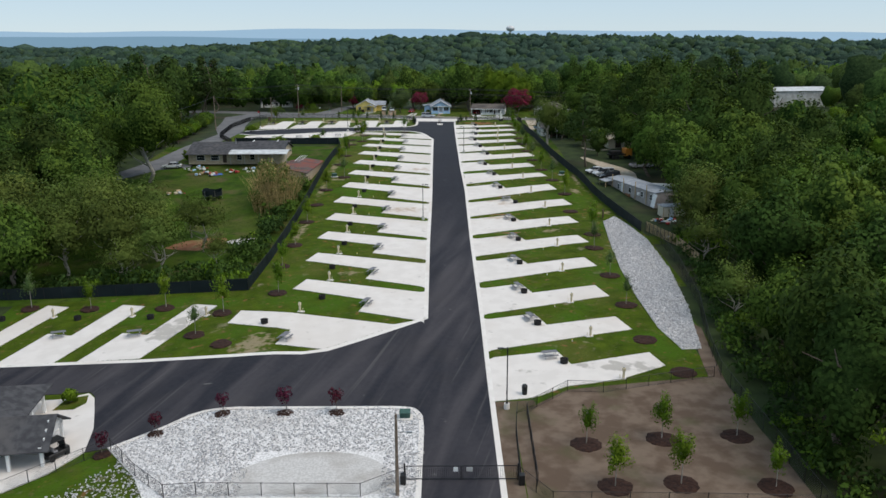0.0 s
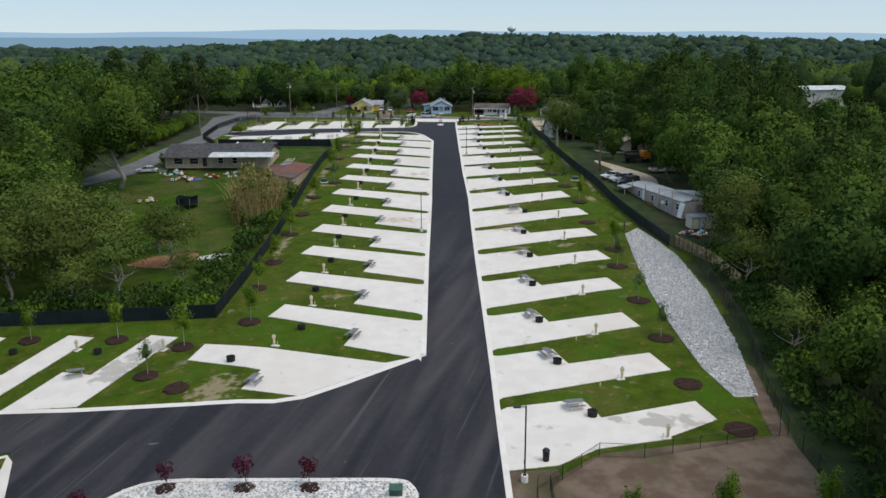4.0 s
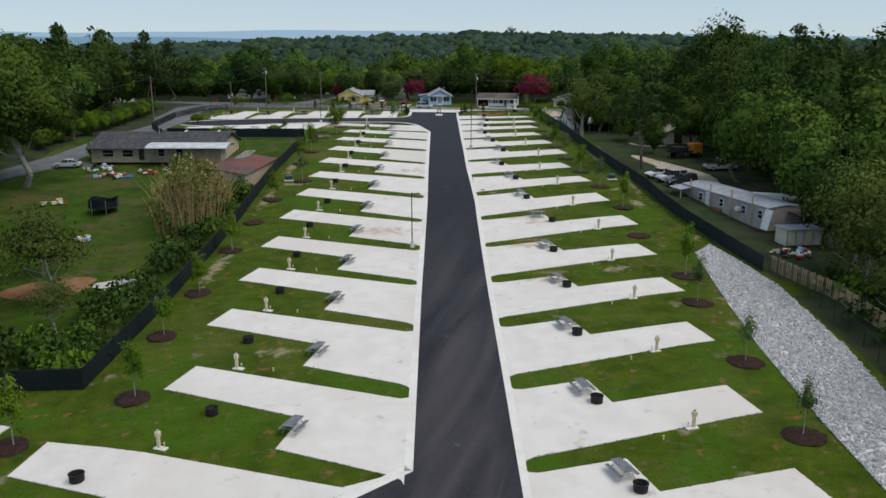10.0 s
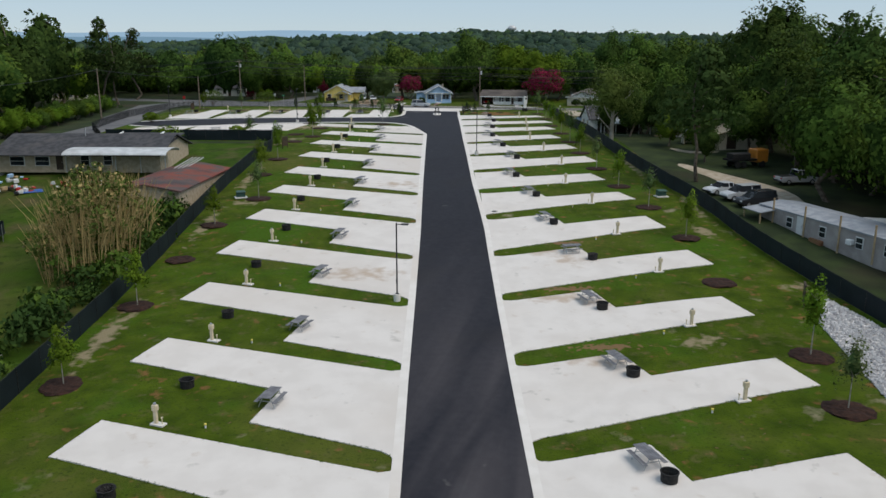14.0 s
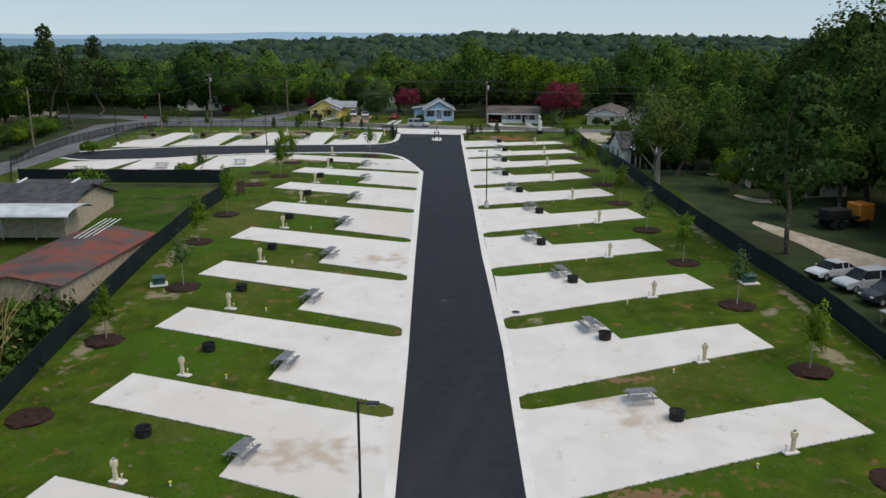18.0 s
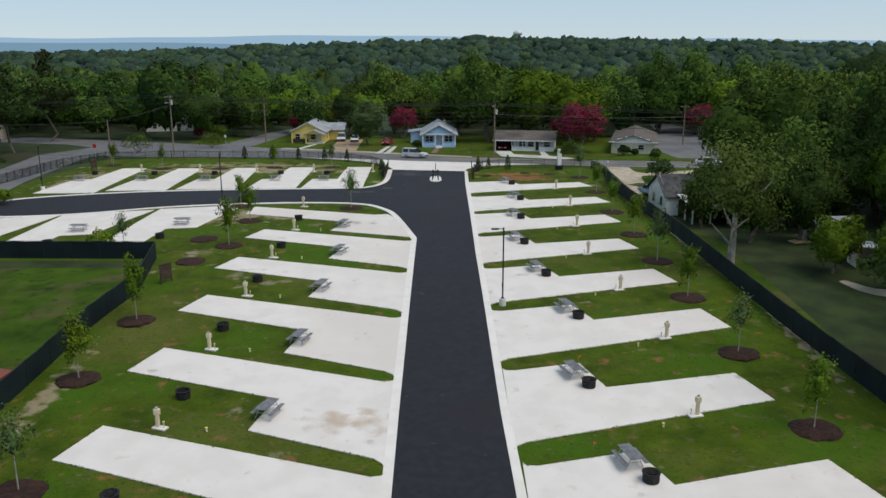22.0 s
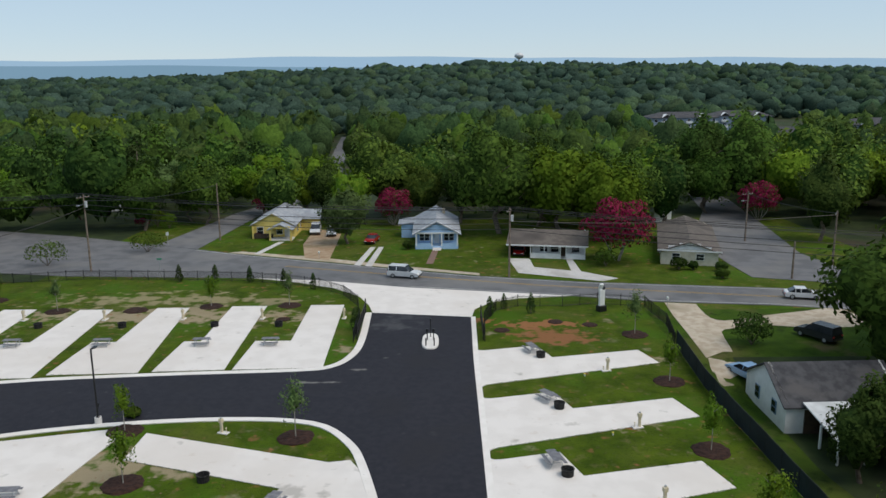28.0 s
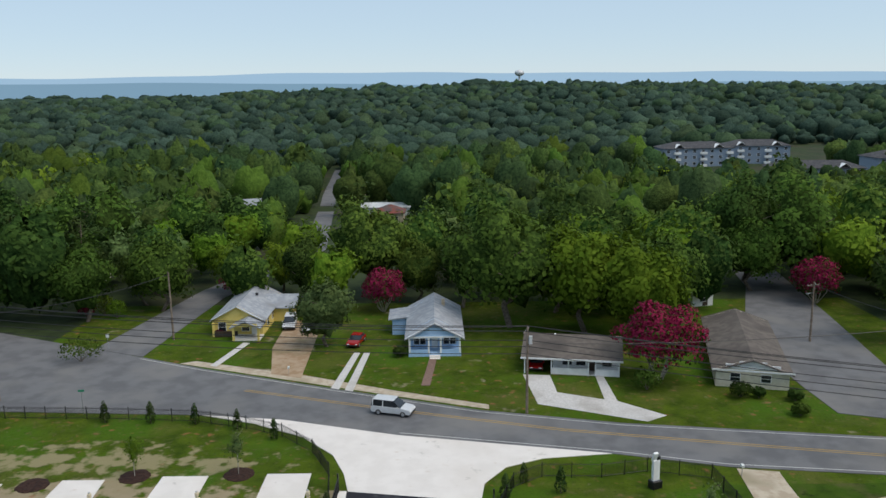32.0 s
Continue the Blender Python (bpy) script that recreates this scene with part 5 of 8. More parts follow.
def mulch_ring(seed):
    rnd = random.Random(seed)
    bm = B()
    n, rows = 22, []
    for k, (r, z) in enumerate(((1.55, -0.05), (1.45, 0.06), (1.0, 0.13), (0.45, 0.12))):
        rows.append([bm.verts.new((r * (1 + 0.1 * rnd.uniform(-1, 1)) * math.cos(6.2832 * i / n), r * (1 + 0.1 * rnd.uniform(-1, 1)) * math.sin(6.2832 * i / n), z + rnd.uniform(-0.025, 0.025))) for i in range(n)])
    for a, b in zip(rows, rows[1:]):
        for i in range(n):
            bm.faces.new((a[i], a[(i + 1) % n], b[(i + 1) % n], b[i]))
    bm.faces.new(rows[-1])
    ob = part("mulch_ring", bm, M_MULCH)
    return tagged(ob, "round bed of dark red-brown bark mulch", "mulch bed", "mulch rings")


def street_lamp():
    t = thing("street_lamp", "slim black lamp post with one flat head on a concrete base", "street lamp", group="park lamps")
    bm = B()
    cyl(bm, (0, 0, -0.2), (0, 0, 0.62), 0.3, 0.29, 16)
    part("base", bm, M_KERB, t, "round pale concrete base")
    part("pole", boxes((0, 0, 3.7, 0.12, 0.12, 6.2), bevel=0.012), M_BLACK, t)
    part("base_plate", boxes((0, 0, 0.64, 0.3, 0.3, 0.05), bevel=0.01), M_BLACK, t)
    part("arm", boxes((0.28, 0, 6.68, 0.5, 0.06, 0.06)), M_BLACK, t)
    h = part("head", boxes((0.72, 0, 6.68, 0.62, 0.36, 0.10), bevel=0.03), M_BLACK, t)
    part("lens", boxes((0.74, 0, 6.62, 0.42, 0.28, 0.02)), M_WHITE, h, "pale lamp lens, unlit")
    part("junction_box", boxes((0, -0.13, 1.75, 0.16, 0.14, 0.34), bevel=0.02), M_BLACK, t)
    return t


def green_box():
    t = thing("transformer_box", "squat green steel transformer box on a concrete slab", "transformer box", group="transformer boxes")
    part("slab", boxes((0, 0, 0.05, 1.5, 1.3, 0.14), bevel=0.02), M_KERB, t, "pale concrete slab")
    part("cabinet", boxes((0, 0.1, 0.46, 1.05, 0.8, 0.7), bevel=0.03), M_GREENBOX, t)
    part("hood", boxes((0, -0.1, 0.78, 1.1, 0.9, 0.1, 0, 0, 6), bevel=0.03), M_GREENBOX, t)
    return t


def board():
    t = thing("notice_board", "dark brown upright panel on two posts", "sign board", group="brown boards")
    for s in (-1, 1):
        part("post", boxes((s * 0.62, 0, 0.85, 0.1, 0.1, 1.9), bevel=0.01), M_BROWNSIGN, t)
    part("panel", boxes((0, 0, 1.05, 1.16, 0.07, 1.4), bevel=0.015), M_BROWNSIGN, t)
    part("top_cap", boxes((0, 0, 1.83, 1.45, 0.16, 0.06), bevel=0.012), M_BROWNSIGN, t)
    return t


TABLE, RING, PED, LAMP, TBOX, BOARD = picnic_table(), fire_ring(), pedestal(), street_lamp(), green_box(), board()


def place(proto, m):
    if proto.name not in USED:
        USED[proto.name] = proto
        proto.matrix_basis = m
        return proto
    return copy_thing(proto, m)


rngF = random.Random(4)
for i, (x, y) in enumerate(L_TIPS):
    place(TABLE, put(x + 11.35, y - 6.3, 74 + rngF.uniform(-4, 4)))
    place(RING, put(x + 5.1 + rngF.uniform(-0.3, 0.3), y - 3.9, rngF.uniform(0, 90), 0.0))
    place(PED, put(x + 4.9, y + 3.6, -20, 0.0))
for i, (x, y) in enumerate(R_TIPS):
    r = 106 + rngF.uniform(-4, 4)
    dx, dy = -12.7, 3.6
    if i == 5:
        r, dx, dy = 8, -12.9, 4.2
    if i == 13:
        r = 125
    place(TABLE, put(x + dx, y + dy, r))
    place(RING, put(x - (11.9 if i != 5 else 11.2), y + 1.9, rngF.uniform(0, 90)))
    place(PED, put(x - 5.7, y - 2, 196.05, 0.0))
place(TABLE, put(12.1, 29.6, 12))
place(RING, put(13.6, 28.0, 20))
place(PED, put(19.6, 23.59, 190.9, 0.0))
place(TABLE, put(-20.4, 35.3, 74))
place(RING, put(-24.2, 41.0, 10))
place(PED, put(-20.1, 44.6, -20, 0.0))
for x, y in ((-41.4, 40.5), (-52.4, 42.3), (-64.2, 44.2)):
    place(TABLE, put(x, y, 18))
    place(RING, put(x + 0.2, y + 5.6, 5, 0.0))
for x, y in ((-33.2, 45.4), (-44.2, 47.3), (-56.3, 49.3)):
    place(PED, put(x, y, 70, 0.0))
for x in (-19.3, -26.9, -37.9, -47.9, -57.8):
    place(TABLE, put(x + 0.1, 209.9, 3))
    place(RING, put(x - 0.4, 216.8, 5, 0.0))
for x in (-12.3, -22.3, -32.0, -41.6, -51.5):
    place(PED, put(x, 219.7, 85, 0.0))
for x, y in ((-31.3, 177.6), (-42.2, 174.4), (-52.9, 171.2)):
    place(TABLE, put(x, y, 4))
for x, y in ((-31.8, 171.2), (-43, 168.4)):
    place(RING, put(x, y, 4, 0.0))
place(PED, put(-38.6, 170.9, 260, 0.0))
place(TABLE, put(-12.0, 176.3, 74))
place(RING, put(-17.9, 180.0, 4, 0.0))
place(PED, put(-18.63, 187.85, -20, 0.0))
for x, y, r in ((-4.35, 90.5, 0), (4.85, 149.6, 180), (6.05, 16.8, 180), (-29.79, 189.81, 90), (-59.06, 200.69, -60)):
    place(LAMP, put(x, y, r, 0.0))
for x, y, r in ((-25.4, 123.2, 20), (-4.4, 14.8, 0), (26.6, 123.0, 10)):
    place(TBOX, put(x, y, r, 0.02))
for x, y, r in ((-25.9, 155.6, 60), (-60.7, 222.36, 70), (29.5, 88.5, 70)):
    place(BOARD, put(x, y, r, 0.0))

SAPS = [sapling(90, 5.2, 1.2, M_LEAF_LIGHT, "young tree with bright green leaves staked in mulch", 760), sapling(91, 4.8, 1.1, M_LEAF_LIGHT, "young green tree in a mulch ring", 860), sapling(92, 5.4, 1.3, M_LEAF_GREY, "thin young tree with sparse dusty leaves", 420), sapling(93, 4.6, 1.3, M_LEAF_LIGHT, "bushy young green tree in a mulch ring", 960)]
MULCH = [mulch_ring(i) for i in range(3)]
TREES_L = [(-24.5, 52.2, 0), (-26.2, 64.2, 1), (-26.1, 75.3, 3), (-26.3, 89.8, 3), (-26.2, 101.5, 9), (-25.7, 112.2, 3), (-23.1, 122.8, 2), (-25.6, 136.1, 3), (-25.3, 146.4, 1), (-25.7, 162.2, 9), (-23.3, 168.1, 0), (-26.8, 170.8, 9), (-23.7, 179.6, 0), (-12.28, 186.98, 2), (-31.0, 46.2, 0), (-40.2, 49.8, 1), (-51.8, 51.6, 1), (-32.9, 39.3, 2), (-28.4, 35.6, 9), (-61.5, 53.6, 2),
           (-34.0, 166.6, 2), (-26.92, 188.28, 0), (-49.19, 223.62, 2), (-39.32, 223.83, 9), (-30.17, 225.51, 0), (-20.1, 225.72, 2), (-59.99, 229, 1)]
TREES_R = [(26.7, 25.2, 9), (24.6, 34.5, 9), (24.7, 45.9, 2), (24.7, 57.3, 2), (24.7, 70.7, 2), (25.8, 78.6, 1), (24.2, 93.8, 9), (24.9, 106.5, 1), (23.7, 117.6, 2), (22.6, 129.2, 0), (21.7, 140.1, 2), (21.2, 151.5, 0), (21.2, 162.1, 2), (21.2, 172.5, 0), (21.1, 184.2, 1), (21.64, 198.42, 1), (21.54, 212.7, 2),
           (13.0, 9.1, 1), (20.3, 9.9, 3), (27.6, 10.3, 1), (14.2, 1.7, 3), (19.9, 1.9, 1), (27.8, 1.3, 1)]
for i, (x, y, k) in enumerate(TREES_L + TREES_R):
    place(MULCH[i % 3], put(x, y, 37 * i, 0.0))
    if k < 9:
        stand(SAPS[k], x, y, rngF.uniform(0.85, 1.15), rngF.uniform(0, 6.28))
for x, y in ((6.63, 214.59), (13.21, 217.74), (17.11, 216.48), (-19.69, 219.53)):
    place(MULCH[0], put(x, y, 11 * x, 0.0) @ Matrix.Diagonal((0.6, 0.6, 0.8, 1)))


def columnar(seed):
    rng = np.random.default_rng(seed)
    t = thing("evergreen_shrub", "narrow dark evergreen shrub beside the fence", "shrub", group="evergreens along the fence")
    bm = B()
    cyl(bm, (0, 0, -0.05), (0, 0, 1.0), 0.05, 0.02, 6)
    part("stem", bm, M_BARK, t)
    c = new("foliage", quads("foliage", leaf_cloud(rng, [(0, 0, 0.7, 0.5, 0.5, 0.7), (0, 0, 1.4, 0.36, 0.36, 0.7), (0, 0, 1.95, 0.2, 0.2, 0.5)], 420, 0.17, -0.9, 0.8), [M_PINE]))
    c.parent = t
    return t


COL = columnar(3)
for x, y in ((-38.71, 239.13), (-33.36, 238.81), (-28.22, 238.49), (-22.98, 236.68), (-18.35, 234.12), (5.5, 220.47), (10.64, 221.31), (7.45, 223.41), (-10.44, 215.32), (-10.44, 218.47)):
    stand(COL, x, y, rngF.uniform(0.85, 1.15), rngF.uniform(0, 6))


def plum(seed):
    rng = np.random.default_rng(seed)
    t = thing("plum_shrub", "young plum-leaved tree standing in dark mulch", "shrub", group="plum trees at the stone yard")
    bm = B()
    limb(bm, (0, 0, -0.1), (0, 0, 1.5), 0.04, 0.02, rng, 6, 2)
    lobes = [(0.35 * math.cos(a), 0.35 * math.sin(a), 1.5 + 0.35 * (i % 3), 0.4, 0.4, 0.4) for i, a in enumerate((0, 1, 2, 3, 4, 5))]
    for lo in lobes:
        cyl(bm, (0, 0, 1.0), lo[:3], 0.02, 0.008, 4)
    part("trunk", bm, M_BARK, t)
    c = new("foliage", quads("foliage", leaf_cloud(rng, lobes, 360, 0.17, -0.9, 0.9), [M_PURPLE]))
    c.parent = t
    return t


PLUM = plum(8)
for x, y in ((-23.2, 16.1), (-16.8, 16.0), (-11.5, 16.0), (-29.0, 12.8), (-33.0, 9.4)):
    stand(PLUM, x, y, rngF.uniform(0.9, 1.15), x)
    place(MULCH[1], put(x, y, 20 * x, 0.03) @ Matrix.Diagonal((0.62, 0.55, 1, 1)))

# round dark shrub by the drive, shrubs by the houses
BUSH = None


def bush(x, y, r, h, leaf, label, n=700, size=0.28):
    rng = np.random.default_rng(int(abs(x) * 10 + y))
    t = thing("shrub", label, "shrub")
    bm = B()
    lobes = [(0, 0, 0.55 * h, 0.8 * r, 0.8 * r, 0.45 * h)]
    for i in range(6):
        a = i * 1.05
        lobes.append((0.5 * r * math.cos(a), 0.5 * r * math.sin(a), h * (0.5 + 0.08 * (i % 3)), 0.5 * r, 0.5 * r, 0.36 * h))
        cyl(bm, (0, 0, -0.05), lobes[-1][:3], 0.05, 0.02, 5)
    part("stem", bm, M_BARK, t)
    c = new("foliage", quads("foliage", leaf_cloud(rng, lobes, n, size, -0.7), [leaf]))
    c.parent = t
    t.matrix_basis = put(x, y, 0, 0)
    return t


bush(33.36, 208.92, 2.2, 3.4, M_LEAF_DARK, "rounded dark green shrub beside the drive", 1100)
for x, y, r, h, m in ((35.62, 244.9, 1.4, 1.8, M_LEAF_DARK), (37.67, 244.47, 0.8, 1.3, M_LEAF_DARK), (41.58, 243.4, 1.0, 1.4, M_LEAF_DARK), (40.24, 238.92, 1.1, 1.4, M_LEAF), (25.03, 247.68, 1.9, 2.6, M_LEAF), (-35.11, 273.39, 0.9, 1.0, M_PURPLE), (-6.32, 262.05, 1.1, 1.5, M_LEAF_DARK), (-51.35, 261.43, 3.2, 3.2, M_LEAF), (-63.69, 250.89, 3.5, 3.8, M_LEAF), (-58.55, 286.68, 2.0, 3.4, M_LEAF_LIGHT), (-55.46, 284.57, 1.8, 3.0, M_LEAF_LIGHT), (-61.12, 285.62, 1.6, 2.8, M_CRAPE),
        (-41.8, 22.2, 0.9, 1.5, M_LEAF_LIGHT), (-36, 165.5, 1.6, 2.2, M_LEAF_LIGHT), (-44, 153, 3.0, 4.0, M_LEAF_LIGHT), (-59.42, 189.81, 1.6, 2.0, M_LEAF_LIGHT), (-27.29, 191.11, 0.7, 0.8, M_LEAF)):
    bush(x, y, r, h, m, "rounded leafy shrub beside the lawn" if m is not M_CRAPE else "rounded shrub with reddish leaves")


def cleanout():
    t = thing("cleanout_pipe", "short capped plastic pipe standing in the grass", "pipe", group="cleanout pipes")
    bm = B()
    cyl(bm, (0, 0, -0.05), (0, 0, 0.22), 0.06, n=8)
    part("pipe", bm, M_WHITE, t)
    bm = B()
    cyl(bm, (0, 0, 0.2), (0, 0, 0.28), 0.085, n=8)
    part("cap", bm, paint("yellow_cap", (0.75, 0.62, 0.12), 0.5), t, "yellow cap")
    return t


CAPS = cleanout()
for x, y in L_TIPS:
    place(CAPS, put(x + 8.0, y + 3.2, 0, 0.0))
for x, y in R_TIPS:
    place(CAPS, put(x - 8.2, y - 3.4, 0, 0.0))



def grass_fringe():
    """Short grass leaning over the edges of the pads along the lawn strips."""
    rng = np.random.default_rng(77)
    out = []
    for ob in scene.objects:
        if not ob.name.startswith("parking_pad"):
            continue
        co = np.array([v.co[:] for v in ob.data.vertices])
        count = {}
        for p in ob.data.polygons:
            if p.normal.z > 0.5:
                for k in p.edge_keys:
                    count[k] = count.get(k, 0) + 1
        for (a, b), c in count.items():
            if c != 1:
                continue
            p, q = co[a], co[b]
            if abs(q[1] - p[1]) > 0.98 * np.linalg.norm((p - q)[:2]):
                continue
            n = int(np.linalg.norm(p - q) / 0.10)
            if n == 0:
                continue
            t = rng.random((n, 1))
            c0 = p + (q - p) * t + rng.normal(0, 0.035, (n, 3)) * (1, 1, 0)
            s = rng.uniform(0.02, 0.095, (n, 1))
            a2 = rng.uniform(0, 6.28, (n, 1))
            u = np.concatenate([np.cos(a2), np.sin(a2), 0 * a2], 1)
            w = np.concatenate([-np.sin(a2), np.cos(a2), 0.6 + 0 * a2], 1)
            up = np.tile((0.0, 0.0, 1.0), (n, 1))
            out.append(np.stack([c0 - u * s, c0 - w * s * 0.5, c0 + u * s, c0 + w * s * 0.5, up], 1))
    ob = new("grass_fringe", quads("grass_fringe", np.concatenate(out), [M_TURF]))
    tagged(ob, "ragged fringe of grass along the concrete pads", "grass", kind="stuff")


M_TURF = leaf_material("turf_blades", (0.040, 0.072, 0.006), (0.085, 0.130, 0.012), 0.0)
grass_fringe()


def drain_cover(x, y):
    t = thing("drain_cover", "round grey iron drain cover set in the pad corner", "drain cover")
    bm = B()
    cyl(bm, (0, 0, 0.0), (0, 0, 0.09), 0.36, n=20)
    part("rim", bm, M_STEEL, t)
    bm = B()
    cyl(bm, (0, 0, 0.05), (0, 0, 0.10), 0.30, n=20)
    part("lid", bm, M_CHAR, t, "dark iron lid")
    t.matrix_basis = put(x, y, 0, 0.0)


def marker_flag(x, y):
    t = thing("marker_flag", "small red utility marker flag on a wire stake", "flag")
    bm = B()
    cyl(bm, (0, 0, -0.05), (0, 0, 0.62), 0.008, n=5)
    part("stake", bm, M_STEEL, t)
    part("flag_sheet", boxes((0.09, 0, 0.53, 0.18, 0.012, 0.14)), paint("red_flag", (0.75, 0.08, 0.03), 0.6), t, "red plastic sheet")
    t.matrix_basis = put(x, y, 30, 0.0)


drain_cover(5.6, 116.9)
marker_flag(8.6, 126.6)
marker_flag(9.6, 138.4)
# ---------------------------------------------------------------- fences
def along(pts, gap):
    """Points about gap apart along a line."""
    out = [Vector(pts[0])]
    for a, b in zip(pts, pts[1:]):
        a, b = Vector(a), Vector(b)
        n = max(1, round((b - a).length / gap))
        out += [a.lerp(b, (i + 1) / n) for i in range(n)]
    return out


def screen_fence(pts, label, h=1.85):
    """Posts, rail and a dark mesh screen tied to them, bay by bay."""
    f = thing("screened_fence", label, "fence")
    ps = along(pts, 3.0)
    bm0 = B()
    cyl(bm0, (0, 0, -0.1), (0, 0, h + 0.05), 0.04, n=8)
    post = mesh_of("post", bm0, M_BLACK)
    for i, p in enumerate(ps):
        o = new("post", post)
        o.parent = f
        o.location = (p.x, p.y, gz(p.x, p.y))
        if i == len(ps) - 1:
            break
        q = ps[i + 1]
        bm = B()
        rows = []
        for j in range(7):
            t = j / 6
            x, y = p.x + (q.x - p.x) * t, p.y + (q.y - p.y) * t
            d = Vector((-(q.y - p.y), q.x - p.x)).normalized()
            bulge = 0.05 * math.sin(math.pi * t) * math.sin(i * 1.7)
            z = gz(x, y)
            rows.append([bm.verts.new((x + d.x * (bulge * k + s), y + d.y * (bulge * k + s), z + zz)) for s in (-0.012, 0.012) for k, zz in ((0.3, 0.04), (1, h * 0.5), (0.2, h - 0.02 - 0.03 * math.sin(math.pi * t)))])
        for a, b in zip(rows, rows[1:]):
            for k in (0, 1):
                bm.faces.new((a[k], b[k], b[k + 1], a[k + 1]))
                bm.faces.new((a[k + 3], a[k + 4], b[k + 4], b[k + 3]))
            bm.faces.new((a[2], b[2], b[5], a[5]))
        part("screen", bm, M_SCREEN, f)
        bm = B()
        cyl(bm, (p.x, p.y, gz(p.x, p.y) + h + 0.01), (q.x, q.y, gz(q.x, q.y) + h + 0.01), 0.022, n=6)
        part("top_rail", bm, M_BLACK, f)
    return f


def picket_fence(pts, label, h=1.5, gap=2.4, step=0.13):
    f = thing("picket_fence", label, "fence")
    ps = along(pts, gap)
    post = mesh_of("post", boxes((0, 0, h / 2, 0.075, 0.075, h + 0.15), (0, 0, h + 0.09, 0.1, 0.1, 0.04)), M_BLACK)
    for i, p in enumerate(ps):
        o = new("post", post)
        o.parent = f
        o.location = (p.x, p.y, gz(p.x, p.y))
        if i == len(ps) - 1:
            break
        q = ps[i + 1]
        L = (q - p).length
        bm = B()
        zq = gz(q.x, q.y) - gz(p.x, p.y)
        ang = math.degrees(math.atan2(q.y - p.y, q.x - p.x))
        n = int(L / step)
        for k in range(1, n):
            t = k / n
            box(bm, L * t, 0, h / 2 + 0.05 + zq * t, 0.022, 0.022, h - 0.06)
        for zz in (0.18, h - 0.16):
            cyl(bm, (0, 0, zz), (L, 0, zz + zq), 0.024, n=4)
        o = tagged(part("railing_panel", bm, M_BLACK, f), kind="stuff")
        o.matrix_basis = pose(p.x, p.y, gz(p.x, p.y), 0, 0, ang)
    return f


W_FENCE = [(-100, 60.5), (-64, 57.2), (-46.9, 55.6), (-29.4, 54.2), (-28.7, 68), (-28.5, 90), (-28.6, 117), (-28.8, 132), (-28.5, 145), (-27.6, 153.2), (-29.4, 163.0), (-38, 163.2), (-58, 163.6)]
screen_fence(W_FENCE, "long dark screened chain-link fence along the lawn")
E_FENCE = [(34.7, 80), (33.2, 90), (31.8, 99), (30.7, 108), (29.8, 120), (28.5, 133), (26.9, 146.5), (26.3, 156), (25.6, 175.5), (24.7, 189), (24.5, 197), (25.1, 208.6)]
screen_fence(E_FENCE, "long dark screened chain-link fence beside the woods")


def wire_fence(pts, label, h=1.8):
    """Bare chain-link: posts, rails and thin diagonal wires."""
    f = thing("wire_fence", label, "fence")
    ps = along(pts, 3.0)
    bm0 = B()
    cyl(bm0, (0, 0, -0.1), (0, 0, h + 0.05), 0.035, n=6)
    post = mesh_of("post", bm0, M_BLACK)
    for i, p in enumerate(ps):
        o = new("post", post)
        o.parent = f
        o.location = (p.x, p.y, gz(p.x, p.y))
        if i == len(ps) - 1:
            break
        q = ps[i + 1]
        a, b = Vector((p.x, p.y, gz(p.x, p.y))), Vector((q.x, q.y, gz(q.x, q.y)))
        up = Vector((0, 0, h))
        bm = B()
        cyl(bm, a + up, b + up, 0.022, n=5)
        cyl(bm, a + up * 0.05, b + up * 0.05, 0.012, n=4)
        n = 14
        for k in range(n):
            t0, t1 = k / n, min(1, (k + 7) / n)
            e = (t1 - t0) * n / 7
            cyl(bm, a.lerp(b, t0) + up * 0.05, a.lerp(b, t1) + up * (0.05 + 0.95 * e), 0.006, n=3)
            cyl(bm, a.lerp(b, t0) + up, a.lerp(b, t1) + up * (1 - 0.95 * e), 0.006, n=3)
        part("mesh_panel", bm, M_BLACK, f)
    return f


wire_fence([(34.7, 80), (36.4, 75), (35.9, 60), (34.5, 45), (31.8, 32), (30.6, 24), (30.5, 2), (30.5, -10)], "black chain-link fence between rock bank and woods")
wire_fence([(6.2, 2.9), (6.5, 11), (7.0, 15.6), (9.2, 17.0), (12.9, 20.6), (16.7, 20.2), (29.8, 23.9)], "black chain-link fence round the dog run", 1.3)
wire_fence([(7.6, 2.0), (8.0, 15.5), (9.2, 17.0)], "black chain-link fence inside the dog run", 1.3)
wire_fence([(6.2, 2.9), (8.5, -1), (30.5, -2)], "black chain-link fence south of the dog run", 1.3)
wire_fence([(-60, -2), (-39.8, 3.6), (-36.3, 6.9), (-32.5, 10.2), (-28.1, 4.7), (-24.2, 0.7), (-7.5, 0.4), (-3.9, 3.1)], "black chain-link fence round the stone yard", 1.3)
picket_fence([(-59.0, 163.6), (-65.5, 176), (-68.31, 201.21), (-68.31, 227.4), (-65.23, 238.49), (-53.41, 240.84), (-38.81, 240.09), (-28.53, 239.03), (-22.05, 236.89), (-17.63, 234.65), (-13.62, 230.39), (-11.16, 224.98), (-10.23, 217.95), (-10.13, 210.6)], "black ornamental steel fence curving to the gate")
picket_fence([(4.47, 210.6), (4.68, 217.22), (6.42, 222.36), (9.3, 224.46), (14.96, 224.25), (19.58, 225.3), (25.24, 223.62), (25.96, 215.85), (24.93, 208.5)], "black ornamental steel fence round the corner lawn")


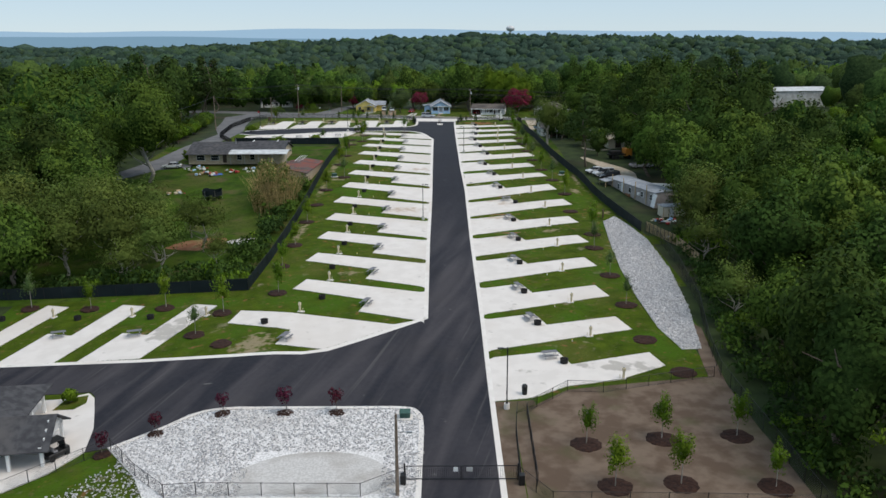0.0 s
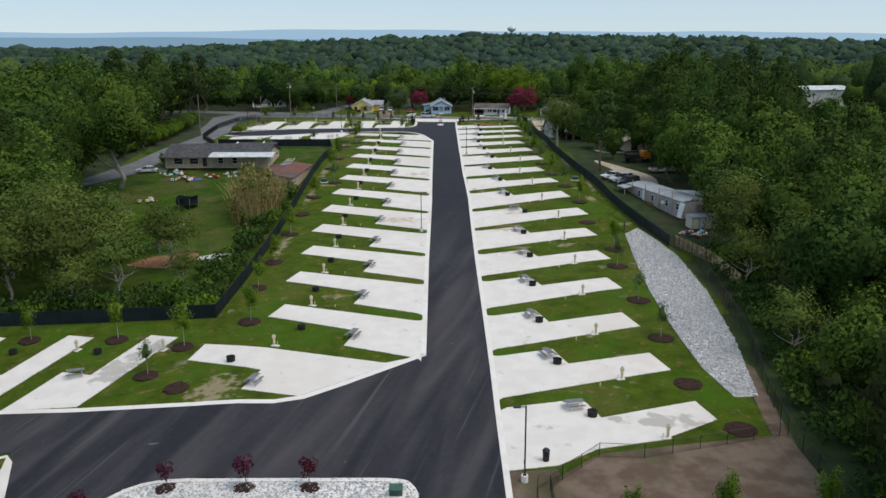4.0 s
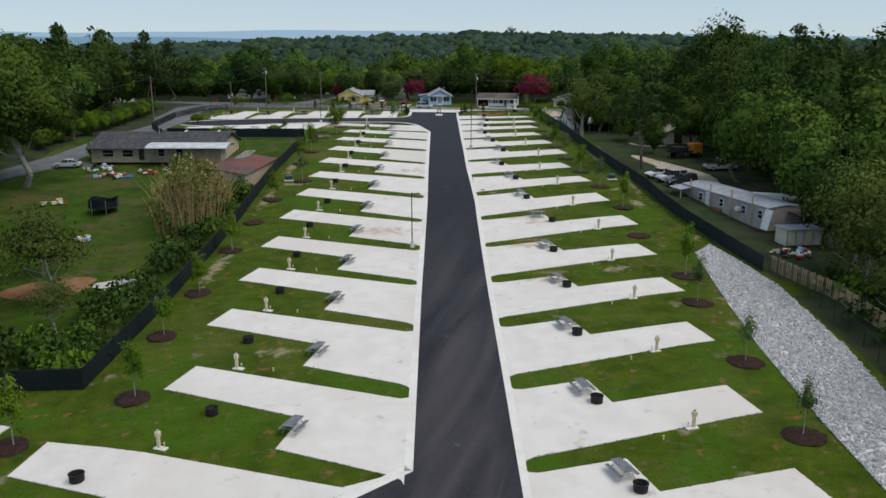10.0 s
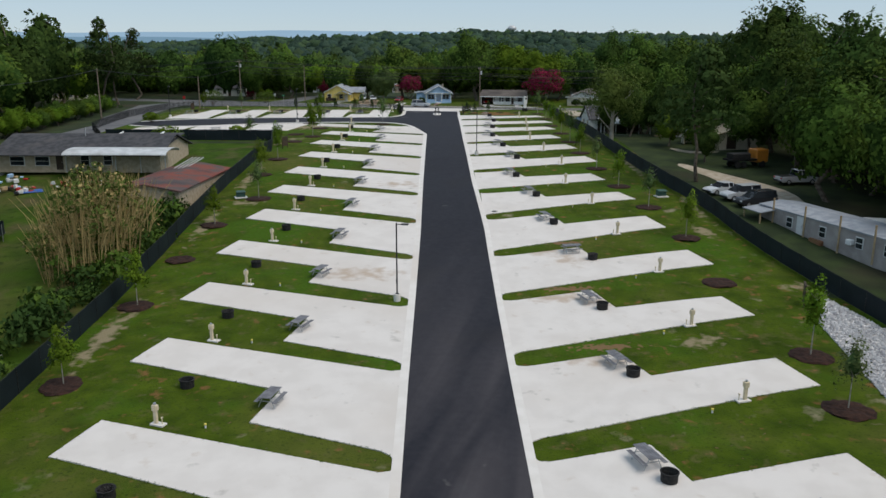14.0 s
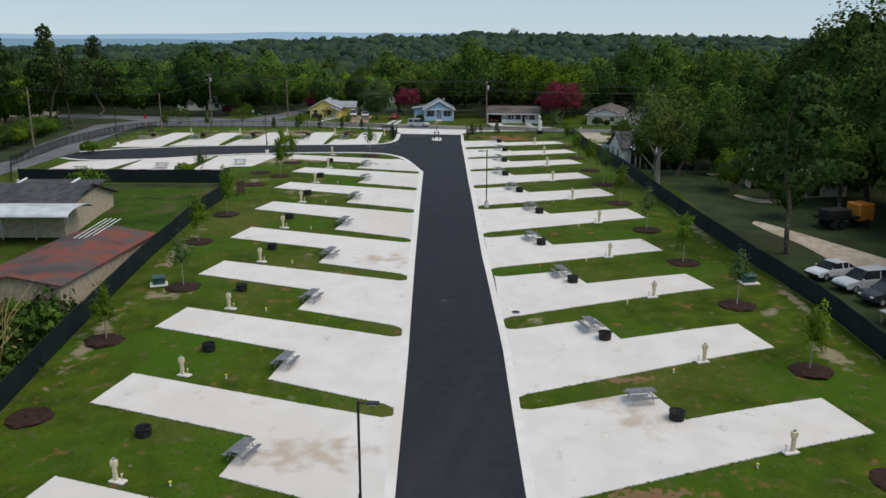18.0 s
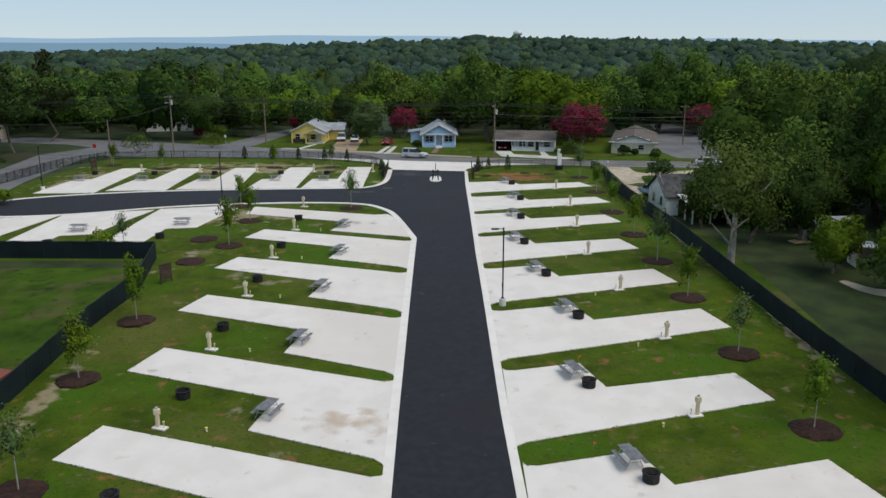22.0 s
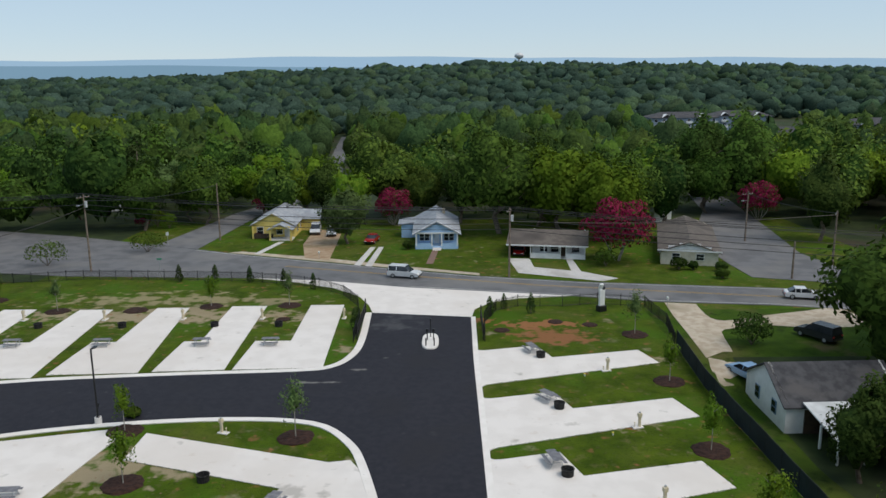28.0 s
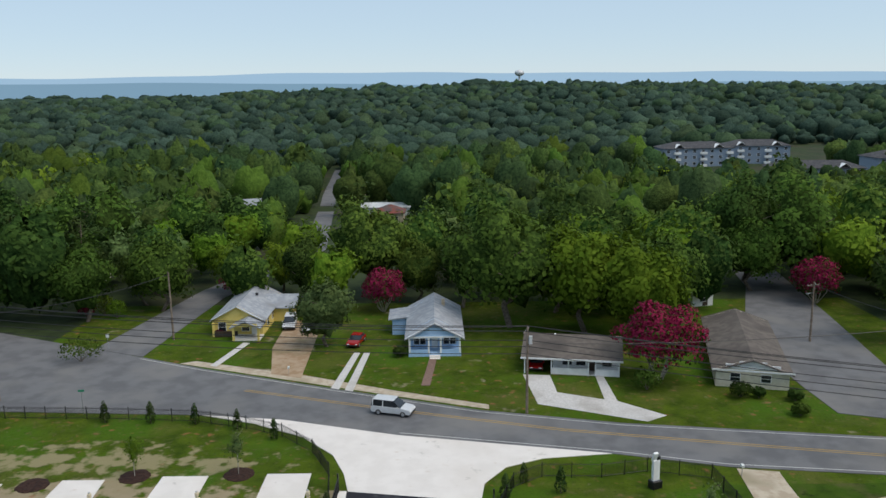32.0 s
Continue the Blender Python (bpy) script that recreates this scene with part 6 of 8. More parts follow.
def gate(x0, x1, y, label, h, z0=None, swung=()):
    t = thing("gate", label, "gate")
    z = gz((x0 + x1) / 2, y) if z0 is None else z0
    for x in (x0, x1):
        part("gate_post", boxes((x, y, z + h / 2, 0.14, 0.14, h + 0.3), bevel=0.01), M_BLACK, t)
    mid = (x0 + x1) / 2
    for a, b in ((x0 + 0.1, mid - 0.02), (mid + 0.02, x1 - 0.1)):
        bm = B()
        for zz in (0.15, h - 0.1):
            box(bm, (a + b) / 2, y, z + zz, b - a, 0.05, 0.06)
        for xx in (a + 0.03, b - 0.03):
            box(bm, xx, y, z + h / 2, 0.06, 0.05, h - 0.2)
        k = int((b - a) / 0.16)
        for i in range(1, k):
            box(bm, a + (b - a) * i / k, y, z + h / 2, 0.018, 0.018, h - 0.25)
        part("gate_leaf", bm, M_BLACK, t)
    return t


g1 = gate(-3.9, 6.0, 3.0, "closed black double swing gate across the drive", 1.5)
part("notice", boxes((0.55, 2.93, gz(0, 3) + 1.1, 0.4, 0.03, 0.4)), M_WHITE, g1, "small white notice plate")
part("notice", boxes((1.75, 2.93, gz(0, 3) + 1.1, 0.55, 0.03, 0.4)), M_TIN, g1, "small grey notice plate")
part("gate_motor", boxes((6.25, 2.3, gz(6, 2.3) + 0.5, 0.5, 0.6, 1.0), bevel=0.05), M_BLACK, g1, "black gate motor cabinet")
part("gate_motor", boxes((-4.0, 2.4, gz(-4, 2.4) + 0.5, 0.5, 0.6, 1.0), bevel=0.05), M_BLACK, g1, "black gate motor cabinet")


def open_leaf(x, y0, y1, label):
    t = thing("gate", label, "gate")
    z = gz(x, y0)
    bm = B()
    for zz in (0.15, 1.45, 0.8):
        box(bm, x, (y0 + y1) / 2, z + zz, 0.06, y1 - y0, 0.06)
    n = int((y1 - y0) / 0.13)
    for i in range(n + 1):
        box(bm, x, y0 + (y1 - y0) * i / n, z + 0.8, 0.022, 0.022, 1.4)
    part("gate_leaf", bm, M_BLACK, t)
    for yy in (y0, y1):
        part("gate_post", boxes((x, yy, z + 0.95, 0.14, 0.14, 1.9), bevel=0.01), M_BLACK, t)
    return t


open_leaf(-9.85, 211.7, 221.7, "black steel gate leaf standing open beside the drive")
open_leaf(4.35, 211.1, 218.5, "black steel gate leaf standing open beside the drive")

# keypad island
isl = thing("keypad_island", "oblong concrete island with two black keypad posts", "traffic island")
isl.matrix_basis = put(-1.59, 210.5, 0, 0.05)
bm = B()
pts = [(0.95 * (abs(math.cos(a)) ** 0.7) * (1 if math.cos(a) > 0 else -1), 2.6 * (abs(math.sin(a)) ** 0.7) * (1 if math.sin(a) > 0 else -1)) for a in np.linspace(0, 6.2832, 29)[:-1]]
lo, hi = [bm.verts.new((x, y, -0.05)) for x, y in pts], [bm.verts.new((x * 0.95, y * 0.97, 0.15)) for x, y in pts]
for i in range(len(pts)):
    bm.faces.new((lo[i], lo[(i + 1) % len(pts)], hi[(i + 1) % len(pts)], hi[i]))
bm.faces.new(hi)
part("kerb", bm, M_KERB, isl, "pale concrete kerb")
for x in (-0.35, 0.35):
    p = part("post", boxes((x, 0.2, 0.75, 0.12, 0.12, 1.3), bevel=0.01), M_BLACK, isl)
    part("keypad", boxes((x, -0.05, 1.35, 0.28, 0.22, 0.36), bevel=0.03), M_BLACK, p)
for x in (-0.45, 0.45):
    bm = B()
    cyl(bm, (x, -1.7, 0.1), (x, -1.7, 1.0), 0.07, n=10)
    part("bollard", bm, M_BLACK, isl)
part("camera_post", boxes((0, 1.2, 1.2, 0.1, 0.1, 2.2), (0, 1.1, 2.3, 0.14, 0.3, 0.14)), M_BLACK, isl)

# entrance sign seen from behind
sg = thing("entrance_sign", "tall white sign panel on a dark plinth, seen from behind", "sign")
sg.matrix_basis = put(19.53, 222.15, 25, 0.0)
part("plinth", boxes((0, 0, 0.35, 1.1, 0.8, 0.8), bevel=0.04), M_BLACK, sg, "dark plinth")
part("panel", boxes((0, 0, 1.7, 0.75, 0.3, 2.1), bevel=0.03), M_WHITE, sg)
part("top_panel", boxes((-0.15, 0, 3.1, 0.5, 0.26, 0.9, 0, 0, 18), bevel=0.03), M_WHITE, sg)
part("dark_band", boxes((0.2, 0, 2.9, 0.3, 0.32, 0.5, 0, 0, 18), bevel=0.02), M_BLACK, sg)

# litter bin near the first pad
bn = thing("litter_bin", "black round litter bin on the concrete", "litter bin")
bn.matrix_basis = put(8.2, 20.0)
bm = B()
cyl(bm, (0, 0, 0), (0, 0, 0.95), 0.28, 0.32, 14)
part("barrel", bm, M_BLACK, bn)
bm = B()
cyl(bm, (0, 0, 0.95), (0, 0, 1.12), 0.34, 0.2, 14)
part("lid", bm, M_BLACK, bn)

# ---------------------------------------------------------------- poles and wires
def utility_pole(x, y, h, arm=True, lamp=False, can=False, rz=0.0, label="weathered wooden utility pole"):
    t = thing("utility_pole", label, "utility pole", group="utility poles")
    t.matrix_basis = put(x, y, rz, 0.0)
    bm = B()
    cyl(bm, (0, 0, -0.2), (0, 0, h), 0.17, 0.11, 10)
    part("pole", bm, M_WOODPOLE, t)
    if arm:
        a = part("crossarm", boxes((0, 0.14, h - 0.5, 2.3, 0.1, 0.12)), M_WOODPOLE, t)
        for k in (-1.0, -0.4, 0.4, 1.0):
            bm = B()
            cyl(bm, (k, 0.14, h - 0.44), (k, 0.14, h - 0.26), 0.05, 0.03, 6)
            part("insulator", bm, M_STEEL, a)
    if can:
        bm = B()
        cyl(bm, (0.05, -0.34, h - 2.0), (0.05, -0.34, h - 1.1), 0.22, n=10)
        part("transformer", bm, M_TIN, t, "grey transformer can")
    if lamp:
        part("lamp_arm", boxes((-0.5, 0, h - 1.6, 1.0, 0.05, 0.05), (-1.1, 0, h - 1.62, 0.45, 0.2, 0.14)), M_STEEL, t)
    return Vector((x, y, gz(x, y) + h))


P1 = utility_pole(9.45, 240.5, 10.4, True, False, True, 70)
P2 = utility_pole(-54.7, 246.3, 12.1, True, True, True, 60)
P3 = utility_pole(-41.6, 271.5, 10.6, False, False, False, 0)
P4 = utility_pole(53.51, 266.66, 9, True, True, False, 20)
P5 = utility_pole(59.98, 247.15, 8.5, True, False, False, 60)
P6 = utility_pole(50.01, 238.28, 5.5, False)
P7 = utility_pole(-62.14, 233.27, 8, False)
P8 = utility_pole(-72.42, 197.08, 10.5, False)
P9 = utility_pole(-76, 160, 9.5, False)
P10 = utility_pole(-110, 262, 10, True)
P11 = utility_pole(94.63, 209.55, 10, True)
utility_pole(-4.4, 0.6, 7.5, False, True, False, 180, "weathered wooden pole beside the gate")


def wire(a, b, da, db, sag, r=0.042):
    t = thing("power_line", "thin dark overhead cable slung between poles", "power line", group="overhead cables")
    a, b = a + Vector(da), b + Vector(db)
    side = (b - a).cross(Vector((0, 0, 1))).normalized() * r
    bm, rows = B(), []
    for i in range(19):
        s = i / 18
        p = a.lerp(b, s) - Vector((0, 0, 4 * sag * s * (1 - s)))
        rows.append([bm.verts.new(p + o) for o in (side, Vector((0, 0, r)), -side, Vector((0, 0, -r)))])
    for u, v in zip(rows, rows[1:]):
        for k in range(4):
            bm.faces.new((u[k], u[(k + 1) % 4], v[(k + 1) % 4], v[k]))
    part("cable", bm, M_BLACK, t)


for k, dz in ((-1, -0.25), (0, 0.1), (1, -0.25), (0, -1.6), (0.2, -2.4), (0, -3.2)):
    d = (0.3 * k, 0.9 * k, dz)
    wire(P2, P1, d, d, 0.8 + 0.15 * k)
    wire(P1, P11, d, d, 0.9 + 0.1 * k)
    if dz > -2:
        wire(P10, P2, d, d, 0.7)
wire(P2, P3, (0, 0, -1), (0, 0, -0.3), 0.8)
wire(P5, P4, (0, 0, -0.4), (0, 0, -0.4), 0.4)
wire(P1, P5, (0, 0, -2), (0, 0, -0.6), 0.7)
wire(P8, P7, (0, 0, -0.3), (0, 0, -0.3), 0.5)
wire(P9, P8, (0, 0, -0.3), (0, 0, -0.3), 0.5)
wire(P7, P2, (0, 0, -0.3), (0, 0, -2), 0.3)


def street_sign(x, y, rz, plate, label, h=2.6, sz=(0.7, 0.03, 0.25)):
    t = thing("street_sign", label, "street sign")
    t.matrix_basis = put(x, y, rz, 0.0)
    bm = B()
    cyl(bm, (0, 0, -0.1), (0, 0, h), 0.03, n=6)
    part("post", bm, M_STEEL, t)
    part("plate", boxes((0, -0.04, h - sz[2] / 2, *sz), bevel=0.008), plate, t)


M_SIGNG = paint("green_sign_sheet", (0.02, 0.22, 0.12), 0.4)
M_SIGNR = paint("red_sign_sheet", (0.45, 0.02, 0.02), 0.4)
M_SIGNW = paint("white_sign_sheet", (0.7, 0.72, 0.7), 0.4)
street_sign(-42.41, 241.91, 10, M_SIGNG, "green street name plate on a steel post", 3.0)
street_sign(-68.62, 241.69, 0, M_SIGNR, "red stop sign on a steel post", 2.7, (0.7, 0.03, 0.7))
street_sign(-49.81, 267.18, 0, M_SIGNW, "small white road sign on a post", 2.4, (0.5, 0.03, 0.6))
street_sign(28.32, 224.25, 0, M_SIGNW, "white mailbox on a post beside the road", 1.2, (0.25, 0.45, 0.25))
street_sign(-20.72, 254.73, 0, M_SIGNW, "white mailbox on a post beside the road", 1.2, (0.25, 0.45, 0.25))
# ---------------------------------------------------------------- houses
def gable_roof(w, d, h, rise, over=0.45, th=0.14, along="y"):
    """Roof over a w by d plan, ridge along y (or x), eaves at h."""
    if along == "x":
        w, d = d, w
    bm = B()
    s = rise / (w / 2)
    prof = [(-w / 2 - over, h - s * over), (0, h + rise), (w / 2 + over, h - s * over), (w / 2 + over, h - s * over - th), (0, h + rise - th), (-w / 2 - over, h - s * over - th)]
    a, b = [[bm.verts.new((x, y, z)) for x, z in prof] for y in (-d / 2 - over, d / 2 + over)]
    for i in range(6):
        bm.faces.new((a[i], a[(i + 1) % 6], b[(i + 1) % 6], b[i]))
    bm.faces.new(a[0:2] + a[4:6])
    bm.faces.new(a[1:5])
    bm.faces.new(b[0:2] + b[4:6])
    bm.faces.new(b[1:5])
    bmesh.ops.recalc_face_normals(bm, faces=bm.faces[:])
    if along == "x":
        bmesh.ops.rotate(bm, verts=bm.verts[:], matrix=Matrix.Rotation(radians(90), 3, "Z"))
    return bm


def hip_roof(w, d, h, rise, over=0.5, th=0.14):
    bm = B()
    W, D = w / 2 + over, d / 2 + over
    if d >= w:
        r = [(0, -(D - W), h + rise), (0, D - W, h + rise)]
        f = ((0, 1, 4), (1, 2, 5, 4), (2, 3, 5), (3, 0, 4, 5))
    else:
        r = [(-(W - D), 0, h + rise), (W - D, 0, h + rise)]
        f = ((0, 1, 5, 4), (1, 2, 5), (2, 3, 4, 5), (3, 0, 4))
    v = [bm.verts.new(p) for p in [(-W, -D, h), (W, -D, h), (W, D, h), (-W, D, h)] + r]
    lo = [bm.verts.new((x, y, h - th)) for x, y in ((-W, -D), (W, -D), (W, D), (-W, D))]
    for q in f:
        bm.faces.new([v[i] for i in q])
    for i in range(4):
        bm.faces.new((v[i], lo[i], lo[(i + 1) % 4], v[(i + 1) % 4]))
    bm.faces.new(lo)
    bmesh.ops.recalc_face_normals(bm, faces=bm.faces[:])
    return bm


def window(parent, x, y, z, w, h, face, trim=None):
    """A window on a wall facing face degrees (0: towards -y)."""
    m = pose(x, y, z, 0, 0, face)
    f = part("window", boxes((0, -0.03, h / 2, w + 0.16, 0.1, h + 0.16), bevel=0.01), trim or M_WHITE, parent, "white window frame")
    f.matrix_basis = m
    part("pane", boxes((0, -0.085, h / 2, w, 0.02, h)), M_GLASS, f)
    part("glazing_bar", boxes((0, -0.1, h / 2, w, 0.02, 0.05)), trim or M_WHITE, f)


def door(parent, x, y, z, face, mat, w=0.95, h=2.05):
    m = pose(x, y, z, 0, 0, face)
    d = part("door", boxes((0, -0.03, h / 2, w, 0.08, h), bevel=0.01), mat, parent)
    d.matrix_basis = m
    part("door_handle", boxes((w * 0.38, -0.1, 1.0, 0.05, 0.06, 0.12)), M_STEEL, d)


def walls(t, w, d, h, mat, gable=0.0, along="y", x=0, y=0, name="wall"):
    bm = boxes((x, y, h / 2 - 0.15, w, d, h + 0.3))
    if gable:
        pts = [(-w / 2, 0), (w / 2, 0), (0, gable)] if along == "y" else [(-d / 2, 0), (d / 2, 0), (0, gable)]
        for s in (-1, 1):
            for k in (0,):
                vs = []
                for q in (0, 0.2):
                    e = (d if along == "y" else w) / 2 - q
                    vs.append([bm.verts.new((x + a, y + s * e, h + b) if along == "y" else (x + s * e, y + a, h + b)) for a, b in pts])
                bm.faces.new(vs[0])
                bm.faces.new(vs[1][::-1])
                for i in range(3):
                    bm.faces.new((vs[0][i], vs[1][i], vs[1][(i + 1) % 3], vs[0][(i + 1) % 3]))
        bmesh.ops.recalc_face_normals(bm, faces=bm.faces[:])
    return part(name, bm, mat, t)


def posts(t, pts, h, mat, r=0.09):
    for x, y in pts:
        part("porch_post", boxes((x, y, h / 2, 2 * r, 2 * r, h), bevel=0.01), mat, t)


# yellow cottage
h1 = thing("house", "yellow clapboard cottage with grey shingle roofs and a small porch", "house")
h1.matrix_basis = put(-32.13, 280.88, 0, 0.0)
walls(h1, 7.8, 15, 2.8, M_YELLOW, 2.1)
part("roof", gable_roof(7.8, 15, 2.8, 2.1), M_GREYROOF, h1, "grey shingle roof")
walls(h1, 5.0, 6, 2.6, M_YELLOW, 0, "x", 4.2, 3.5, "side_wing")
r = part("side_roof", gable_roof(6.5, 6, 2.6, 1.3, along="x"), M_GREYROOF, h1)
r.location = (4.0, 3.5, 0)
r = part("porch_roof", gable_roof(4.2, 3.2, 2.4, 0.9, 0.3), M_GREYROOF, h1)
r.location = (1.9, -8.9, 0)
part("porch_gable", boxes((1.9, -10.45, 2.62, 3.6, 0.12, 0.45)), M_YELLOW, h1)
part("porch_floor", boxes((1.9, -8.9, 0.15, 4.2, 3.0, 0.4)), M_KERB, h1)
posts(h1, ((0.0, -10.3), (3.8, -10.3), (-3.6, -8.2)), 2.4, M_YELLOW, 0.16)
part("porch_railing", boxes((-1.6, -8.5, 0.7, 3.6, 0.06, 0.9)), M_BROWNSIGN, h1, "dark porch railing")
part("rake_trim", boxes((-1.95, -8.0, 3.85, 4.6, 0.1, 0.16, 0, 0, 0, -28), (1.95, -8.0, 3.85, 4.6, 0.1, 0.16, 0, 0, 0, 28)), M_WHITE, h1)
for x in (-2.4, 1.2):
    window(h1, x, -7.5, 0.9, 1.1, 1.3, 0)
for y in (-4, -0.5):
    window(h1, 3.9, y, 0.9, 1.0, 1.3, 90)
door(h1, 2.6, -7.5, 0.1, 0, M_WHITE)
part("roof_vent", boxes((1.2, 1, 4.55, 0.4, 0.4, 0.35)), M_BLACK, h1)

# blue bungalow
h2 = thing("house", "pale blue bungalow with white trim, grey roof and full-width porch", "house")
h2.matrix_basis = put(-1.59, 270.86, 1, 0.0)
walls(h2, 7.4, 13, 3.0, M_BLUE, 2.0)
part("roof", gable_roof(7.4, 16.5, 3.0, 2.0, 0.55), M_GREYROOF, h2, "grey shingle roof").location = (0, -0.4, 0)
part("porch_floor", boxes((0, -7.7, 0.3, 7.4, 2.6, 0.7)), M_BLUE, h2)
part("porch_front", boxes((-2.3, -8.9, 0.75, 2.8, 0.12, 0.8), (2.3, -8.9, 0.75, 2.8, 0.12, 0.8)), M_BLUE, h2)
posts(h2, ((-3.55, -8.85), (-0.85, -8.85), (0.85, -8.85), (3.55, -8.85)), 2.9, M_WHITE, 0.13)
part("porch_beam", boxes((0, -8.85, 2.95, 7.6, 0.2, 0.25)), M_WHITE, h2)
part("gable_front", boxes((0, -8.75, 3.25, 5.6, 0.1, 0.5), (0, -8.75, 3.7, 3.8, 0.1, 0.5), (0, -8.75, 4.2, 1.9, 0.1, 0.5)), M_BLUE, h2)
part("rake_trim", boxes((-2.05, -8.98, 3.92, 4.75, 0.1, 0.18, 0, 0, 0, -28), (2.05, -8.98, 3.92, 4.75, 0.1, 0.18, 0, 0, 0, 28)), M_WHITE, h2)
part("steps", boxes((0, -9.3, 0.2, 1.5, 0.8, 0.4), (0, -9.9, 0.08, 1.5, 0.6, 0.22)), M_KERB, h2)
for x in (-2.6, -1.7, 1.7, 2.6):
    window(h2, x, -6.5, 1.2, 0.75, 1.2, 0)
door(h2, 0, -6.5, 0.6, 0, M_WHITE)
walls(h2, 3.0, 5, 2.5, M_BLUE, 0, "y", -5.0, 4.5, "side_wing")
part("side_roof", boxes((-5.2, 4.5, 2.7, 3.8, 5.8, 0.16, 0, 0, 0, -7)), M_GREYROOF, h2)
for y in (-3, 1):
    window(h2, -3.7, y, 1.1, 1.0, 1.3, -90)
part("chimney", boxes((1.4, 3.5, 4.6, 0.5, 0.5, 1.1)), M_TAN, h2)
structure(slab("pavement_path", [(-3.03, 250.14), (-1.9, 250.03), (-1.18, 260.59), (-2.21, 260.69)], 0.03, material("brick_path", (0.16, 0.10, 0.08), (0.22, 0.14, 0.11), 3), 3, 0.05), "narrow brick garden path", "path")

# brown-roofed ranch with carport
h3 = thing("house", "low brown-roofed ranch house with a carport and white porch rail", "house")
h3.matrix_basis = put(17.42, 258.5, -10, 0.0)
walls(h3, 8.6, 8.0, 2.4, M_WHITE, 1.5, "x", 1.8, 0.6)
part("roof", gable_roof(12.4, 10.2, 2.45, 1.5, 0.4, along="x"), M_BROWNROOF, h3, "brown shingle roof")
part("fascia", boxes((0, -5.55, 2.28, 13.2, 0.08, 0.22)), M_WHITE, h3)
posts(h3, ((-6.1, -5.1), (-2.6, -5.1), (-0.4, -5.1), (2.2, -5.1), (3.1, -5.1), (6.1, -5.1)), 2.3, M_WHITE, 0.08)
# carport walls: shade of the opening put into their dark colour
part("carport_wall", boxes((-4.3, 4.4, 1.15, 3.9, 0.15, 2.4), (-6.2, 0.5, 1.15, 0.15, 8, 2.4)), M_BROWNSIGN, h3, "carport wall coloured dark for the shade inside")
part("porch_rail", boxes((-0.2, -5.0, 0.5, 4.8, 0.1, 0.9), (4.6, -5.0, 0.5, 3.0, 0.1, 0.9)), M_WHITE, h3)
part("porch_floor", boxes((1.8, -4.2, 0.08, 8.6, 1.9, 0.2)), M_KERB, h3)
for x in (-0.6, 1.2, 4.6):
    window(h3, x, -3.4, 0.9, 1.2, 1.1, 0)
door(h3, 2.7, -3.4, 0.1, 0, M_BROWNSIGN)
structure(slab("pavement_driveway", [(11.05, 243.29), (10.23, 253.89), (13.72, 253.35), (13.83, 247.15), (19.17, 244.47), (19.58, 253.03), (20.61, 252.82), (20.61, 243.94), (25.24, 239.35), (22.67, 237.64)], 0.03, M_FINES, 3, 0.06), "cracked pale concrete driveway", "driveway")

# cream house with the long gable
h4 = thing("house", "long cream block house with white gable and grey-brown roof", "house")
h4.matrix_basis = put(40.76, 258.91, -14, 0.0)
walls(h4, 8.6, 23, 2.5, M_CREAMWALL, 1.5)
part("roof", gable_roof(8.6, 23, 2.5, 1.5, 0.5), M_BROWNROOF, h4, "weathered grey-brown shingle roof")
part("gable_trim", boxes((0, -12.02, 2.55, 9.6, 0.1, 0.2), (0, -11.6, 2.95, 6.4, 0.1, 0.6), (0, -11.6, 3.4, 3.2, 0.1, 0.5)), M_WHITE, h4)
for x in (-2.0, 1.6):
    window(h4, x, -11.5, 1.1, 1.1, 0.9, 0)
for y in (-6, 0, 6):
    window(h4, -4.3, y, 1.0, 1.2, 1.0, -90)

# white house behind the fence
h5 = thing("house", "white clapboard house with dark roof and tin-roofed side porch", "house")
h5.matrix_basis = put(34.8, 195.44, 2, 0.0)
walls(h5, 10.4, 8.6, 2.7, M_WHITE, 2.3, "x")
part("roof", gable_roof(10.4, 8.6, 2.7, 2.3, 0.35, along="x"), M_DARKROOF, h5, "dark shingle roof")
for y in (-2.0, 1.6):
    window(h5, -5.2, y, 1.0, 0.8, 1.1, -90, paint("blue_grey_trim", (0.12, 0.22, 0.34)))
part("porch_roof", boxes((1.0, -7.4, 2.45, 9.6, 6.2, 0.12, 0, 0, 7, 0)), M_TIN, h5, "white weathered tin porch roof")
posts(h5, [(-3.6 + 2.3 * k, -10.3) for k in range(5)] + [(-3.6, -7.4)], 2.1, M_WHITE)
# dark panel before the white wall, painted for shade under the porch roof
part("porch_back", boxes((1.0, -4.45, 1.1, 9.2, 0.15, 2.2)), M_BROWNSIGN, h5, "dark panel painted for the porch shade")
structure(slab("pavement_driveway", smooth_line([(28.4, 225.8), (27.9, 220.2), (27.6, 212.5), (27.2, 204.9), (27.2, 200.5), (29.3, 200.5), (30.8, 208.2), (31.6, 213.4), (33.1, 214.6), (36.4, 216.0), (39.5, 215.4), (44.2, 214.7), (49.5, 216), (49.5, 222.6), (44.8, 221.5), (39.1, 219.7), (34.5, 217.9), (32.6, 217.9), (31.9, 220.2), (32.2, 225.0)], 2), 0.03, M_GRAVELLANE, 3, 0.06), "pale gravel driveway curving to the house", "driveway")

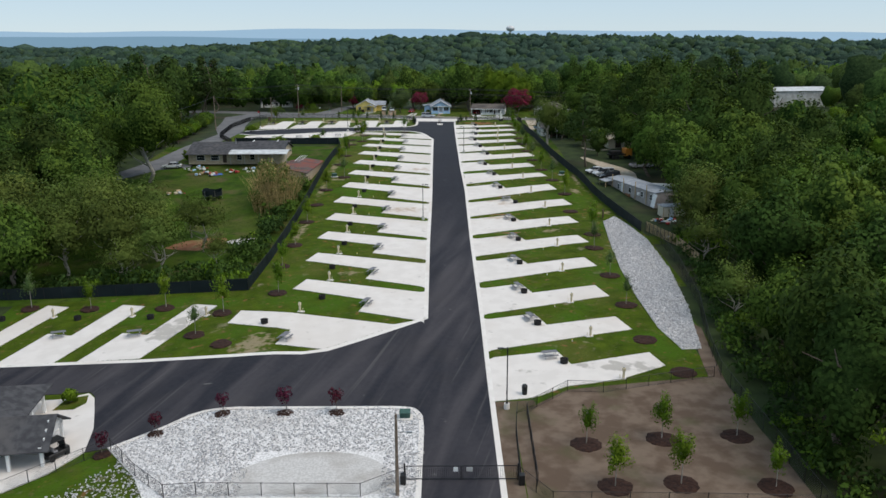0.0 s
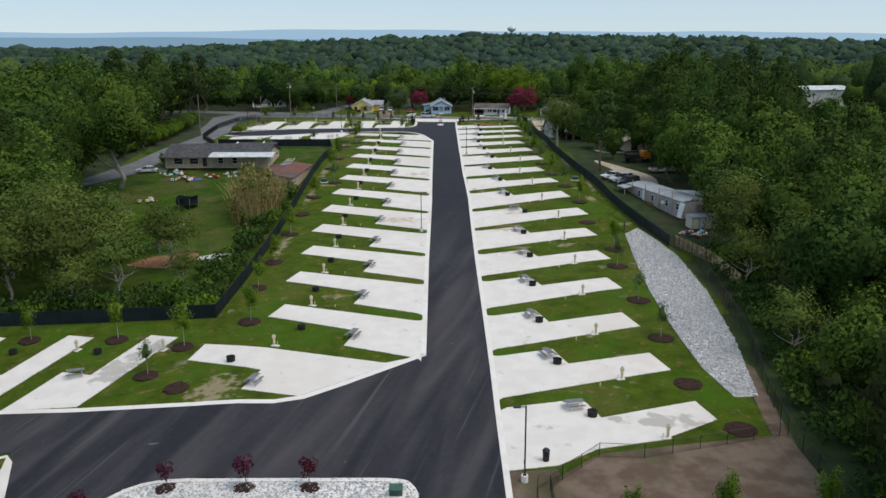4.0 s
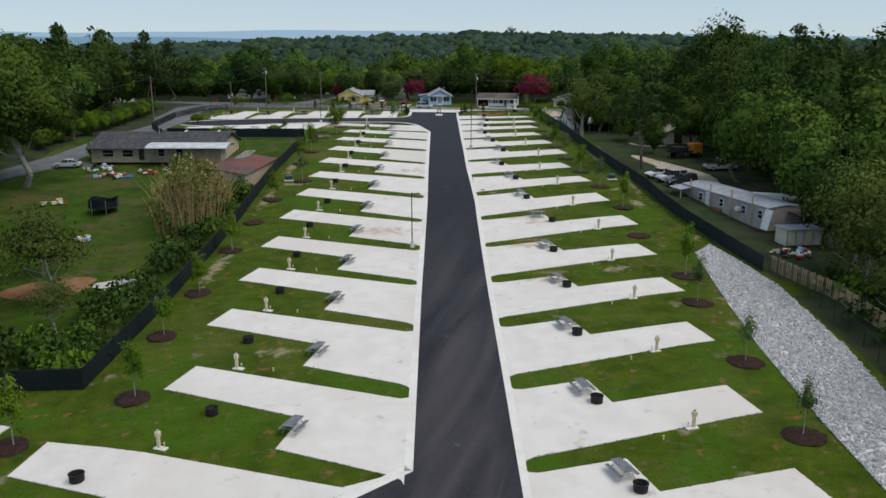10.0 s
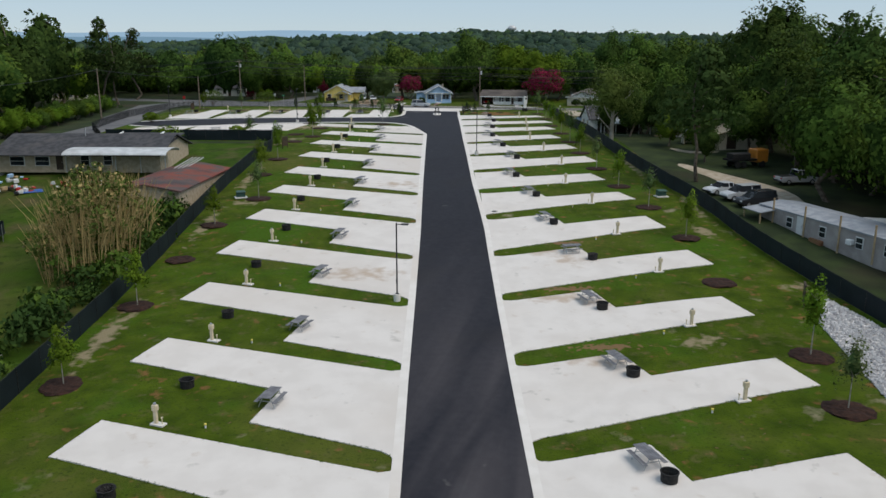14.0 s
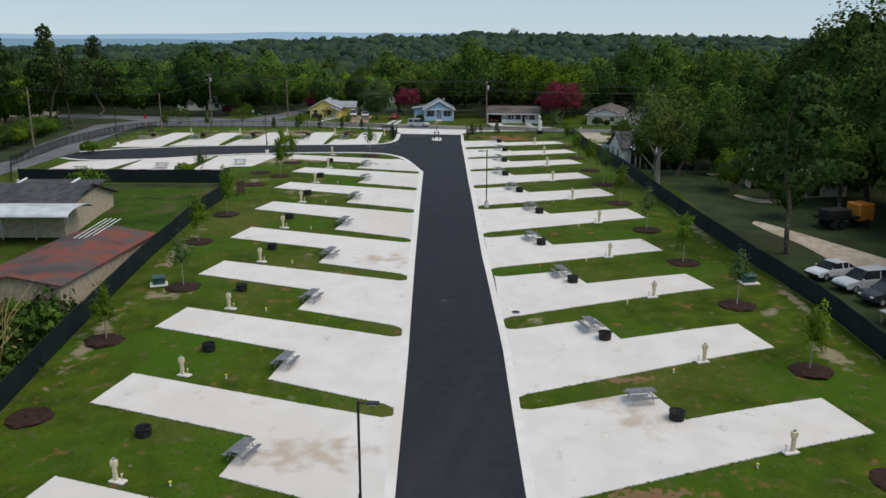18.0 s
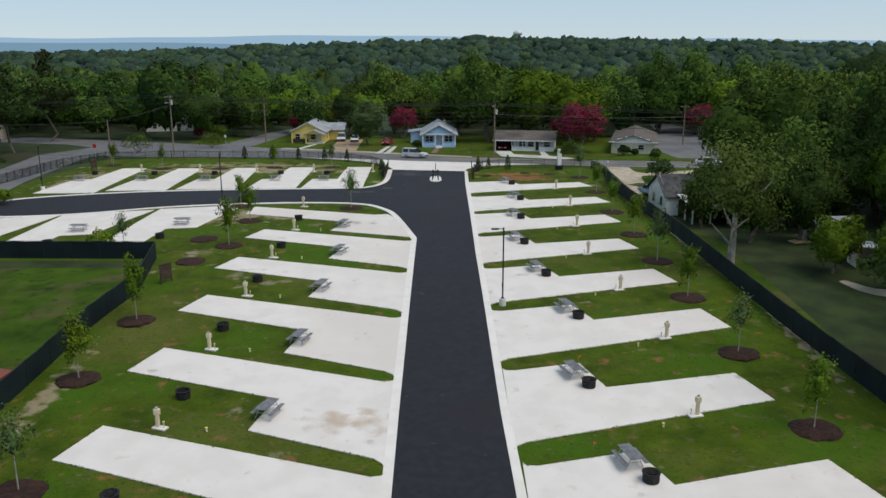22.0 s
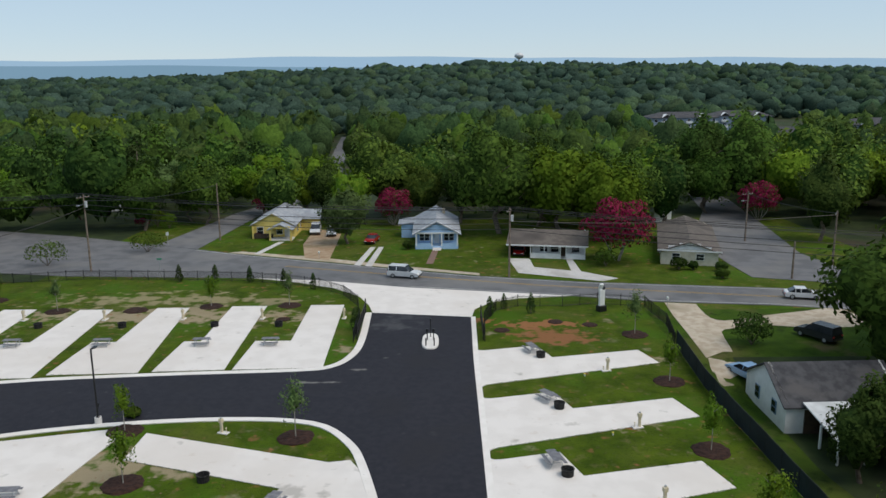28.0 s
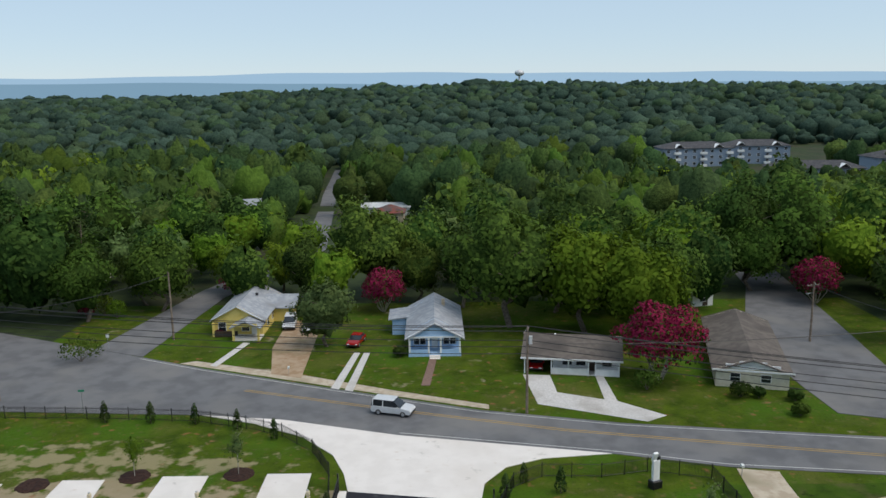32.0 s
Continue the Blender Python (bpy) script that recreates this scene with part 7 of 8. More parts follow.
# tan house with the tin carport
h6 = thing("house", "long tan brick house with dark sagging roof and white tin carport", "house")
h6.matrix_basis = put(-51.5, 144.0, 0, 0.0)
walls(h6, 23, 13, 2.35, M_TAN, 2.0, "x")
part("roof", gable_roof(23, 14, 2.4, 2.1, 0.5, along="x"), M_DARKROOF, h6, "dark weathered shingle roof")
part("rear_roof", boxes((7.0, 1.0, 3.75, 9.5, 7, 0.15, 0, 0, 6, 0)), M_DARKROOF, h6, "dark flat rear roof")
for x in (2.4, 8.6):
    part("roof_edge", boxes((x, 1.0, 3.92, 0.25, 7.2, 0.12, 0, 0, 6, 0)), M_WHITE, h6)
bm, rows = B(), []
for i in range(11):
    q = math.pi * i / 10
    rows.append([bm.verts.new((x, -6.6 - 3.0 * math.cos(q), 2.5 + 0.6 * math.sin(q) + o)) for x, o in ((-0.8, 0), (13.4, 0), (13.4, 0.07), (-0.8, 0.07))])
for u, v in zip(rows, rows[1:]):
    for k in range(4):
        bm.faces.new((u[k], u[(k + 1) % 4], v[(k + 1) % 4], v[k]))
part("carport_roof", bm, M_TIN, h6, "curved white tin carport roof")
posts(h6, [(-0.6 + 3.4 * k, -8.9) for k in range(5)], 2.3, M_STEEL, 0.05)
for x in (-8.5, -5.0):
    window(h6, x, -6.5, 0.7, 1.9, 1.2, 0)
for x in (1.0, 4.2):
    window(h6, x, -6.5, 0.8, 1.1, 1.2, 0)
door(h6, -2.6, -6.5, 0.1, 0, M_BROWNSIGN)
bm = B()
cyl(bm, (-1, -1, 4.0), (-1, -1, 5.4), 0.08, n=6)
part("vent_pipe", bm, M_STEEL, h6)
h7 = thing("shed", "long shed with a patchy rust-red roof beside the fence", "shed")
h7.matrix_basis = put(-34.2, 125.5, -3, 0.0)
walls(h7, 8.0, 18.4, 2.1, M_TAN, 0.7)
part("roof", gable_roof(8.0, 18.4, 2.15, 0.7, 0.3), M_RUSTROOF, h7, "patchy rust-red roof")
for k in range(4):
    part("pipe_rail", boxes((-1.5 + 0.5 * k, 7.5, 3.0, 0.06, 7.0, 0.06, 0, 0, 4)), M_WHITE, h7, "loose white pipe on the roof")

# mobile home and yard on the east
h8 = thing("mobile_home", "weathered mauve mobile home with a grey roof and raw lumber posts", "mobile home")
h8.matrix_basis = put(40.5, 105.0, 15.5, -0.35)
walls(h8, 5.0, 20, 2.75, M_PLASTER)
part("roof", gable_roof(5.0, 20, 2.75, 0.3, 0.15), M_GREYROOF, h8, "stained grey metal roof")
for k, y in enumerate((-7, -2.5, 2.5, 7.5)):
    part("lumber_post", boxes((-2.75, y, 1.9, 0.12, 0.14, 3.8)), M_LUMBER, h8, "raw lumber post")
for y in (-8.5, -5, 0, 5):
    window(h8, -2.5, y, 1.1, 0.8, 1.0, -90)
door(h8, -2.5, 3.4, 0.5, -90, M_WHITE)
part("porch_roof", boxes((-3.2, 9.0, 2.4, 2.6, 3.2, 0.1, 0, 0, 0, -6)), M_GREYROOF, h8)
posts(h8, ((-4.3, 7.6), (-4.3, 10.4)), 2.3, M_LUMBER, 0.06)
part("air_conditioner", boxes((-2.75, -4.0, 1.5, 0.5, 0.7, 0.5), bevel=0.03), M_WHITE, h8)
part("leaning_panel", boxes((-3.0, -10.4, 1.3, 0.1, 1.4, 2.6, 0, 0, 0, 14)), M_WHITE, h8)
part("red_box", boxes((-2.8, 0.5, 0.5, 0.3, 1.8, 0.5)), M_REDSOIL, h8)
part("lean_to_roof", boxes((5.2, -2.5, 2.5, 5.0, 6, 0.1, 0, 0, 0, 5)), M_TIN, h8, "pale tin lean-to roof")
posts(h8, ((7.4, -5.2), (7.4, 0.2)), 2.3, M_LUMBER, 0.06)
structure(slab("ground_gravel_lane", smooth_line([(34.0, 142.5), (34.8, 139.0), (36.3, 134.5), (37.0, 126), (36, 116), (42, 117), (43.5, 127), (39.4, 136), (36.8, 140.5), (34.9, 143.3), (34.0, 142.5)], 3), 0.02, M_GRAVELLANE, 3, 0.05), "pale gravel lane behind the fence", "lane")
h9 = thing("shed", "small tan shed with a low gable roof among trees", "shed")
h9.matrix_basis = put(46.5, 157.5, 8, 0.0)
walls(h9, 7, 6, 2.4, M_CREAMWALL, 1.2)
part("roof", gable_roof(7, 6, 2.4, 1.2), M_TAN, h9, "tan sheet roof")
door(h9, -1, -3, 0, 0, M_BROWNSIGN, 1.6, 2.0)
structure(slab("ground_bare_patch", smooth_line([(36.4, 155.6), (37.0, 153.2), (38.6, 151.6), (41.5, 151.6), (43.5, 152.6), (41.5, 153.4), (38.8, 153.6), (37.2, 155.8), (36.4, 155.6)], 3), 0.02, M_GRAVELLANE, 3, 0.05), "worn grey bare patch on the lawn", "ground")
ys = thing("shed", "grey sheet-metal garden shed with an open doorway on the lawn", "shed")
ys.matrix_basis = put(41.4, 169.2, 4, 0.0)
part("wall", boxes((0, -1.5, 1.05, 4.0, 0.08, 2.1), (0, 1.5, 1.05, 4.0, 0.08, 2.1), (1.96, 0, 1.05, 0.08, 2.92, 2.1), (-1.96, -1.16, 1.05, 0.08, 0.6, 2.1), (-1.96, 1.16, 1.05, 0.08, 0.6, 2.1)), M_FINES, ys)
part("roof", gable_roof(4.0, 3.0, 2.12, 0.75, 0.12, along="x"), M_GREYROOF, ys, "dull grey sheet roof")
part("ramp", boxes((-3.0, 0, 0.14, 1.9, 1.5, 0.08, 0, 0, 0, -5)), M_LUMBER, ys, "weathered board ramp")
ys = thing("lean_to", "small white lean-to with a flat pale roof", "lean-to")
ys.matrix_basis = put(41.6, 160.6, -6, 0.0)
part("wall", boxes((-1.6, 0, 1.0, 0.08, 2.2, 2.0), (0, 1.1, 1.0, 3.2, 0.08, 2.0), (1.6, 0, 1.0, 0.08, 2.2, 2.0)), M_CREAMWALL, ys)
part("roof", boxes((0, -0.2, 2.1, 3.7, 3.0, 0.08, 0, 0, 0, 3)), M_TIN, ys, "flat pale tin roof")
posts(ys, ((-1.6, -1.5), (1.6, -1.5)), 2.05, M_LUMBER, 0.05)
ys = thing("shed", "low patched shed with boarded doors and a blue-grey striped roof", "shed")
ys.matrix_basis = put(43.0, 90.6, 8, 0.0)
part("wall", boxes((0, -1.2, 0.95, 4.6, 0.08, 1.9), (0, 1.2, 0.95, 4.6, 0.08, 1.9), (-2.26, 0, 0.95, 0.08, 2.32, 1.9), (2.26, 0, 0.95, 0.08, 2.32, 1.9)), M_CREAMWALL, ys)
for k in range(4):
    part("door_panel", boxes((-1.65 + 1.1 * k, -1.27, 0.9, 0.92, 0.05, 1.6)), M_TIN if k % 2 else M_CREAMWALL, ys)
for k in range(5):
    part("batten", boxes((-2.2 + 1.1 * k, -1.29, 0.95, 0.09, 0.07, 1.85)), M_LUMBER, ys)
part("roof", boxes((0, 0, 2.02, 5.0, 3.0, 0.07, 0, 0, 0)), M_GREYROOF, ys, "flat blue-grey sheet roof")
for k in range(9):
    part("roof_rib", boxes((-2.3 + 0.575 * k, 0, 2.085, 0.06, 3.0, 0.06)), M_STEEL, ys)
ys = thing("lean_to", "open lean-to with a faded red sheet roof", "lean-to")
ys.matrix_basis = put(46.2, 95.2, 12, 0.0)
posts(ys, ((-2.2, -2.0), (2.2, -2.0), (-2.2, 2.0), (2.2, 2.0)), 2.4, M_LUMBER, 0.07)
part("roof", boxes((0, 0, 2.45, 5.2, 5.0, 0.08, 0, 0, 0, 4)), M_RUSTROOF, ys, "faded red sheet roof")
fx = thing("board_fence", "weathered board fence piled with scrap behind the rock bank", "fence")
for i, p in enumerate(along([(34.8, 80.5), (37.8, 72), (38.6, 62)], 0.28)[:70]):
    part("board", boxes((p.x + 0.9, p.y, gz(p.x, p.y) + 0.85, 0.05, 0.24, 1.7 + 0.1 * (i % 3))), M_LUMBER if i % 4 else M_WOODPOLE, fx)


def simple_house(x, y, w, d, h, rise, rz, wall, roof, label, hip=False, kind="house"):
    t = thing(kind, label, "house")
    t.matrix_basis = put(x, y, rz, 0.0)
    walls(t, w, d, h, wall, 0 if hip else rise, "y" if d >= w else "x")
    part("roof", hip_roof(w, d, h, rise) if hip else gable_roof(w, d, h, rise, along="y" if d >= w else "x"), roof, t)
    n = max(1, int(w / 4))
    for k in range(n):
        window(t, -w / 2 + w * (k + 0.5) / n, -d / 2, 0.9, 1.1, 1.2, 0)
    door(t, w * 0.12, -d / 2, 0.1, 0, M_BROWNSIGN)
    return t


simple_house(-17.5, 405, 9, 8, 3.2, 2.2, 0, M_TAN, M_RUSTROOF, "brick house with a red-brown hip roof", True)
simple_house(-21, 424, 18, 8, 3.2, 1.0, 0, M_TIN, M_TIN, "long building with a pale tin roof")
simple_house(-25, 487, 20, 12, 3.5, 3.0, 0, M_TAN, M_BROWNROOF, "house with a broad grey-brown roof", True)
simple_house(-65, 412, 12, 9, 4.5, 2.5, 20, M_WHITE, M_GREYROOF, "white house half hidden by trees")
simple_house(-76, 312, 14, 8, 3.0, 2.2, 10, M_WHITE, M_DARKROOF, "white house with a dark roof under trees")
simple_house(-116, 283, 13, 9, 3.0, 2.0, 10, M_CREAMWALL, M_BROWNROOF, "cream house with a brown roof under trees")
simple_house(43.74, 289.85, 4, 4.5, 3.0, 2.0, 15, M_WHITE, M_WHITE, "small white gabled outbuilding under trees")
simple_house(150, 302, 34, 18, 7, 1.2, 8, M_TIN, M_TIN, "large pale metal-roofed warehouse", kind="warehouse")


def apartment(x, y, w, d, storeys, rz):
    t = thing("apartment_building", "grey-blue apartment building with white balconies and dark hip roofs", "apartment building", group="apartments in the woods")
    t.matrix_basis = put(x, y, rz, 0.0)
    h = 3.1 * storeys
    walls(t, w, d, h, paint("blue_grey_siding", (0.22, 0.28, 0.36), 0.7))
    part("roof", hip_roof(w, d, h, 2.8, 0.8), M_DARKROOF, t, "dark hip roof")
    n = int(w / 4.5)
    for s in range(storeys):
        for k in range(n):
            xx = -w / 2 + w * (k + 0.5) / n
            if k % 3 == 1:
                b = part("balcony", boxes((xx, -d / 2 - 0.7, s * 3.1 + 0.6, 3.4, 1.5, 1.1)), M_WHITE, t)
            window(t, xx, -d / 2, s * 3.1 + 0.9, 1.5, 1.4, 0)
    for k in (-0.28, 0.28):
        part("dormer", gable_roof(4.5, 4, h + 0.4, 1.6, 0.3), M_WHITE, t).location = (k * w, -d / 2 + 1.6, 0)
    return t


apartment(128, 572, 36, 15, 3, 4)
apartment(163, 582, 32, 15, 3, -4)
apartment(160, 505, 38, 14, 2, -6)
apartment(205, 515, 34, 14, 3, 6)

# water tower on the skyline
wt = thing("water_tower", "pale water tower rising over distant woods", "water tower")
wt.matrix_basis = pose(157, 1900, 11)
bm = B()
bmesh.ops.create_uvsphere(bm, u_segments=20, v_segments=10, radius=10)
bmesh.ops.scale(bm, vec=(1, 1, 0.68), verts=bm.verts[:])
bmesh.ops.translate(bm, vec=(0, 0, 58), verts=bm.verts[:])
part("tank", bm, M_TIN, wt)
bm = B()
cyl(bm, (0, 0, -5), (0, 0, 54), 3, 2.2, 12)
part("stem", bm, M_TIN, wt)


# ---------------------------------------------------------------- vehicles
def vehicle(kind, colour, label):
    """A car, suv or pickup, nose towards +x."""
    t = thing(kind, label, "car")
    L, W, H = {"sedan": (4.7, 1.8, 1.45), "suv": (4.9, 1.92, 1.8), "pickup": (5.5, 1.95, 1.85)}[kind]
    m = paint(kind + "_paint", colour, 0.25, 0.1)
    sill, belt = 0.32, 0.95 if kind == "sedan" else 1.08
    lower = [(-L / 2, sill + 0.1), (-L / 2 + 0.05, belt - 0.1), (-L / 2 + 0.35, belt), (L * 0.2, belt), (L / 2 - 0.25, belt - 0.16), (L / 2, belt - 0.38), (L / 2, sill + 0.05), (L / 2 - 0.2, sill), (-L / 2 + 0.2, sill)]
    cab = {"sedan": [(-L * 0.40, belt - 0.02), (-L * 0.22, H), (L * 0.05, H), (L * 0.24, belt - 0.02)], "suv": [(-L * 0.485, belt - 0.02), (-L * 0.44, H), (L * 0.06, H), (L * 0.25, belt - 0.02)], "pickup": [(-L * 0.08, belt - 0.02), (-L * 0.06, H), (L * 0.13, H), (L * 0.27, belt - 0.02)]}[kind]

    def prism(poly, w0, w1, z0, z1, inset=0.0):
        bm = B()
        sides = []
        for s in (-1, 1):
            sides.append([bm.verts.new((x, s * (w0 + (w1 - w0) * max(0, min(1, (z - z0) / max(0.01, z1 - z0)))) / 2, z)) for x, z in poly])
        n = len(poly)
        for i in range(n):
            bm.faces.new((sides[0][i], sides[0][(i + 1) % n], sides[1][(i + 1) % n], sides[1][i]))
        bm.faces.new(sides[0][::-1])
        bm.faces.new(sides[1])
        bmesh.ops.recalc_face_normals(bm, faces=bm.faces[:])
        return bm

    bm = prism(lower, W, W, 0, 1)
    bmesh.ops.bevel(bm, geom=[e for e in bm.edges], offset=0.05, segments=2, affect="EDGES")
    body = part("body", bm, m, t)
    part("glasshouse", prism(cab, W - 0.1, W - 0.42, belt, H), M_GLASS, t, "dark window glass")
    rx = [p[0] for p in cab[1:3]]
    part("roof", boxes(((rx[0] + rx[1]) / 2, 0, H + 0.005, rx[1] - rx[0] + 0.12, W - 0.36, 0.06), bevel=0.02), m, t)
    for x in (rx[0] - 0.02, (rx[0] + rx[1]) / 2):
        for e in (-1, 1):
            part("door_pillar", boxes((x, e * (W / 2 - 0.13), (belt + H) / 2, 0.09, 0.05, H - belt, 0, 0, 17 * e)), m, t)
    if kind == "pickup":
        part("cargo_bed", boxes((-L * 0.29, 0, belt - 0.02, L * 0.36, W - 0.3, 0.06)), M_BLACK, t, "dark cargo bed")
    for sx in (-0.3, 0.31):
        for sy in (-1, 1):
            bm = B()
            cyl(bm, (sx * L, sy * (W / 2 - 0.2), 0.34), (sx * L, sy * (W / 2 + 0.01), 0.34), 0.34, n=16)
            w = part("wheel", bm, M_RUBBER, t, "black tyre")
            bm = B()
            cyl(bm, (sx * L, sy * (W / 2 - 0.02), 0.34), (sx * L, sy * (W / 2 + 0.025), 0.34), 0.21, n=12)
            part("rim", bm, M_STEEL, w, "steel wheel rim")
    for sy in (-1, 1):
        part("headlight", boxes((L / 2 - 0.06, sy * (W / 2 - 0.3), belt - 0.36, 0.1, 0.36, 0.16), bevel=0.02), M_WHITE, body, "clear headlight")
        part("tail_light", boxes((-L / 2 + 0.03, sy * (W / 2 - 0.2), belt - 0.22, 0.08, 0.26, 0.2), bevel=0.02), M_SIGNR, body, "red tail light")
        part("mirror", boxes((L * 0.19, sy * (W / 2 + 0.08), belt + 0.08, 0.12, 0.18, 0.13), bevel=0.03), m, t)
    part("bumper", boxes((L / 2 - 0.03, 0, sill + 0.16, 0.14, W - 0.1, 0.2), bevel=0.04), M_BLACK, t)
    part("rear_bumper", boxes((-L / 2 + 0.03, 0, sill + 0.16, 0.14, W - 0.1, 0.2), bevel=0.04), M_BLACK, t)
    return t


SUVW = vehicle("suv", (0.62, 0.63, 0.64), "silver-white sport utility car parked outdoors")
SEDW = vehicle("sedan", (0.72, 0.73, 0.74), "white sedan parked outdoors")
SEDR = vehicle("sedan", (0.35, 0.01, 0.01), "red car parked on the driveway")
SUVD = vehicle("suv", (0.03, 0.032, 0.036), "dark grey sport utility car parked outdoors")
SEDB = vehicle("sedan", (0.26, 0.42, 0.62), "light blue car parked beside the house")
PICK = vehicle("pickup", (0.45, 0.46, 0.48), "silver pickup truck parked under trees")
for proto, x, y, r in ((SUVW, -6.0, 240.9, -17), (SUVW, 35.8, 121.4, 195), (SEDW, 34.6, 124.6, 200), (SUVD, 36.4, 118.2, 195), (PICK, 46.5, 130.7, 10), (SEDW, -66.6, 135.6, 190), (SEDR, -13.21, 268.13, 260), (SEDR, 12.39, 256.82, 260), (SUVW, -24.93, 277.82, 275), (SEDW, -21.54, 275.92, 275), (SEDW, 46.82, 227.3, -13), (SEDB, 30.27, 201.83, 110), (SUVD, 41.38, 210.81, 120)):
    place(proto, put(x, y, r, 0.06))
structure(slab("pavement_driveway", [(-23.18, 255.15), (-18.87, 253.35), (-19.28, 262.47), (-20.1, 281.4), (-25.86, 281.4), (-25.44, 266.66)], 0.025, M_SOIL, 3, 0.05), "worn gravel and earth driveway", "driveway")
for dx in (0, 1.9):
    structure(slab("pavement_track", [(-14.6 + dx, 247.6 - 0.4 * dx), (-13.5 + dx, 247.2 - 0.4 * dx), (-12.2 + 0.75 * dx, 264), (-13.1 + 0.75 * dx, 264)], 0.03, M_FINES, 3, 0.05), "pale concrete wheel track", "driveway")
structure(slab("pavement_path", [(-32.43, 258.91), (-31.41, 258.5), (-29.35, 269.28), (-30.38, 269.59)], 0.03, M_FINES, 3, 0.05), "pale concrete garden path", "path")
structure(slab("ground_road_shoulder", [(-36.96, 260.07), (-19.48, 252.39), (-6.12, 246.5), (5.19, 241.91), (5.19, 243.29), (-6.12, 248.32), (-18.45, 254.41), (-34.9, 261.01)], 0.02, M_GRAVELLANE, 3, 0.05), "gravelly road shoulder", "road shoulder")

# orange truck by the shed
ot = thing("work_truck", "orange work truck with a dark flat bed by the shed", "truck")
ot.matrix_basis = put(44.0, 141.5, 15, 0.02)
part("cab", boxes((1.6, 0, 1.6, 2.0, 2.1, 1.9), bevel=0.12), paint("orange_paint", (0.55, 0.2, 0.03)), ot)
part("windscreen", boxes((2.58, 0, 2.0, 0.06, 1.7, 0.7)), M_GLASS, ot)
part("flat_bed", boxes((-1.4, 0, 1.1, 4.2, 2.2, 0.25)), M_BLACK, ot)
part("load", boxes((-1.6, 0.1, 1.6, 3.0, 1.7, 0.8), bevel=0.1), M_CHAR, ot)
for x in (-2.4, -1.4, 1.7):
    for s in (-1, 1):
        bm = B()
        cyl(bm, (x, s * 0.75, 0.45), (x, s * 1.1, 0.45), 0.45, n=14)
        part("wheel", bm, M_RUBBER, ot)
# ---------------------------------------------------------------- yard clutter by the tan house
tp = thing("trampoline", "round black trampoline with a sagging safety net", "trampoline")
tp.matrix_basis = put(-49.4, 108.5, 0, 0.0)
bm = B()
cyl(bm, (0, 0, 0.78), (0, 0, 0.84), 2.0, n=24)
part("mat", bm, M_BLACK, tp)
bm = B()
for i in range(24):
    a, b = 6.2832 * i / 24, 6.2832 * (i + 1) / 24
    cyl(bm, (2.05 * math.cos(a), 2.05 * math.sin(a), 0.83), (2.05 * math.cos(b), 2.05 * math.sin(b), 0.83), 0.06, n=5)
part("rim", bm, M_BLACK, tp)
bm = B()
for i in range(24):
    a, b = 6.2832 * i / 24, 6.2832 * (i + 1) / 24
    zs = [1.9 + 0.25 * math.sin(3 * q) for q in (a, b)]
    v = [bm.verts.new((r * math.cos(q), r * math.sin(q), z)) for r in (2.02, 2.05) for q, z in ((a, 0.85), (b, 0.85), (b, zs[1]), (a, zs[0]))]
    bm.faces.new(v[:4])
    bm.faces.new(v[4:][::-1])
part("safety_net", bm, M_SCREEN, tp)
for i in range(6):
    a = 1.047 * i
    bm = B()
    cyl(bm, (2.06 * math.cos(a), 2.06 * math.sin(a), 0), (2.06 * math.cos(a), 2.06 * math.sin(a), 2.0), 0.03, n=6)
    part("leg", bm, M_STEEL, tp)


def heap(x, y, r, n, seed, label):
    rnd = random.Random(seed)
    t = thing("junk_heap", label, "junk heap")
    t.matrix_basis = put(x, y, 0, 0.0)
    cols = [M_SIGNR, M_WHITE, M_BLACK, M_LUMBER, M_TIN, M_CREAM, M_BLUE, M_BROWNSIGN]
    for i in range(n):
        a, q = rnd.uniform(0, 6.28), r * math.sqrt(rnd.random())
        s = [rnd.uniform(0.2, 0.9), rnd.uniform(0.2, 0.7), rnd.uniform(0.1, 0.5)]
        h = max(0.0, 0.7 * (1 - q / r)) * rnd.random()
        part(rnd.choice(["crate", "board", "carton", "bag"]), boxes((q * math.cos(a), q * math.sin(a), h + s[2] / 2, *s, 0.03, rnd.uniform(0, 180), rnd.uniform(-15, 15)), bevel=0.03), rnd.choice(cols), t)


heap(-56.1, 128.5, 2.6, 26, 1, "tangled heap of discarded household junk on the grass")
heap(-51.0, 130.5, 2.2, 14, 2, "scattered discarded household things on the grass")
heap(-60, 134, 3.0, 18, 3, "clutter of buckets and boxes against the house")
heap(-46.5, 131.5, 2.4, 10, 4, "scattered discarded household things on the grass")
heap(-58.6, 113.2, 2.0, 12, 5, "scattered plastic and cloth on the grass")
heap(-47.2, 96.5, 1.2, 10, 6, "small heap of pale rubbish on the grass")
heap(40.6, 86.4, 2.4, 26, 7, "pile of scrap timber and junk behind the fence")
heap(39.8, 76, 2.5, 22, 8, "pile of scrap timber and junk behind the fence")
tb = thing("tarpaulin", "crumpled blue tarpaulin lying on the grass", "tarpaulin")
part("sheet", boxes((0, 0, 0.06, 2.4, 1.6, 0.1), (0.5, 0.3, 0.14, 1.2, 0.8, 0.14, 0, 25), bevel=0.03), paint("blue_tarp", (0.03, 0.12, 0.4), 0.5), tb)
tb.matrix_basis = put(-53.6, 128.2, 30, 0.0)


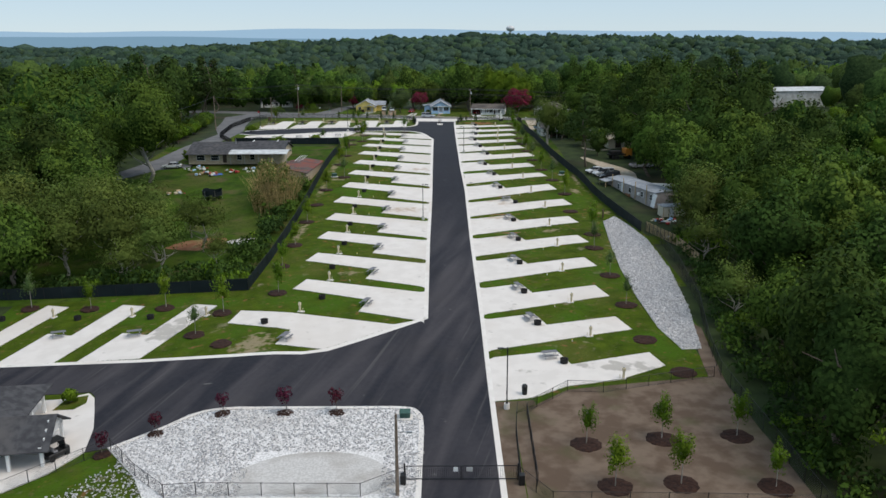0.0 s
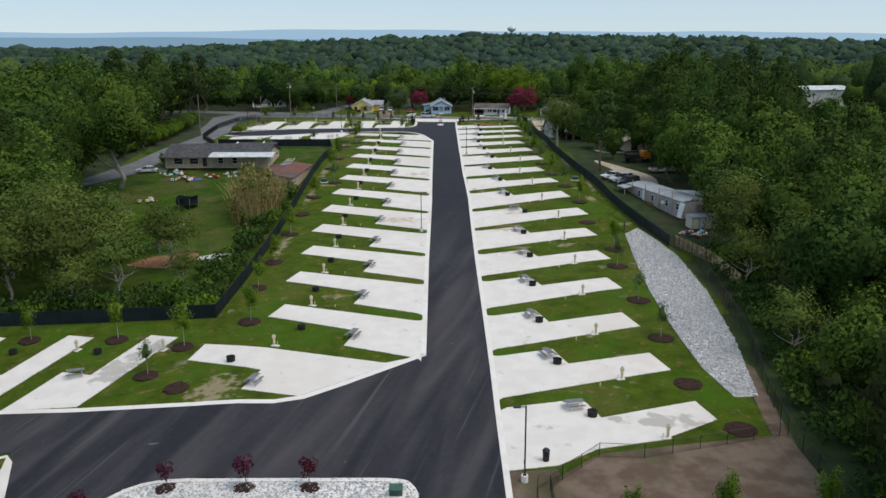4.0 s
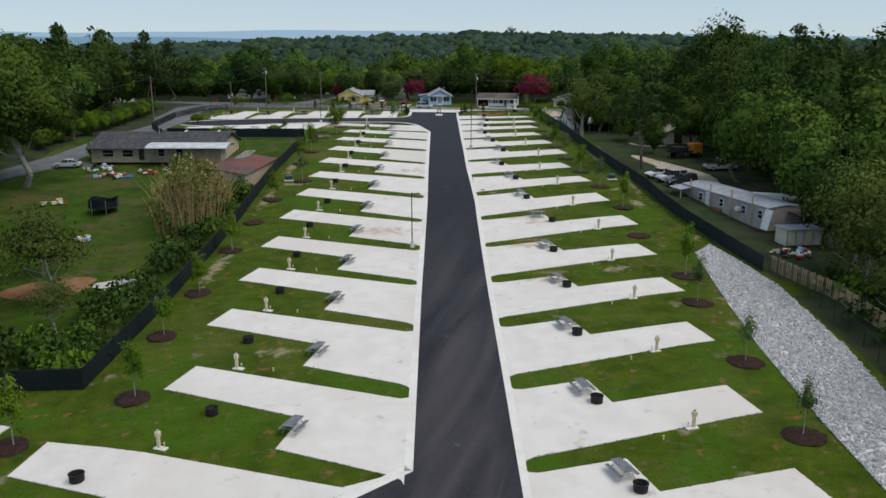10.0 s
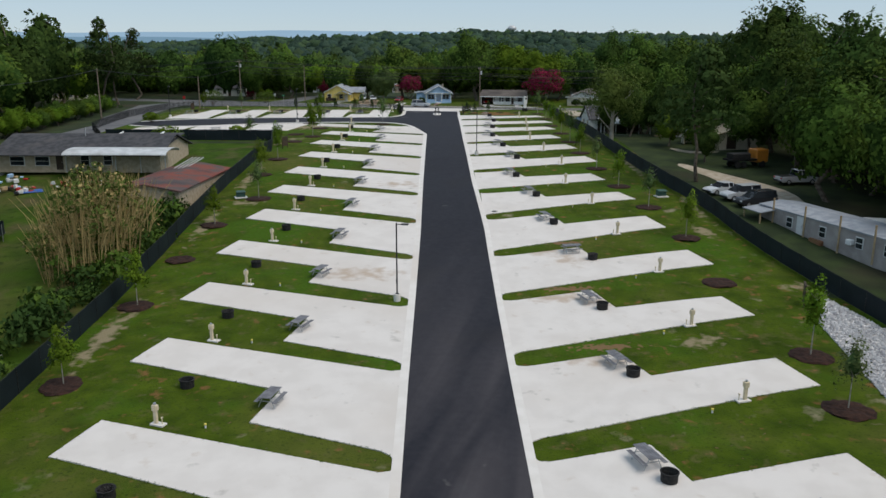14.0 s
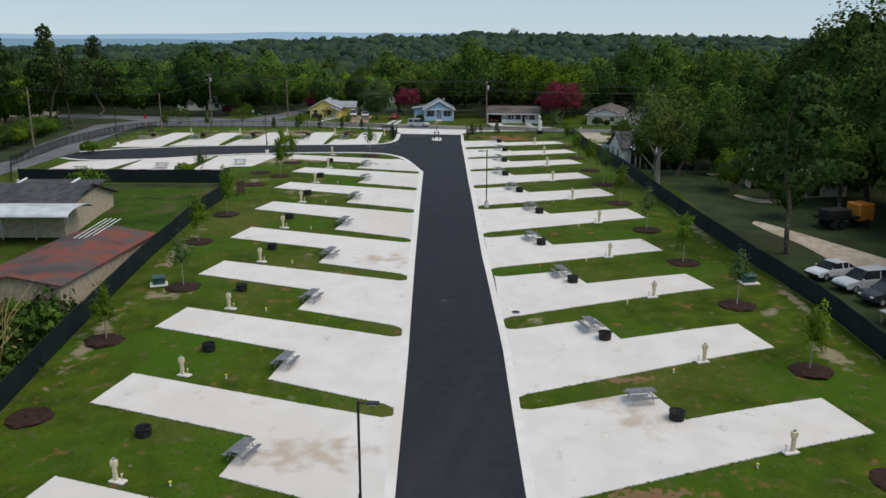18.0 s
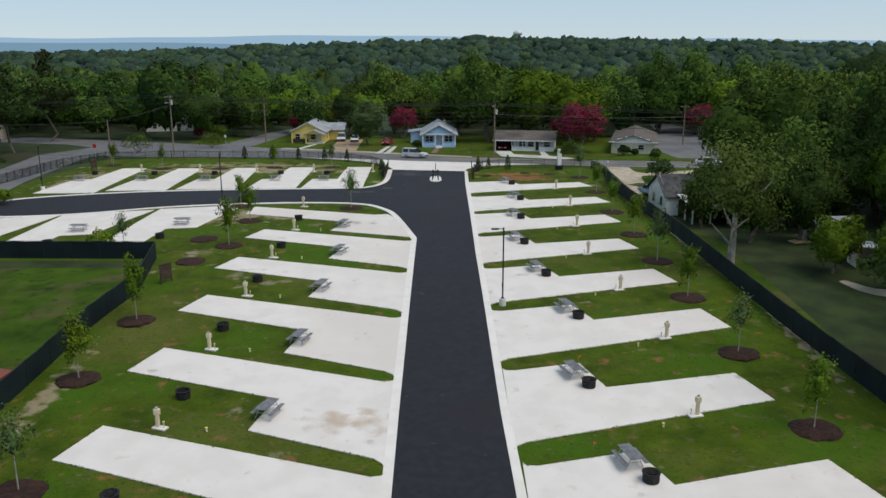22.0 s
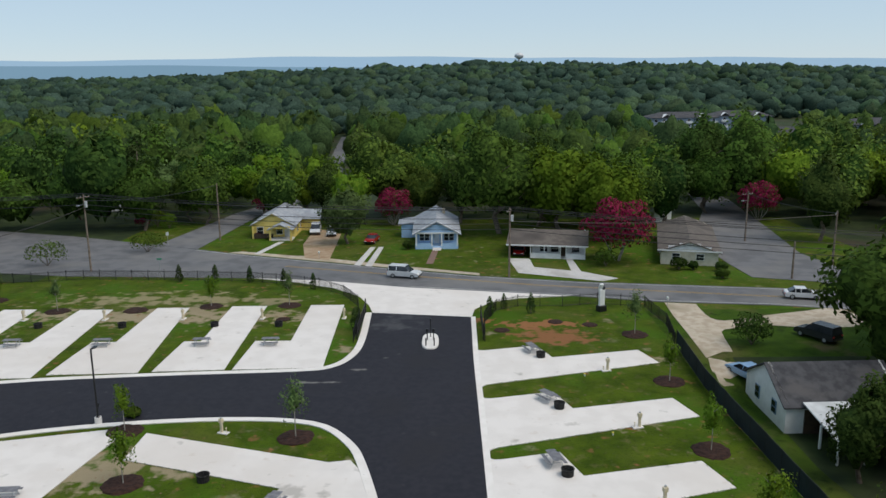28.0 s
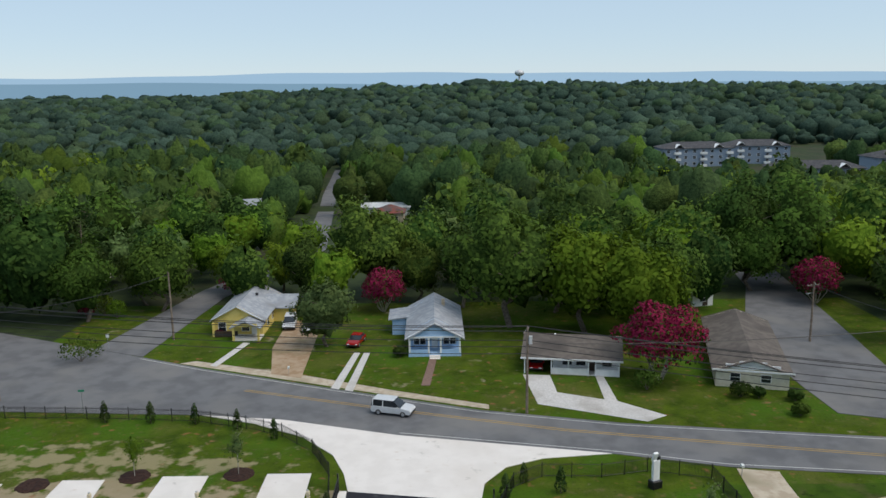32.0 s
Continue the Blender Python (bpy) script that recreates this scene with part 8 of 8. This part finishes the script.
def cane(x, y):
    """A thicket of dry and green cane."""
    rng = np.random.default_rng(9)
    t = thing("cane_thicket", "tall thicket of dry straw-coloured cane with green undergrowth", "bamboo thicket")
    t.matrix_basis = put(x, y, 0, 0.0)
    bm = B()
    for i in range(560):
        a, q = rng.uniform(0, 6.28), math.sqrt(rng.random())
        px, py = 4.4 * q * math.cos(a), 8.5 * q * math.sin(a)
        h = rng.uniform(5.5, 9.8) * (1 - 0.3 * q)
        lx, ly = rng.normal(0, 0.8) + 0.25 * px, rng.normal(0, 0.8) + 0.1 * py
        z0 = gz(x + px, y + py) - gz(x, y)
        p0, p1, p2 = Vector((px, py, z0)), Vector((px + lx * 0.35, py + ly * 0.35, z0 + h * 0.6)), Vector((px + lx, py + ly, z0 + h))
        cyl(bm, p0, p1, 0.05, 0.038, 3)
        cyl(bm, p1, p2, 0.038, 0.014, 3)
    part("cane_stand", bm, M_STRAW, t)
    lob = [(rng.uniform(-3.6, 3.6), rng.uniform(-7, 7), rng.uniform(0.8, 7.2), 1.2, 1.6, 1.5) for _ in range(40)]
    c = new("dry_leaves", quads("dry_leaves", leaf_cloud(rng, lob, 6000, 0.34, -0.9, 0.9), [M_STRAW, M_LEAF_OLIVE], (rng.random(6000) < 0.76).astype(int)))
    c.parent = t
    lob = [(rng.uniform(-4, 5), rng.uniform(-9, 9), 0.8, 1.6, 1.6, 1.0) for _ in range(16)]
    c = new("undergrowth", quads("undergrowth", leaf_cloud(rng, lob, 1500, 0.36, -0.3, 0.7), [M_LEAF]))
    c.parent = t


cane(-34.8, 103)

# scrub along the outer side of the west fence and under the woods
rngS = np.random.default_rng(21)
SCRUB = crowns(rngS, 2.4, 1.7, 90, 0.42)
spots = []
for _ in range(520):
    k = rngS.random()
    if k < 0.3:
        x, y = -30 - abs(rngS.normal(0, 2.0)) - 0.9, rngS.uniform(57, 118)
    elif k < 0.5:
        x, y = rngS.uniform(-80, -30), 57.5 + (-30 - 0) * 0 + abs(rngS.normal(0, 2)) + 1.2
    elif k < 0.8:
        y = rngS.uniform(-20, 78)
        x = float(np.interp(y, [-20, 20, 45, 60, 78], [31.4, 31.6, 35.6, 37.4, 38.6])) + abs(rngS.normal(0, 2.4)) + 0.8
    else:
        x, y = rngS.uniform(-84, -81) - abs(rngS.normal(0, 3)), rngS.uniform(130, 235)
    spots.append((x, y, rngS.uniform(0.45, 1.25)))
woodland("undergrowth", spots, SCRUB, rngS)["label"] = "tangle of green scrub along the fences"


# ---------------------------------------------------------------- office at the south-west corner
structure(slab("pavement_office", [(-60, 24), (-43.5, 23.2), (-40.6, 24.2), (-39.4, 22.8), (-37.8, 19), (-36.3, 15.2), (-35.1, 10.2), (-37, 6.5), (-40, 3.6), (-60, 0)], 0.1, M_CONC, 3), "pale concrete walk round the office", "pavement")
structure(slab("ground_planting_bed", [(-43, 20.4), (-42.6, 23.0), (-40.4, 23.6), (-39.8, 21.6), (-40.6, 20.2)], 0.14, M_GRASS, 2), "small grass bed in the walk", "ground")
of = thing("office_building", "white park office with dark shingle hip roofs and columned porch", "office building")
of.matrix_basis = put(-49.5, 14, 8, 0.12)
walls(of, 11, 12.5, 3.0, M_WHITE)
part("roof", hip_roof(13.2, 14.2, 3.0, 2.9, 0.4), M_DARKROOF, of, "dark shingle hip roof")
part("porch_roof", gable_roof(7.5, 6.2, 2.95, 1.9, 0.4, along="x"), M_DARKROOF, of, "dark shingle porch roof").location = (7.2, -4.6, 0)
part("porch_gable", boxes((10.7, -4.6, 3.25, 0.12, 5.0, 0.5), (10.7, -4.6, 3.75, 0.12, 3.4, 0.5), (10.7, -4.6, 4.25, 0.12, 1.6, 0.5)), M_WHITE, of)
part("porch_beam", boxes((10.5, -4.6, 2.75, 0.3, 6.4, 0.4), (7.2, -7.5, 2.75, 7.0, 0.3, 0.4)), M_WHITE, of)
for x, y in ((10.5, -7.5), (10.5, -1.7), (7.5, -7.5), (6.6, 5.2), (6.6, 1.6)):
    c = part("column", boxes((x, y, 1.4, 0.3, 0.3, 2.8), bevel=0.02), M_WHITE, of)
    part("column_base", boxes((x, y, 0.25, 0.5, 0.5, 0.5), bevel=0.03), M_WHITE, c)
for y in (-3, 0.5, 4):
    window(of, 5.5, y, 0.9, 1.2, 1.4, 90)
door(of, 5.5, 2.2, 0.0, 90, M_GLASS)
ct = thing("golf_cart", "dark golf cart with a black canopy beside the office", "golf cart")
ct.matrix_basis = put(-37.5, 9.6, 60, 0.1)
part("body", boxes((0, 0, 0.5, 2.3, 1.15, 0.45), (0.9, 0, 0.75, 0.5, 1.1, 0.4), bevel=0.08), M_BLACK, ct)
part("seat", boxes((-0.3, 0, 0.85, 0.5, 1.05, 0.18), (-0.55, 0, 1.1, 0.12, 1.05, 0.5), bevel=0.05), M_GREYPL, ct)
part("canopy", boxes((-0.1, 0, 1.85, 1.7, 1.2, 0.07), bevel=0.03), M_BLACK, ct)
posts(ct, ((0.6, 0.5), (0.6, -0.5), (-0.85, 0.5), (-0.85, -0.5)), 1.85, M_BLACK, 0.02)
part("windscreen", boxes((0.68, 0, 1.35, 0.03, 1.05, 0.8)), M_GLASS, ct)
for x in (-0.75, 0.8):
    for s in (-1, 1):
        bm = B()
        cyl(bm, (x, s * 0.45, 0.24), (x, s * 0.62, 0.24), 0.24, n=12)
        part("wheel", bm, M_RUBBER, ct)


# ---------------------------------------------------------------- loose stone
def stones(name, poly, n, lo, hi, seed, label, skip=None):
    rng = np.random.default_rng(seed)
    base = np.array([(1, 0, 0), (-1, 0, 0), (0, 1, 0), (0, -1, 0), (0, 0, 1), (0, 0, -1)], float)
    tri = np.array([(0, 2, 4), (2, 1, 4), (1, 3, 4), (3, 0, 4), (2, 0, 5), (1, 2, 5), (3, 1, 5), (0, 3, 5)])
    xs, ys = [p[0] for p in poly], [p[1] for p in poly]
    V, F = [], []
    while len(V) < n:
        x, y = rng.uniform(min(xs), max(xs)), rng.uniform(min(ys), max(ys))
        if not inside((x, y), poly) or skip and skip(x, y):
            continue
        s = rng.uniform(lo, hi)
        v = base * rng.uniform(0.6, 1.2, (6, 1)) * s * (1, 0.8, 0.6) + rng.normal(0, 0.12 * s, (6, 3))
        a = rng.uniform(0, 6.28)
        v = v @ np.array([[math.cos(a), -math.sin(a), 0], [math.sin(a), math.cos(a), 0], [0, 0, 1]]).T
        F.append(tri + 6 * len(V))
        V.append(v + (x, y, gz(x, y) + 0.08 + s * 0.15))
    me = bpy.data.meshes.new(name)
    me.from_pydata(np.concatenate(V), [], np.concatenate(F))
    me.materials.append(M_STONE)
    return tagged(new(name, me), label, "stones", kind="stuff")


M_STONE = leaf_material("limestone_chunks", (0.40, 0.395, 0.41), (0.72, 0.71, 0.71), 0.0)
stones("loose_stones", RIPRAP, 11000, 0.10, 0.24, 1, "loose broken white limestone rock")
YPOLY = [p for p in YARD if p[1] > 1] + [(-2.9, 0), (-24, 0.4), (-28.2, 4.6)]
stones("loose_stones", YPOLY, 7000, 0.06, 0.17, 2, "loose white crushed stone", lambda x, y: -18 < x < -6 and y < 8)
stones("loose_stones", [(-46, -4), (-34, 3), (-31, 8), (-26, 2), (-27, -4)], 1200, 0.06, 0.16, 3, "loose white crushed stone")
